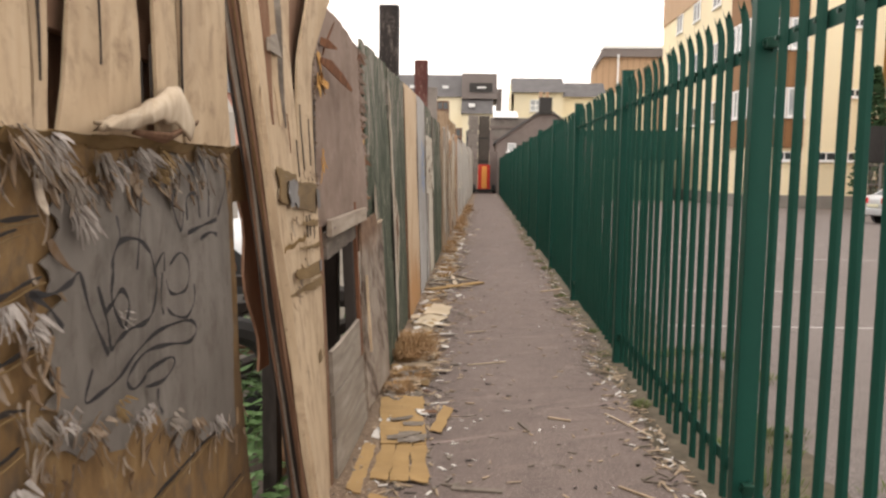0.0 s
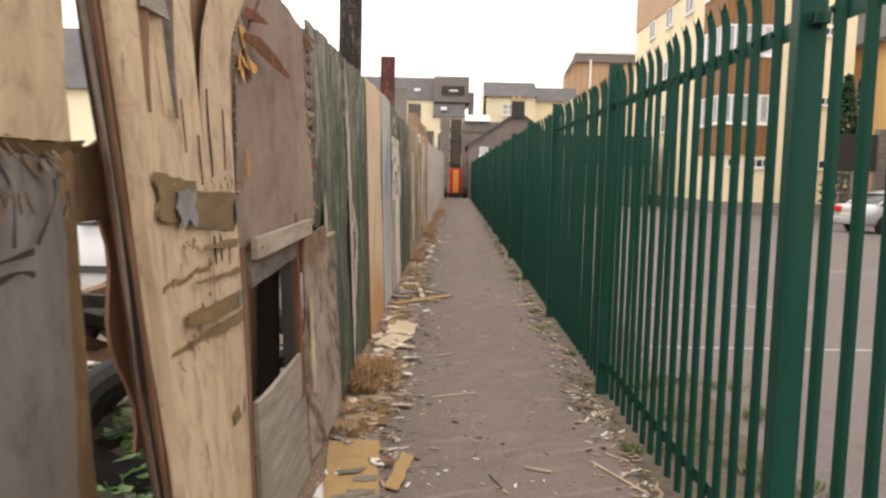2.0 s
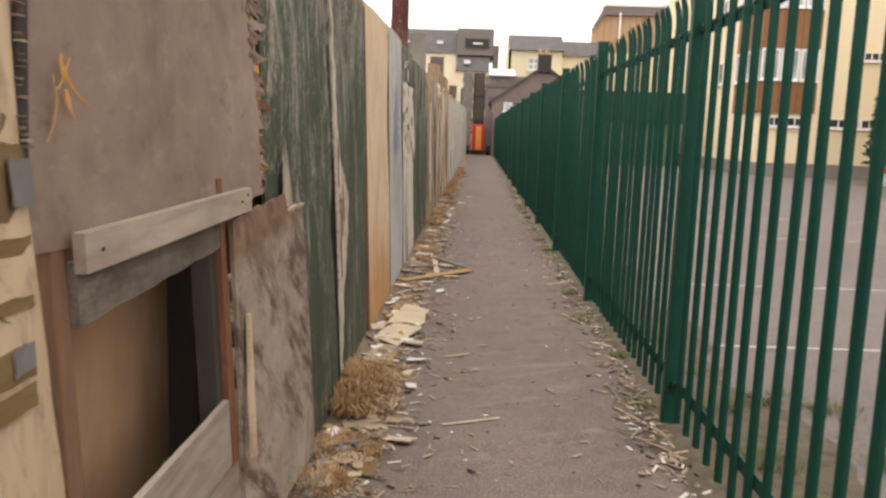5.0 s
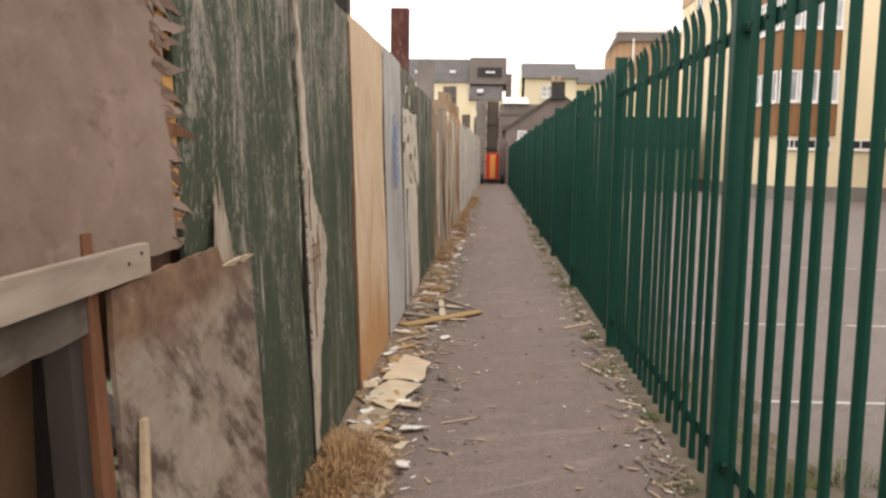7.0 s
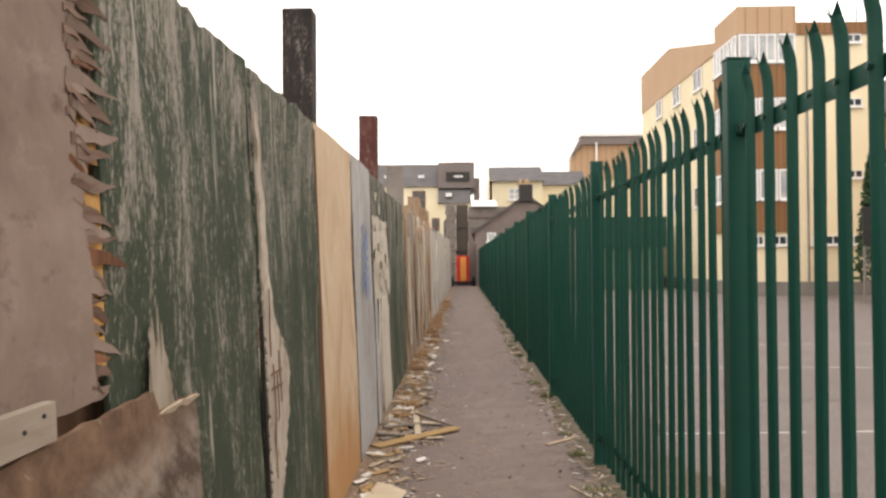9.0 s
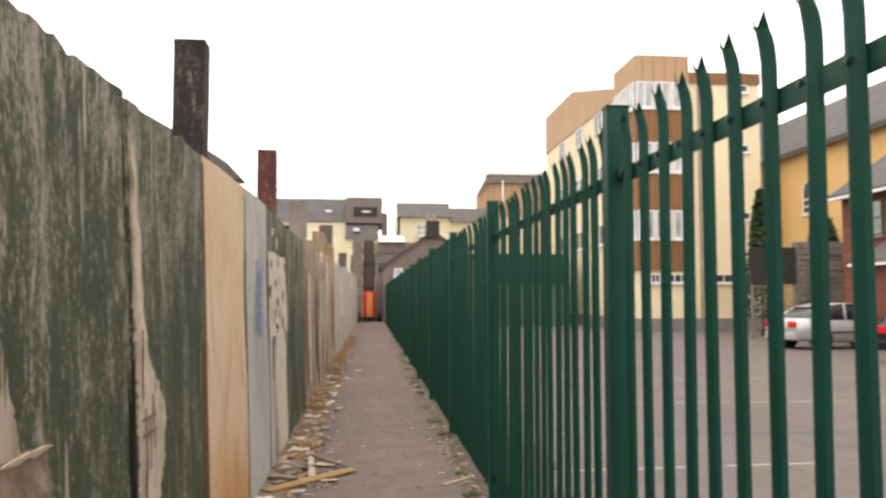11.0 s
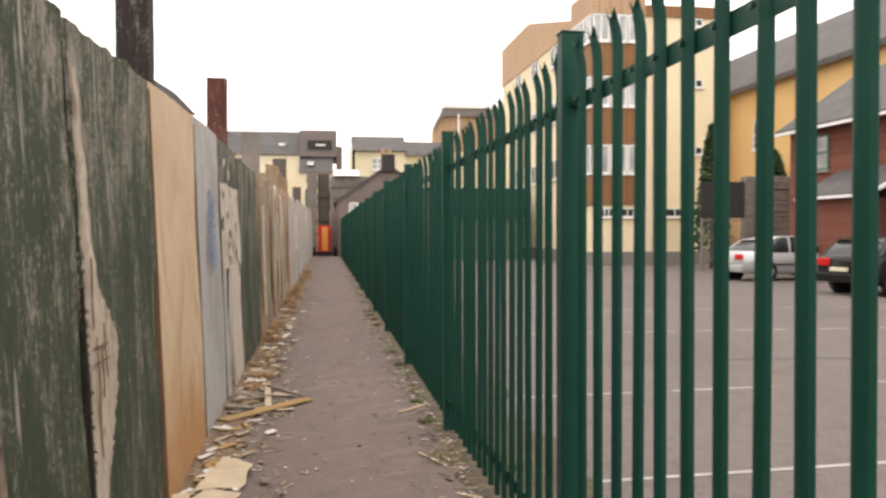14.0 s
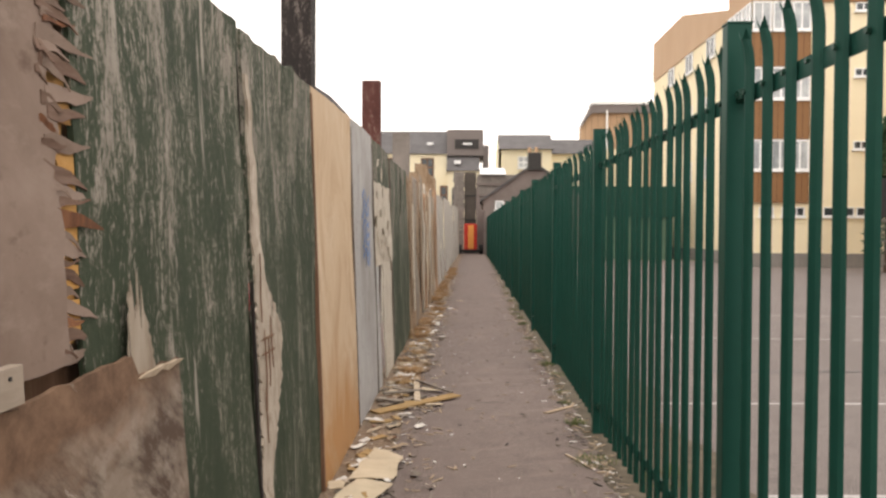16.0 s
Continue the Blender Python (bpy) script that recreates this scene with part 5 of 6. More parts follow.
for z0, z1 in ((4.37, 5.86), (7.84, 9.40), (11.18, 12.58)):
    for x0 in (14.05, 15.0, 15.95):
        window(block, (x0, 41.90, z0), "-y", 0.9, z1 - z0, "white_frame", "pale_glass", 2, 1, 0.09)
    for y0 in (43.1, 44.3, 45.5):
        window(block, (14.0, y0, z0), "-x", 1.1, z1 - z0, "white_frame", "pale_glass", 2, 1, 0.09)
    window(block, (19.0, 41.97, z1 - 0.45), "-y", 1.1, 0.4, "white_frame", "glass", 3, 1, 0.05)
    for y0 in (49.5, 54.0, 58.5):
        window(block, (14.07, y0, z0 + 0.1), "-x", 1.6, 1.2, "white_frame", "glass", 2, 1, 0.08)
for x0, w in ((14.5, 0.7), (15.6, 1.1), (17.6, 1.5), (19.2, 1.2)):
    window(block, (x0, 41.97, 2.12), "-y", w, 0.45, "white_frame", "glass", 3, 1, 0.05)
wpart("downpipe", tube([(17.4, 41.9, 0.1), (17.4, 41.9, 2.0), (17.4, 41.9, 12.5)], 0.05), "plinth", block)
wpart("aerial", tube([(20.4, 43, 13.1), (20.4, 43, 14.2)], 0.03), "dark_steel", block)

wpart("low_wing", boxed(9.6, 64, -0.7, 14.02, 68, 7.6), "cream", block, "low cream wing")

annex = house("tan_annex", "tan clad annex with a pale flat roof")
wpart("wall", prism([(11.0, -0.8), (19, -0.8), (19, 12.7), (12.0, 12.7), (11.0, 11.4)], 1, 80, 81.5), "tan_clad", annex)
wpart("roof", prism([(10.9, 11.4), (12.0, 12.7), (19.4, 12.7), (19.4, 13.5), (12.0, 13.5)], 1, 79.6, 81.7), "grey_clad", annex)
wpart("parapet", boxed(11.9, 79.5, 13.5, 19.5, 81.7, 13.82), "white_frame", annex)
wpart("downpipe", tube([(13.4, 79.5, 0), (13.4, 79.5, 12.9)], 0.09), "white_frame", annex)

hut = thing("green_hut", (8.5, 52, 0), "dark green flat roofed hut in the yard", "hut")
wpart("wall", boxed(3.5, 52, -0.7, 12.6, 60, 2.3), "green_frame", hut)
wpart("fascia", boxed(3.2, 51.7, 2.2, 12.95, 60.3, 4.1), "green_board", hut, "deep dark green fascia")
verge = slab("grass_verge", 3.0, 14.0, 50.4, 51.6, -0.42, "moss", "mossy grass verge before the hut")

red_house = house("brick_house", "two storey red brick house with slate roof")
wpart("wall", boxed(17.2, 8, -0.5, 23.5, 29.3, 4.95), "brick", red_house)
wpart("gable_wall", prism([(17.2, 4.95), (23.5, 4.95), (20.2, 7.1)], 1, 28.9, 29.29), "brick", red_house)
wpart("roof", prism([(16.75, 4.85), (20.2, 7.2), (23.9, 4.85), (23.9, 5.0), (20.2, 7.35), (16.75, 5.0)], 1, 7.8, 29.5), "slate", red_house, "grey slate roof")
wpart("gutter", boxed(16.64, 7.8, 4.80, 16.75, 29.5, 4.90), "white_frame", red_house, "white gutter and fascia")
wpart("lean_to", boxed(15.95, 23.9, -0.5, 17.2, 26.3, 2.38), "brick", red_house, "projecting brick ground floor")
wpart("porch_roof", prism([(15.6, 2.38), (17.2, 3.25), (17.2, 3.37), (15.6, 2.5)], 1, 22.9, 26.45), "slate", red_house, "slate porch roof")
wpart("porch_fascia", boxed(15.54, 22.9, 2.36, 15.62, 26.45, 2.45), "white_frame", red_house)
wpart("barge_board", prism([(15.56, 2.36), (17.2, 3.25), (17.2, 3.36), (15.56, 2.46)], 1, 22.8, 22.9), "white_frame", red_house)
wpart("door", boxed(17.1, 22.95, -0.12, 17.19, 23.85, 2.05), "rust", red_house, "dark red front door")
wpart("fanlight", boxed(17.12, 22.95, 2.1, 17.19, 23.85, 2.4), "pale_glass", red_house)
for y0, w, z0, h in ((27.85, 0.85, 3.45, 1.2), (25.6, 0.95, 3.42, 1.2), (23.0, 0.9, 3.40, 1.25), (21.6, 1.1, 3.36, 1.36), (21.7, 1.1, 1.02, 1.3), (19.4, 1.1, 3.36, 1.36), (19.4, 1.1, 1.02, 1.3)):
    window(red_house, (17.18, y0, z0), "-x", w, h, "green_frame", "pale_glass", 1, 2, 0.07)
wpart("open_sash", boxed(0, 0, 0, 0.04, 1.0, 0.6, m=Matrix.Translation((16.98, 20.65, 1.72)) @ Matrix.Rotation(radians(22), 4, "Y")), "pale_glass", red_house, "open top hung sash")
wpart("wall_lamp", boxed(17.05, 22.35, 2.25, 17.2, 22.5, 2.45, 0.03), "white_frame", red_house)

church = house("yellow_hall", "yellow rendered hall with arched windows and slate roof")
wpart("wall", boxed(22, 30.4, -0.6, 31, 62, 8.7), "yellow", church)
wpart("gable_wall", prism([(22, -0.6), (31, -0.6), (31, 8.7), (26.5, 12.1), (22, 8.7)], 1, 30.1, 30.39), "gable_stone", church, "stained brown grey gable")
wpart("roof", prism([(21.5, 8.5), (26.5, 12.2), (31.5, 8.5), (31.5, 8.75), (26.5, 12.45), (21.5, 8.75)], 1, 29.9, 62.4), "slate", church, "grey slate roof")
wpart("chimney", boxed(24.6, 52, 10.5, 26.2, 53.2, 14.6, 0.03), "gable_stone", church)
for q in (24.9, 25.4, 25.9):
    wpart("chimney_pot", tube([(q, 52.6, 14.6), (q, 52.6, 15.1)], [0.16, 0.13], 10), "rust", church)
for y0 in (44.0, 40.1, 36.1, 32.6):
    window(church, (21.97, y0, 5.5), "-x", 1.15, 1.1, "white_frame", "glass", 2, 3, 0.07, True, "window", True)

yard_wall = thing("yard_wall", (18.6, 33, 0), "rough grey stone wall beside the yard gate", "wall")
rs = random.Random(3)
z = -0.4
while z < 3.4:
    hgt = rs.uniform(0.18, 0.3)
    x = 17.55
    while x < 21.6:
        w = rs.uniform(0.3, 0.6)
        wpart("stone", boxed(x, 33 + rs.uniform(-0.04, 0.03), z, x + w - 0.015, 33.4, z + hgt - 0.015, 0.02), "stone", yard_wall)
        x += w
    z += hgt
gate = thing("yard_gate", (16.6, 33, 0), "dark corrugated metal sheet over a mesh gate", "gate")
wpart("sheet_metal", prism([(15.6 + i * 0.05, 33.0 + 0.03 * (i % 2)) for i in range(39)] + [(17.5, 33.1), (15.6, 33.1)], 2, 1.9, 3.4), "dark_steel", gate, "dark corrugated sheet")
for x in (15.6, 16.55, 17.45):
    wpart("gate_post", boxed(x, 33.0, -0.3, x + 0.07, 33.07, 1.9), "plinth", gate)
for i in range(18):
    wpart("bar", tube([(15.7 + i * 0.1, 33.03, 0.1), (15.7 + i * 0.1, 33.03, 1.85)], 0.012, 5), "plinth", gate)
for zr in (0.15, 1.0, 1.8):
    wpart("gate_rail", boxed(15.6, 33.01, zr, 17.5, 33.05, zr + 0.05), "plinth", gate)


def bush(label, at, height, width, count, seed, material="conifer", name="conifer"):
    """A trunk with many small leaf clumps set in an uneven crown."""
    r = random.Random(seed)
    t = thing(name, at, label, "tree")
    part("trunk", tube([(0, 0, 0), (0.03, 0, height * 0.4), (0, 0.02, height * 0.85)], [0.09, 0.07, 0.02], 7), "bark", t)
    bm = bmesh.new()
    for _ in range(count):
        v = r.random() ** 0.8
        ang, rad = r.uniform(0, 6.28), width * (1.02 - v) ** 0.6 * (0.55 + 0.45 * r.random()) * (1 + 0.25 * math.sin(3 * r.random()))
        c = Vector((rad * math.cos(ang), rad * math.sin(ang), height * (0.12 + 0.88 * v)))
        s = r.uniform(0.07, 0.2)
        d = Vector((r.uniform(-1, 1), r.uniform(-1, 1), r.uniform(-0.4, 1))).normalized()
        e = d.orthogonal().normalized()
        vs = [bm.verts.new(c + q) for q in (-e * s * 0.5, d * s + e * 0.1 * s, e * s * 0.5, -d * s * 0.7)]
        bm.faces.new(vs)
    crown = part("crown", bm, material, t)
    crown["kind"] = "stuff"
    return t


bush("dark green conifer behind the yard gate", (17.6, 36.0, -0.35), 6.5, 0.75, 3000, 1)
bush("dark green shrub above the stone wall", (20.5, 36.0, -0.35), 5.4, 1.25, 3500, 2, "conifer", "shrub")

# houses at the end of the path
terrace = house("terrace_house", "cream terrace house with slate mansard roof")
wpart("wall", boxed(-14, 60, 0, -1.2, 70, 6.9), "cream_far", terrace)
wpart("roof", prism([(59.8, 6.85), (62.0, 8.72), (70, 8.72), (70, 6.85)], 0, -14, -1.41), "slate", terrace, "grey slate mansard roof")
wpart("dormer_box", boxed(-1.40, 59.7, 6.72, 1.22, 66, 8.58), "grey_clad", terrace, "grey brown clad dormer box")
# Shade inside the dormer opening is a dark plate on its front.
wpart("dormer_opening", boxed(-0.83, 59.62, 7.2, 0.88, 59.69, 7.87), "dark_steel", terrace, "dark plate standing for the shaded opening")
wpart("dormer_lamp", boxed(-0.25, 59.58, 7.48, 0.4, 59.61, 7.6), "white_frame", terrace)
wpart("rooflight", boxed(-2.9, 60.55, 7.55, -2.45, 60.75, 7.75), "white_frame", terrace)
wpart("rooflight", boxed(-5.4, 60.55, 7.55, -4.95, 60.75, 7.75), "white_frame", terrace)
wpart("lower_wall", boxed(-1.3, 59, 0, 1.2, 60, 5.55), "cream_far", terrace)
wpart("wall_box", boxed(1.22, 60.2, 5.6, 1.62, 64, 7.5), "grey_clad", terrace)
wpart("ridge_aerial", tube([(-6.5, 62, 8.7), (-6.5, 62, 9.4)], 0.02, 5), "dark_steel", terrace)
wpart("lower_roof", prism([(58.7, 5.55), (60, 6.75), (60, 5.55)], 0, -1.4, 0.95), "slate", terrace, "slate lean to roof")
wpart("rooflight", boxed(-0.85, 58.95, 6.05, -0.4, 59.2, 6.3), "white_frame", terrace)
for x0, z0 in ((-3.3, 5.2), (-3.3, 3.2), (-6.2, 5.2), (-6.2, 3.2), (-1.9, 3.2)):
    window(terrace, (x0, 59.97, z0), "-y", 0.95, 1.35, "brown_wood", "glass", 2, 2, 0.1)
for x0 in (-1.0, 0.2):
    window(terrace, (x0, 58.97, 2.9), "-y", 0.7, 1.4, "grey_plastic", "glass", 2, 2, 0.08)

gable_house = house("gabled_house", "cream house with grey slate roof")
wpart("wall", boxed(2.9, 70, 0, 7.15, 78, 8.2), "cream_far", gable_house)
wpart("roof", prism([(69.6, 8.2), (72.5, 9.72), (78.4, 8.2)], 0, 2.68, 7.3), "slate", gable_house, "grey slate roof")
wpart("side_gable", prism([(70, 0), (70, 8.15), (72.5, 9.5), (78, 8.15), (78, 0)], 0, 2.64, 2.675), "cream_far", gable_house)
window(gable_house, (4.3, 69.97, 6.6), "-y", 1.0, 1.0, "white_frame", "pale_glass", 2, 2, 0.09)
wpart("next_roof", prism([(73.6, 8.2), (76, 9.7), (80, 8.2)], 0, 7.4, 11.5), "slate", gable_house, "lower slate roof")
wpart("next_wall", boxed(7.4, 74, 0, 11.5, 80, 8.3), "cream_far", gable_house)

shed = house("white_roofed_shed", "grey stone shed with a white sheet roof")
wpart("wall", boxed(0.75, 55, 0, 4.2, 58, 5.0), "stone", shed)
wpart("roof", prism([(54.7, 5.02), (57.5, 5.65), (58.2, 5.02)], 0, 0.95, 2.65), "white_roof", shed, "white sheet roof")
wpart("beam", boxed(0.7, 54.9, 4.3, 4.2, 55, 4.45), "gable_stone", shed)
wpart("beam", boxed(0.7, 54.9, 3.6, 4.2, 55, 3.72), "gable_stone", shed)

stone_house = house("stone_outhouse", "brown grey gabled outhouse with a black chimney")
wpart("gable_wall", prism([(1.05, 0), (7.0, 0), (7.0, 3.1), (4.0, 5.15), (1.05, 3.1)], 1, 48.3, 56), "gable_stone", stone_house)
wpart("roof_edge", prism([(0.85, 2.95), (4.0, 5.15), (7.15, 2.95), (7.15, 3.07), (4.0, 5.29), (0.85, 3.07)], 1, 48.15, 56.2), "slate", stone_house)
wpart("chimney", boxed(3.62, 48.1, 4.8, 4.38, 48.9, 5.82, 0.04), "dark_steel", stone_house, "soot black chimney")
for q in (3.7, 4.1):
    wpart("chimney_pot", tube([(q, 48.5, 5.82), (q, 48.5, 6.15)], [0.13, 0.10], 8), "tan_clad", stone_house)
window(stone_house, (1.75, 48.27, 2.55), "-y", 0.5, 0.5, "white_frame", "pale_glass")

pier = thing("stone_pier", (-0.35, 48, 0), "rough grey stone pier at the path's end", "pier")
rs = random.Random(4)
z = 0.0
while z < 4.55:
    h = rs.uniform(0.2, 0.36)
    wpart("stone", boxed(-0.66 + rs.uniform(-0.05, 0.05), 48 + rs.uniform(-0.03, 0.03), z, -0.35, 48.6, z + h - 0.01, 0.02), "stone", pier)
    wpart("stone", boxed(-0.345, 48 + rs.uniform(-0.03, 0.03), z, -0.04 + rs.uniform(-0.03, 0.02), 48.6, z + h - 0.01, 0.02), "stone", pier)
    z += h
doorway = thing("steel_door", (0.3, 48.6, 0), "tall dark steel door closing the path", "door")
wpart("leaf", boxed(-0.03, 48.55, 0, 0.64, 48.65, 4.7, 0.01), "door_steel", doorway)
for zr in (1.9, 3.3):
    wpart("brace", boxed(-0.02, 48.5, zr, 0.63, 48.548, zr + 0.08), "dark_steel", doorway)
tail = thing("end_wall", (1.2, 47, 0), "brown rendered wall beyond the fence", "wall")
wpart("wall", prism([(0.66, 0), (1.3, 0), (1.3, 2.5), (0.95, 2.5), (0.66, 4.4)], 1, 48.35, 48.7), "gable_stone", tail)
wpart("return_wall", boxed(1.12, 46.2, 0, 1.4, 48.3, 2.45, 0.02), "gable_stone", tail)

cart = thing("street_cart", (0.3, 47.3, 0), "red and yellow upright cart on black wheels", "cart")
wpart("body", boxed(-0.03, 47.1, 0.22, 0.62, 47.7, 1.72, 0.04), "red", cart, "red upright body")
wpart("panel", boxed(0.20, 47.06, 0.30, 0.52, 47.7, 1.62, 0.03), "yellow_paint", cart, "orange yellow panel")
wpart("panel", boxed(0.625, 47.1, 0.25, 0.70, 47.7, 1.68, 0.02), "red", cart, "red side panel")
wpart("bumper", boxed(-0.20, 46.98, 0.12, 0.85, 47.1, 0.26, 0.03), "tyre", cart)
for x in (-0.28, 0.93):
    wheel = wpart("wheel", tube([(x - 0.11, 47.3, 0.27), (x - 0.08, 47.3, 0.27), (x + 0.08, 47.3, 0.27), (x + 0.11, 47.3, 0.27)], [0.22, 0.27, 0.27, 0.22], 16), "tyre", cart)
    wpart("hub", tube([(x - 0.115, 47.3, 0.27), (x + 0.115, 47.3, 0.27)], 0.09, 10), "dark_steel", wheel)

left_house = house("grey_roofed_house", "rendered house with dark slate roof beyond the boards")
wpart("wall", boxed(-16, 40, 0, -6.0, 41, 6.86), "gable_stone", left_house)
wpart("roof", prism([(-16.3, 6.86), (-5.58, 6.86), (-6.34, 7.68), (-7.8, 8.6), (-11, 10.4)], 1, 39.7, 41.2), "slate", left_house, "dark slate roof")
pale_house = house("low_terrace", "low pink and cream terrace with grey roof across the lot")
wpart("wall", boxed(-40, 31, 0, -8.2, 38, 4.4), "pink", pale_house)
wpart("side_wall", boxed(-40, 30.9, 0, -13, 30.99, 4.4), "cream_far", pale_house)
wpart("roof", prism([(30.6, 4.3), (34.5, 7.2), (38.4, 4.3)], 0, -40.3, -7.9), "slate", pale_house, "grey slate roof")


# ---- cars ----
def car(label, paint, at, turn, length=4.3, boot=0.0):
    """A car, x forward, its middle over the given place; boot: how far the cabin's back stands forward of a hatchback's."""
    c = thing("car", at, label, "car", "", turn)
    k = length / 4.3
    hood = [(-2.10, 0.42, 0.80, 0.70), (-2.05, 0.30, 0.92, 0.79), (-1.6, 0.24, 0.95, 0.85), (-0.6, 0.22, 0.93, 0.86), (0.5, 0.22, 0.92, 0.86), (1.0, 0.22, 0.92, 0.85), (1.6, 0.24, 0.82, 0.83), (2.0, 0.30, 0.70, 0.77), (2.14, 0.40, 0.58, 0.66)]
    bm = bmesh.new()
    rings = []
    for x, z0, z1, w in hood:
        pts = [(-w * 0.86, z0), (w * 0.86, z0), (w * 0.97, z0 + 0.1), (w, z0 + (z1 - z0) * 0.55), (w * 0.95, z1 - 0.05), (w * 0.84, z1), (-w * 0.84, z1), (-w * 0.95, z1 - 0.05), (-w, z0 + (z1 - z0) * 0.55), (-w * 0.97, z0 + 0.1)]
        rings.append([bm.verts.new((x * k, y, z)) for y, z in pts])
    for p, q in zip(rings, rings[1:]):
        for i in range(10):
            bm.faces.new((p[i], p[(i + 1) % 10], q[(i + 1) % 10], q[i]))
    bm.faces.new(rings[0][::-1])
    bm.faces.new(rings[-1])
    bmesh.ops.recalc_face_normals(bm, faces=bm.faces)
    part("body", bm, paint, c, "", True)
    top = [(-1.9 + 0.5 * boot, 0.92, 0.92, 0.78), (-1.55 + boot, 0.92, 1.29, 0.68), (-1.1 + boot, 0.92, 1.38, 0.65), (-0.1, 0.92, 1.40, 0.65), (0.35, 0.92, 1.34, 0.65), (1.12, 0.91, 0.91, 0.76)]

    def cabin(grow, lo, hi, x0=None):
        bm = bmesh.new()
        rs_ = []
        for x, z0, z1, w in top:
            zt = min(z1, hi) + grow
            zb = min(lo, zt - 0.002)
            f = (zt - 0.92) / 0.53
            wb = 0.80
            wt = wb + (w - wb) * min(1, max(0, f))
            wl_ = wb + (w - wb) * max(0, (zb - 0.92) / 0.53)
            rs_.append([bm.verts.new((x * k, y, z)) for y, z in ((-wl_ - grow, zb), (wl_ + grow, zb), (wt + grow, zt - 0.03 * (zt > zb + 0.05)), (wt * 0.88, zt), (-wt * 0.88, zt), (-wt - grow, zt - 0.03 * (zt > zb + 0.05)))])
        for p, q in zip(rs_, rs_[1:]):
            for i in range(6):
                bm.faces.new((p[i], p[(i + 1) % 6], q[(i + 1) % 6], q[i]))
        bm.faces.new(rs_[0][::-1])
        bm.faces.new(rs_[-1])
        bmesh.ops.recalc_face_normals(bm, faces=bm.faces)
        return bm
    part("glasshouse", cabin(0.0, 0.90, 9), "glass", c, "dark glass", True)
    for s in (-1, 1):
        for x0, x1, zt in ((-1.9 + 0.5 * boot, -1.45 + boot, 1.31), (-0.45, -0.40, 1.39), (0.98, 0.25, 1.35)):
            a_, b_ = Vector((x0 * k, 0.80 * s, 0.90)), Vector((x1 * k, 0.665 * s, zt))
            part("pillar", tube([a_, (a_ + b_) / 2 + Vector((0, 0.008 * s, 0.004)), b_], 0.035, 6), paint, c)
    bm = bmesh.new()
    rs_ = [[bm.verts.new((x * k, y, z)) for y, z in ((-w - 0.01, z1 - 0.05), (-w * 0.85, z1 + 0.012), (w * 0.85, z1 + 0.012), (w + 0.01, z1 - 0.05))] for x, z1, w in ((-1.62 + boot, 1.28, 0.68), (-1.1 + boot, 1.385, 0.655), (-0.1, 1.405, 0.655), (0.38, 1.34, 0.655))]
    for p, q in zip(rs_, rs_[1:]):
        for i in range(3):
            bm.faces.new((p[i], p[i + 1], q[i + 1], q[i]))
    part("roof", bm, paint, c, "", True)
    for x in (-1.30, 1.32):
        for s in (-1, 1):
            y = 0.77 * s
            part("wheel_arch", tube([(x * k, y - 0.06 * s, 0.31), (x * k, y + 0.095 * s, 0.31)], 0.365, 20), "tyre", c)
            wheel = part("wheel", tube([(x * k, y - 0.09, 0.31), (x * k, y - 0.06, 0.31), (x * k, y + 0.07, 0.31), (x * k, y + 0.10, 0.31)] if s > 0 else [(x * k, y + 0.09, 0.31), (x * k, y + 0.06, 0.31), (x * k, y - 0.07, 0.31), (x * k, y - 0.10, 0.31)], [0.28, 0.31, 0.31, 0.29], 20), "tyre", c)
            bm = bmesh.new()
            for n in range(7):
                m = Matrix.Translation((x * k, y + 0.105 * s, 0.31)) @ Matrix.Rotation(n * 2 * math.pi / 7, 4, "Y")
                box(bm, -0.022, -0.008, 0.03, 0.022, 0.008, 0.20, m=m)
            for n in range(20):
                m = Matrix.Translation((x * k, y + 0.105 * s, 0.31)) @ Matrix.Rotation(n * 2 * math.pi / 20, 4, "Y")
                box(bm, -0.034, -0.008, 0.19, 0.034, 0.008, 0.215, m=m)
            part("rim", bm, "rim", wheel)
    for s in (-1, 1):
        part("tail_lamp", boxed(-2.13 * k, 0.48 * s - 0.14, 0.68, -2.0 * k, 0.48 * s + 0.24 * (s > 0) + 0.14 * (s < 0), 0.86, 0.02) if s > 0 else boxed(-2.13 * k, -0.72, 0.68, -1.98 * k, -0.36, 0.86, 0.02), "tail_red", c)
        part("head_lamp", boxed(1.93 * k, 0.52 * s - 0.15, 0.56, 2.09 * k, 0.52 * s + 0.15, 0.70, 0.03), "pale_glass", c)
        part("mirror", boxed(0.72 * k, 0.80 * s - 0.04 + 0.06 * s, 0.92, 0.86 * k, 0.80 * s + 0.10 * s + 0.04, 1.04, 0.02) if s > 0 else boxed(0.72 * k, -0.96, 0.92, 0.86 * k, -0.80, 1.04, 0.02), paint, c)
    part("bumper", boxed(-2.16 * k, -0.72, 0.30, -2.0 * k, 0.72, 0.52, 0.04), paint, c)
    part("side_trim", boxed(-1.0 * k, -0.875, 0.50, 1.0 * k, -0.855, 0.56), "grey_plastic", c)
    part("number_plate", boxed(-2.175 * k, -0.26, 0.56, -2.13 * k, 0.26, 0.66), "plate", c)
    return c


car("silver saloon parked across the yard", "silver_paint", (15.2, 26.4, yard_z(26.4)), 8, 4.4, 0.45)
car("black hatchback parked before the brick house", "black_paint", (14.4, 19.75, yard_z(19.75)), 8)
car("white car parked in the open lot", "white_paint", (-3.55, 7.5, 0), 0)
car("red hatchback parked in the open lot", "red_paint", (-4.2, 11.2, 0), 5)


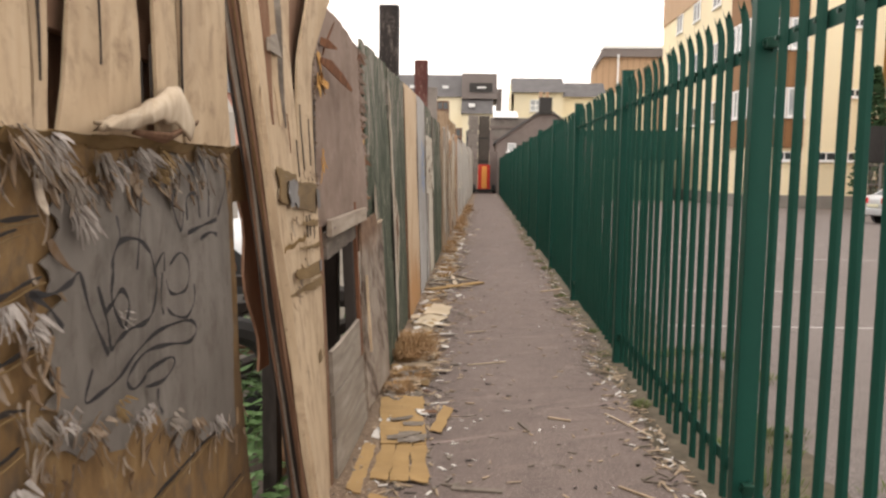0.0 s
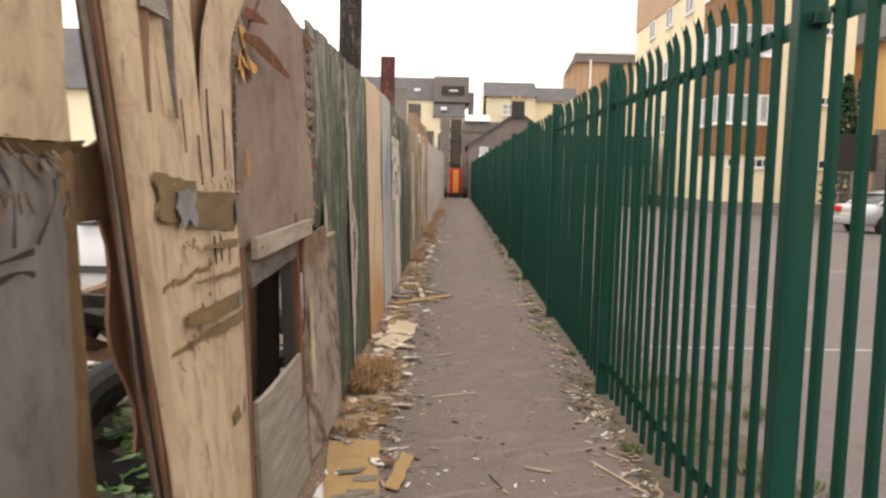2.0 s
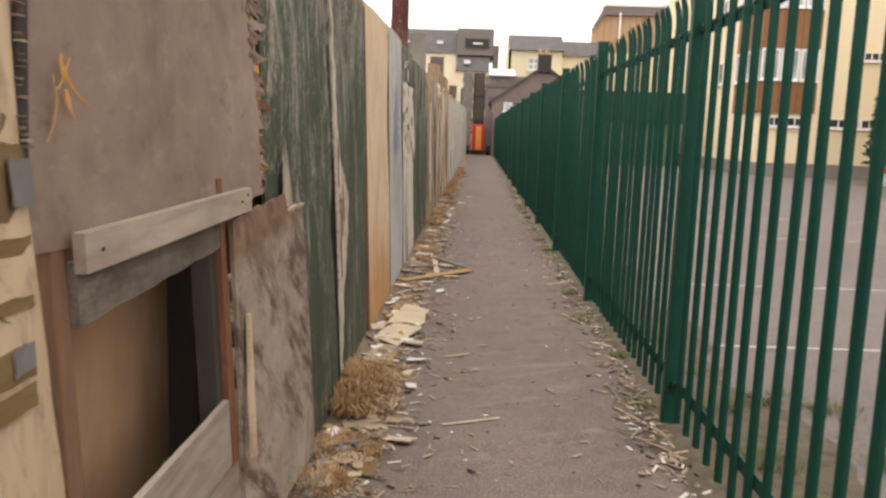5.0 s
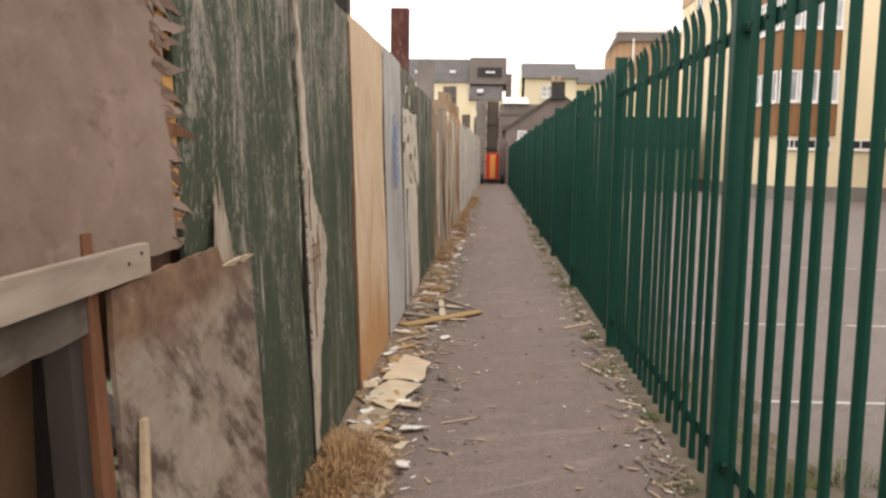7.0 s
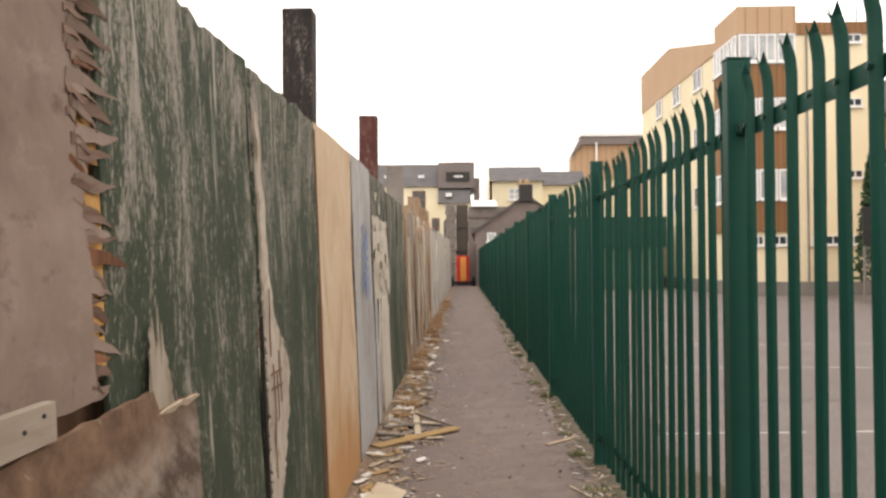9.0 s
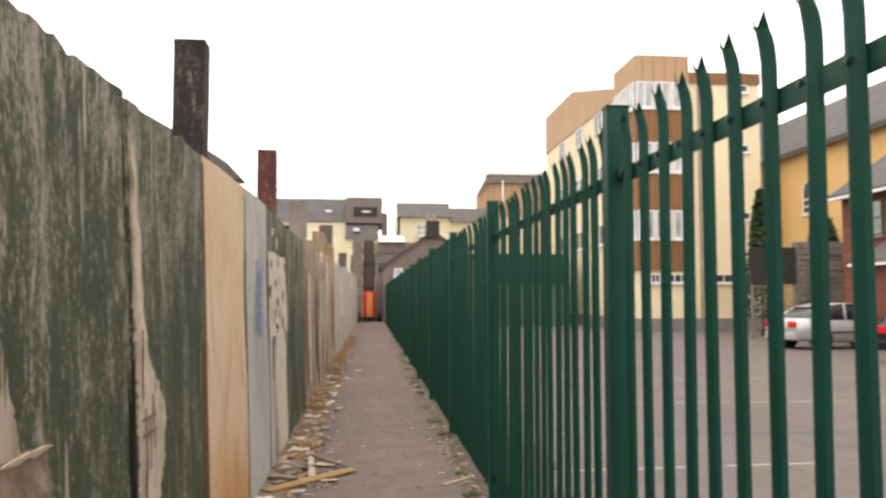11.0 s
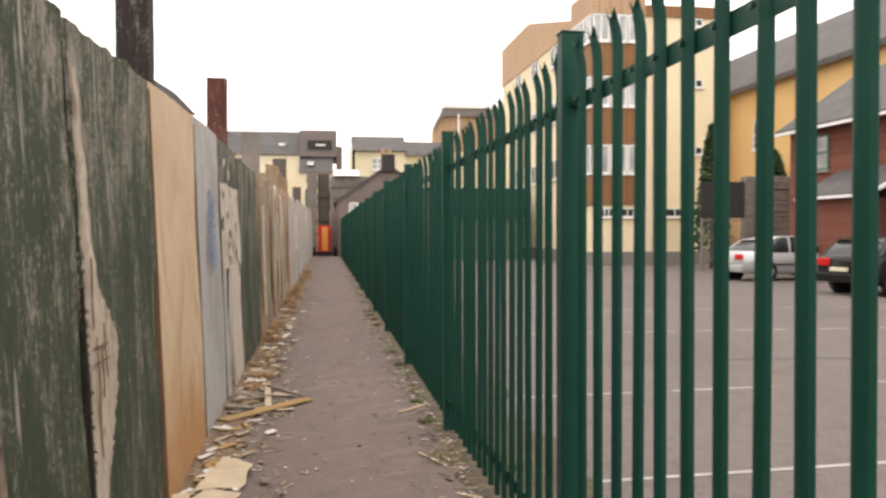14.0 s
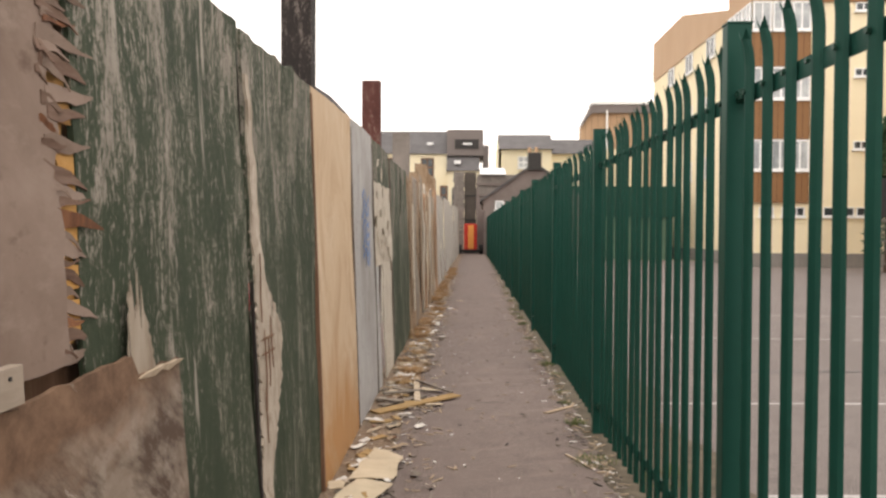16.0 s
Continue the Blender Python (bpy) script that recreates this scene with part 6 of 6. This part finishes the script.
# ---- on the ground ----
def leaf_sheet(bm, corners, z=0.006, thick=0.004, wrinkle=0.012, n=8, seed=0.0):
    """A crumpled flat piece with ragged edges, corners in order."""
    a_, b_, c_, d_ = (Vector((*q, 0)) for q in corners)
    top, low = [], []
    for j in range(n + 1):
        for i in range(n + 1):
            u, v = i / n, j / n
            p = (a_ * (1 - u) + b_ * u) * (1 - v) + (d_ * (1 - u) + c_ * u) * v
            rim = 1.0 if i in (0, n) or j in (0, n) else 0.0
            p += Vector((noise.noise((p.x * 30, p.y * 30, seed)), noise.noise((p.x * 30, p.y * 30, seed + 9)), 0)) * 0.018 * rim
            h = z + wrinkle * (0.6 + noise.noise((p.x * 6, p.y * 6, seed + 4)))
            top.append(bm.verts.new((p.x, p.y, h + thick)))
            low.append(bm.verts.new((p.x, p.y, h)))
    w = n + 1
    for j in range(n):
        for i in range(n):
            q = (j * w + i, j * w + i + 1, (j + 1) * w + i + 1, (j + 1) * w + i)
            bm.faces.new([top[k_] for k_ in q])
            bm.faces.new([low[k_] for k_ in reversed(q)])
    for i in range(n):
        for q in ((i, i + 1), (n * w + i + 1, n * w + i), ((i + 1) * w, i * w), (i * w + n, (i + 1) * w + n)):
            bm.faces.new((top[q[0]], low[q[0]], low[q[1]], top[q[1]]))
    return bm


def litter(name, label, category, corners, material, z=0.004, wrinkle=0.012, n=8, group=""):
    cx, cy = sum(q[0] for q in corners) / 4, sum(q[1] for q in corners) / 4
    t = thing(name, (cx, cy, 0), label, category, group)
    wpart("piece", leaf_sheet(bmesh.new(), corners, z, 0.004, wrinkle, n, rnd.uniform(0, 50)), material, t)
    return t


card = thing("cardboard", (-0.2, 3.5, 0), "flattened brown cardboard with its face torn grey", "cardboard")
for i in range(3):
    f0, f1 = i / 3 + 0.012, (i + 1) / 3 - 0.006
    mix2 = lambda p, q, f: (p[0] + (q[0] - p[0]) * f, p[1] + (q[1] - p[1]) * f)
    bl, br_, tl, tr = (-0.245, 2.86), (0.02, 2.85), (-0.245, 3.30), (-0.025, 3.32)
    wpart("flap", leaf_sheet(bmesh.new(), (mix2(bl, br_, f0), mix2(bl, br_, f1), mix2(tl, tr, f1), mix2(tl, tr, f0)), 0.008, 0.004, 0.012, 6, i), "card", card)
wpart("sheet", leaf_sheet(bmesh.new(), ((-0.245, 3.30), (-0.025, 3.32), (-0.105, 4.17), (-0.35, 4.07)), 0.010, 0.004, 0.016, 12, 5), "card", card)
for i in range(7):
    x, y = rnd.uniform(-0.26, -0.12), rnd.uniform(3.25, 3.65)
    wpart("torn_face", leaf_sheet(bmesh.new(), ((x, y), (x + 0.10, y + 0.02), (x + 0.11, y + 0.09), (x - 0.01, y + 0.06)), 0.022, 0.002, 0.014, 6, 7 + i), "grey_flake", card, "grey torn paper face")
for cs, mat_, label in ((((-0.02, 3.55), (0.04, 3.52), (0.09, 3.95), (0.03, 4.0)), "card", "ochre strip of cardboard on the path"), (((-0.33, 2.75), (-0.26, 2.7), (-0.27, 3.3), (-0.33, 3.35)), "card", "ochre strip of cardboard at the boards"),
                        (((-0.20, 2.55), (-0.06, 2.5), (-0.05, 2.66), (-0.22, 2.72)), "card", "small ochre scrap of cardboard"), (((-0.16, 4.42), (-0.08, 4.40), (-0.10, 4.72), (-0.17, 4.75)), "ochre_strip", "ochre strip of torn veneer"),
                        (((-0.20, 4.78), (-0.12, 4.72), (-0.14, 5.0), (-0.19, 5.02)), "ochre_strip", "ochre strip of torn veneer"), (((-0.36, 5.95), (-0.24, 5.86), (-0.18, 6.25), (-0.31, 6.35)), "chip", "grey piece of plywood on the ground"),
                        (((-0.31, 3.42), (-0.22, 3.40), (-0.25, 3.78), (-0.31, 3.8)), "white_scrap", "white torn paper by the cardboard")):
    litter("scrap", label, "scrap", cs, mat_)
pale = thing("paper_sheet", (-0.2, 6.8, 0), "pale buff torn sheet lying against the boards", "sheet")
wpart("sheet", leaf_sheet(bmesh.new(), ((-0.36, 6.40), (-0.18, 6.24), (-0.05, 6.72), (-0.24, 6.82)), 0.012, 0.005, 0.02, 10, 3), "paper", pale)
wpart("sheet", leaf_sheet(bmesh.new(), ((-0.30, 6.78), (-0.06, 6.80), (-0.04, 7.20), (-0.24, 7.42)), 0.020, 0.005, 0.02, 10, 6), "paper", pale)


def stick(label, p, q, width, thick, material, z=0.012, group="fallen sticks"):
    p, q = Vector((*p, 0)), Vector((*q, 0))
    m = (p + q) / 2
    t = thing("stick", (m.x, m.y, 0), label, "stick", group)
    d = (q - p)
    r = Matrix.Translation((m.x, m.y, z)) @ Matrix.Rotation(math.atan2(d.y, d.x), 4, "Z")
    l = d.length / 2
    bm = bmesh.new()
    box(bm, -l, -width / 2, 0, l, width / 2, thick, min(width, thick) * 0.2, m=r)
    wpart("piece", bm, material, t)
    return t


for p, q, w, mat_ in (((-0.36, 8.38), (0.24, 9.05), 0.11, "card"), ((-0.34, 8.62), (-0.02, 9.0), 0.06, "grey_flake"), ((-0.06, 8.75), (-0.14, 9.75), 0.05, "raw_strip"), ((-0.12, 9.55), (0.20, 9.05), 0.03, "grey_flake"), ((-0.36, 9.0), (-0.05, 9.15), 0.05, "grey_flake"),
                      ((-0.30, 9.3), (-0.08, 9.1), 0.05, "grey_wood"), ((-0.38, 8.8), (-0.18, 8.7), 0.06, "grey_wood")):
    stick("splintered plank in the debris by the boards", p, q, w, 0.014, mat_, rnd.uniform(0.01, 0.04))
for p, q, w in (((0.93, 8.5), (1.15, 8.74), 0.045), ((0.95, 3.95), (1.14, 3.56), 0.012), ((0.12, 2.82), (0.34, 2.80), 0.03), ((1.0, 5.35), (1.18, 5.0), 0.014), ((0.98, 5.2), (1.15, 5.1), 0.012), ((1.02, 4.9), (1.17, 4.85), 0.012), ((1.06, 6.6), (1.18, 6.5), 0.02),
                ((0.45, 3.75), (0.50, 3.6), 0.01), ((0.62, 3.85), (0.74, 3.8), 0.02), ((0.15, 5.0), (0.42, 5.12), 0.012), ((0.85, 2.9), (1.05, 2.7), 0.016), ((0.1, 6.1), (0.28, 6.2), 0.01), ((0.95, 7.4), (1.08, 7.1), 0.016)):
    stick("thin bleached stick on the path", p, q, w, 0.008, rnd.choice(("raw_strip", "chip", "grey_flake")), 0.003)

# loose chips and scraps: splinters strewn along the boards, grit along the fence
for name, label, mat_, count, seed, size in (("wood_chips", "small weathered wood chips strewn along the boards", "chip", 3600, 71, (0.008, 0.05)), ("pale_chips", "pale splinters and scraps on the path", "grey_flake", 2400, 72, (0.006, 0.05)),
                                             ("white_scraps", "tiny white paper and plaster scraps", "white_scrap", 1300, 73, (0.006, 0.035)), ("dark_grit", "dark bits of soil and bark", "dark_wood", 900, 74, (0.006, 0.03))):
    r = random.Random(seed)
    bm = bmesh.new()
    for _ in range(count):
        y = 1.5 + 26 * r.random() ** 1.4
        side = r.random()
        wall = face(y, 0)
        if side < 0.66:
            x = wall + 0.02 + abs(r.gauss(0, 0.20))
        elif side < 0.91:
            x = 1.20 - abs(r.gauss(0, 0.10))
        else:
            x = r.uniform(wall + 0.1, 1.15)
        l, w = r.uniform(*size) * (1.0 if side < 0.91 else 0.6), r.uniform(0.003, 0.012)
        m = Matrix.Translation((x, y, 0.003 + r.uniform(0, 0.006))) @ Matrix.Rotation(r.uniform(0, 3.14), 4, "Z") @ Matrix.Rotation(r.uniform(-0.2, 0.2), 4, "Y")
        q = [m @ Vector(p) for p in ((-l, -w * 0.4, 0), (l * r.uniform(0.5, 1), -w, 0), (l, w * 0.3, 0), (-l * 0.7, w, 0))]
        lo, hi = [bm.verts.new(p) for p in q], [bm.verts.new(p + Vector((0, 0, 0.003))) for p in q]
        bm.faces.new(hi)
        for i in range(4):
            bm.faces.new((lo[i], lo[(i + 1) % 4], hi[(i + 1) % 4], hi[i]))
    tagged(part(name, bm, mat_), label, "debris", kind="stuff")

for name, label, mat_, seed, y0, y1, inner_, outer in (("soil_strip", "dusty brown soil drifted along the boards", "litter_soil", 5, -1.0, 46.0, -0.5, -0.12), ("verge_soil", "grit and moss drifted along the fence", "verge_soil", 6, -1.0, 46.0, 1.14, 1.36), ("yard_dirt", "dark dirt and moss on the yard along the fence", "verge_soil", 7, -1.0, 14.0, 1.362, 1.85)):
    bm = bmesh.new()
    row = []
    for y in np.arange(y0, y1, 0.12):
        e = 0.10 * noise.noise((y * 0.9, seed, 0)) + 0.06 * noise.noise((y * 4, seed, 0))
        if seed == 7:
            row.append((bm.verts.new((inner_, y, 0.009)), bm.verts.new((inner_ + 0.2, y, 0.006)), bm.verts.new((outer + 2.2 * e, y, -0.0025))))
        elif seed == 5:
            row.append((bm.verts.new((inner_, y, 0.012)), bm.verts.new((outer - 0.12, y, 0.012)), bm.verts.new((outer + e, y, 0.0015))))
        else:
            row.append((bm.verts.new((inner_ + e, y, 0.0015)), bm.verts.new((inner_ + 0.14, y, 0.010)), bm.verts.new((outer, y, 0.010))))
    for p, q in zip(row, row[1:]):
        bm.faces.new((p[0], p[1], q[1], q[0]))
        bm.faces.new((p[1], p[2], q[2], q[1]))
    tagged(part(name, bm, mat_), label, "soil", kind="structure")


def tuft(label, at, radius, height, count, material, seed, name="grass_tuft", droop=0.5):
    r = random.Random(seed)
    t = thing(name, at, label, "grass", "tufts along the path")
    bm = bmesh.new()
    for _ in range(count):
        ang, rad = r.uniform(0, 6.28), radius * math.sqrt(r.random())
        p = Vector((rad * math.cos(ang), rad * math.sin(ang), 0))
        lean = Vector((math.cos(ang + r.uniform(-0.8, 0.8)), math.sin(ang + r.uniform(-0.8, 0.8)), 0)) * r.uniform(0.2, 1.2) * height
        h = height * r.uniform(0.4, 1)
        w = r.uniform(0.0015, 0.0035)
        s = Vector((-lean.y, lean.x, 0)).normalized() * w
        mid, tip = p + lean * 0.45 + Vector((0, 0, h * 0.8)), p + lean + Vector((0, 0, h * (1 - droop * r.random())))
        v = [bm.verts.new(q) for q in (p - s, p + s, mid + s * 0.8, mid - s * 0.8, tip)]
        bm.faces.new((v[0], v[1], v[2], v[3]))
        bm.faces.new((v[3], v[2], v[4]))
    ob = part("grass", bm, material, t)
    ob["kind"] = "stuff"
    return t


tuft("dry straw coloured grass tuft at the boards", (-0.27, 5.38, 0), 0.15, 0.17, 620, "dry_grass", 1)
tuft("dry straw coloured grass tuft at the boards", (-0.30, 5.62, 0), 0.09, 0.14, 240, "dry_grass", 5)
tuft("dry straw coloured grass tuft at the boards", (-0.22, 5.18, 0), 0.16, 0.10, 320, "dry_grass", 6)
tuft("dry straw coloured grass tuft at the boards", (-0.30, 5.10, 0), 0.10, 0.16, 400, "dry_grass", 2)
tuft("flattened dry grass at the boards", (-0.24, 4.65, 0), 0.15, 0.06, 420, "dry_grass", 3)
tuft("flattened dry grass at the boards", (-0.27, 4.3, 0), 0.10, 0.07, 260, "dry_grass", 4)
for i in range(34):
    y = 9.6 + i * 0.62 + rnd.uniform(-0.2, 0.2)
    tuft("dry grass growing along the boards", (face(y, 0) + rnd.uniform(0.08, 0.22), y, 0), rnd.uniform(0.08, 0.16), rnd.uniform(0.05, 0.13), 170, "dry_grass", 20 + i)
for i in range(24):
    y = 4.2 + i * 0.75 + rnd.uniform(-0.3, 0.3)
    tuft("low green weeds at the foot of the fence", (1.17 + rnd.uniform(-0.08, 0.10), y, 0), rnd.uniform(0.05, 0.13), rnd.uniform(0.015, 0.045), 130, "verge_green", 60 + i)
for i in range(22):
    tuft("green weeds in the yard behind the fence", (rnd.uniform(1.42, 2.2), rnd.uniform(2.4, 7.0), 0), rnd.uniform(0.08, 0.16), rnd.uniform(0.03, 0.08), 110, "verge_green", 100 + i)


def weed(label, at, height, count, seed):
    """A broad leaved weed: stems with many pointed leaves."""
    r = random.Random(seed)
    t = thing("weed", at, label, "weed", "weeds in the open lot")
    bm, st = bmesh.new(), bmesh.new()
    for _ in range(count):
        ang, rad, h = r.uniform(0, 6.28), r.uniform(0.02, 0.28), height * r.uniform(0.1, 1)
        c = Vector((rad * math.cos(ang), rad * math.sin(ang), h))
        d = Vector((math.cos(ang), math.sin(ang), r.uniform(-0.5, 0.5))).normalized()
        s = d.cross(Vector((0, 0, 1))).normalized()
        l, w = r.uniform(0.05, 0.13), r.uniform(0.015, 0.04)
        v = [bm.verts.new(q) for q in (c, c + d * l * 0.4 + s * w, c + d * l, c + d * l * 0.4 - s * w, c + d * l * 0.45 + Vector((0, 0, -0.01)))]
        for i in range(4):
            bm.faces.new((v[i], v[(i + 1) % 4], v[4]))
    ob = part("foliage", bm, "leaf", t)
    ob["kind"] = "stuff"
    for i in range(5):
        ang = r.uniform(0, 6.28)
        part("stem", tube([(0, 0, 0), (0.08 * math.cos(ang), 0.08 * math.sin(ang), height * 0.6), (0.15 * math.cos(ang), 0.15 * math.sin(ang), height)], [0.006, 0.004, 0.002], 5), "leaf", t)
    return t


for i, (x, y, h) in enumerate(((-0.85, 2.9, 0.45), (-0.75, 2.4, 0.30), (-1.1, 3.6, 0.55), (-1.0, 4.4, 0.6), (-1.5, 4.9, 0.6), (-0.72, 3.3, 0.55), (-0.8, 3.8, 0.7), (-0.72, 4.3, 0.8), (-1.6, 3.9, 0.4), (-1.3, 2.9, 0.35), (-1.9, 5.6, 0.5), (-0.95, 1.9, 0.3), (-1.3, 5.6, 0.7), (-0.8, 5.0, 0.8))):
    weed("leafy green weed growing behind the boards", (x, y, 0), h * 0.55, 110, 200 + i)
for i in range(40):
    x, y = rnd.uniform(-2.4, -0.65), rnd.uniform(1.8, 6.2)
    litter("scrap", "pale scrap of rubbish among the weeds", "scrap", ((x, y), (x + 0.12, y + 0.03), (x + 0.10, y + 0.14), (x - 0.03, y + 0.10)), rnd.choice(("white_scrap", "grey_flake", "card")), 0.0, 0.03, 5, "rubbish in the lot")

# things against the back of the boards that close the gaps
heap = thing("timber_heap", (-1.3, 4.0, 0), "dark charred timber heap in the open lot", "timber")
rh = random.Random(44)
for i in range(26):
    m = Matrix.Translation((rh.uniform(-1.9, -0.85), rh.uniform(3.6, 4.7), 0.06 + 0.028 * i)) @ Matrix.Rotation(rh.uniform(0, 3.1), 4, "Z") @ Matrix.Rotation(rh.uniform(-0.35, 0.35), 4, "Y")
    wpart("timber", boxed(-rh.uniform(0.25, 0.5), -0.05, -0.03, rh.uniform(0.25, 0.5), 0.05, 0.03, 0.006, m=m), "dark_wood" if i % 4 else "brown_wood", heap)
old_tyre = thing("old_tyre", (-1.05, 3.45, 0), "worn black tyre leaning on the timber heap", "tyre")
bm = bmesh.new()
rings = []
for i in range(28):
    q = 2 * math.pi * i / 28
    rings.append([bm.verts.new(Matrix.Translation((-1.05, 3.45, 0.31)) @ Matrix.Rotation(radians(25), 4, "Z") @ Vector(((0.235 + 0.07 * math.cos(s)) * math.cos(q), 0.085 * math.sin(s), (0.235 + 0.07 * math.cos(s)) * math.sin(q)))) for s in np.linspace(0, 2 * math.pi, 10, endpoint=False)])
for i in range(28):
    p, q = rings[i], rings[(i + 1) % 28]
    for s in range(10):
        bm.faces.new((p[s], p[(s + 1) % 10], q[(s + 1) % 10], q[s]))
bmesh.ops.recalc_face_normals(bm, faces=bm.faces)
wpart("tread", bm, "tyre", old_tyre)

# yard markings and seams
mark = random.Random(2)
for x0, x1, y0, slope in ((1.9, 9.5, 6.72, 0.05), (1.9, 10.5, 9.05, 0.05), (3.0, 11.5, 13.4, -0.03), (4.0, 12.0, 16.6, 0.0)):
    bm = bmesh.new()
    x = x0
    while x < x1:
        l = mark.uniform(0.5, 1.4)
        ya, yb = y0 + slope * (x - x0), y0 + slope * (x + l - x0)
        vs = [bm.verts.new(p) for p in ((x, ya - 0.024, yard_z(ya) + 0.004), (x + l, yb - 0.024, yard_z(yb) + 0.004), (x + l, yb + 0.024, yard_z(yb) + 0.004), (x, ya + 0.024, yard_z(ya) + 0.004))]
        bm.faces.new(vs)
        x += l + mark.choice((0, 0.1, 0.3, 0.9))
    tagged(part("line_marking", bm, "line"), "worn white line on the yard", "marking", kind="structure")
for y0 in (10.7, 15.2, 24.5, 33.0):
    bm = bmesh.new()
    pts = [(x, y0 + 0.25 * noise.noise((x * 0.4, y0, 0))) for x in np.arange(2.0, 20, 0.4)]
    row = [(bm.verts.new((x, y - 0.04, yard_z(y) + 0.003)), bm.verts.new((x, y + 0.04 + 0.03 * noise.noise((x * 3, 1, 0)), yard_z(y) + 0.003))) for x, y in pts]
    for p, q in zip(row, row[1:]):
        bm.faces.new((p[0], q[0], q[1], p[1]))
    tagged(part("tar_seam", bm, "tar"), "dark tar seam across the yard", "seam", kind="structure")

rl = random.Random(91)
for i in range(170):
    y = 4.3 + 16 * rl.random() ** 1.3
    x = face(y, 0) + 0.05 + abs(rl.gauss(0, 0.17))
    a_ = rl.uniform(0, 3.14)
    l, w = rl.uniform(0.025, 0.10), rl.uniform(0.010, 0.045)
    ux, uy = math.cos(a_), math.sin(a_)
    cs = tuple((x + ux * p * l - uy * q * w, y + uy * p * l + ux * q * w) for p, q in ((-1, -1), (1, -0.7), (0.9, 1), (-0.8, 0.8)))
    litter("scrap", "torn scrap of wood and card by the boards", "scrap", cs, rl.choice(("raw_strip", "paper", "card", "grey_flake", "white_scrap", "chip", "chip")), 0.008, 0.02, 4, "scraps along the boards")
for i in range(16):
    x, y, a_ = rl.uniform(0.98, 1.17), rl.uniform(4.85, 5.7), rl.uniform(-0.9, 0.9)
    l = rl.uniform(0.04, 0.12)
    stick("dry straw stalk at the foot of the fence", (x - l * math.sin(a_), y - l * math.cos(a_)), (x + l * math.sin(a_), y + l * math.cos(a_)), rl.uniform(0.005, 0.012), 0.005, rl.choice(("chip", "grey_flake", "grey_flake")), rl.uniform(0.004, 0.02), "stalks by the fence")

# larger torn scraps of veneer along the boards
rs = random.Random(91)
scrap_meshes = []
for i in range(8):
    bm = bmesh.new()
    l, w = rs.uniform(0.06, 0.16), rs.uniform(0.02, 0.06)
    pts = [(t * l - l / 2, rs.uniform(-0.012, 0.012), 0.004 + 0.02 * abs(noise.noise((t * 2, i, 0)))) for t in (0, 0.2, 0.4, 0.6, 0.8, 1)]
    rows_ = []
    for p in pts:
        hw = w / 2 * rs.uniform(0.55, 1.1)
        rows_.append([bm.verts.new((p[0], p[1] + s * hw, p[2] + dz)) for s, dz in ((-1, 0), (1, 0.006), (1, 0.002), (-1, -0.004))])
    for p, q in zip(rows_, rows_[1:]):
        for j in range(4):
            bm.faces.new((p[j], p[(j + 1) % 4], q[(j + 1) % 4], q[j]))
    bm.faces.new(rows_[0][::-1])
    bm.faces.new(rows_[-1])
    bmesh.ops.recalc_face_normals(bm, faces=bm.faces)
    me = bpy.data.meshes.new("scrap")
    bm.to_mesh(me)
    bm.free()
    me.materials.append(M[("bare_wood", "grey_flake", "chip", "white_scrap", "card", "chip", "raw_strip", "brown_wood")[i]])
    scrap_meshes.append(me)
for i in range(210):
    y = rs.choice((rs.uniform(7.6, 17.0), rs.uniform(8.0, 13.0), rs.uniform(3.6, 8.0)))
    j = rs.randrange(8)
    ob = new("veneer_scrap", scrap_meshes[j])
    ob.matrix_world = pose(face(y, 0) + 0.04 + abs(rs.gauss(0, 0.16)), y, 0.014, rs.uniform(-8, 8), rs.uniform(-8, 8), rs.uniform(0, 180))
    tagged(ob, ("pale torn scrap of wood beside the boards", "grey torn scrap of veneer beside the boards", "brown torn scrap of wood beside the boards", "white torn scrap lying beside the boards",
                "ochre torn scrap of cardboard beside the boards", "brown torn scrap of wood beside the boards", "pale torn scrap of wood beside the boards", "dark brown scrap of wood beside the boards")[j], "scrap", "scraps along the boards")
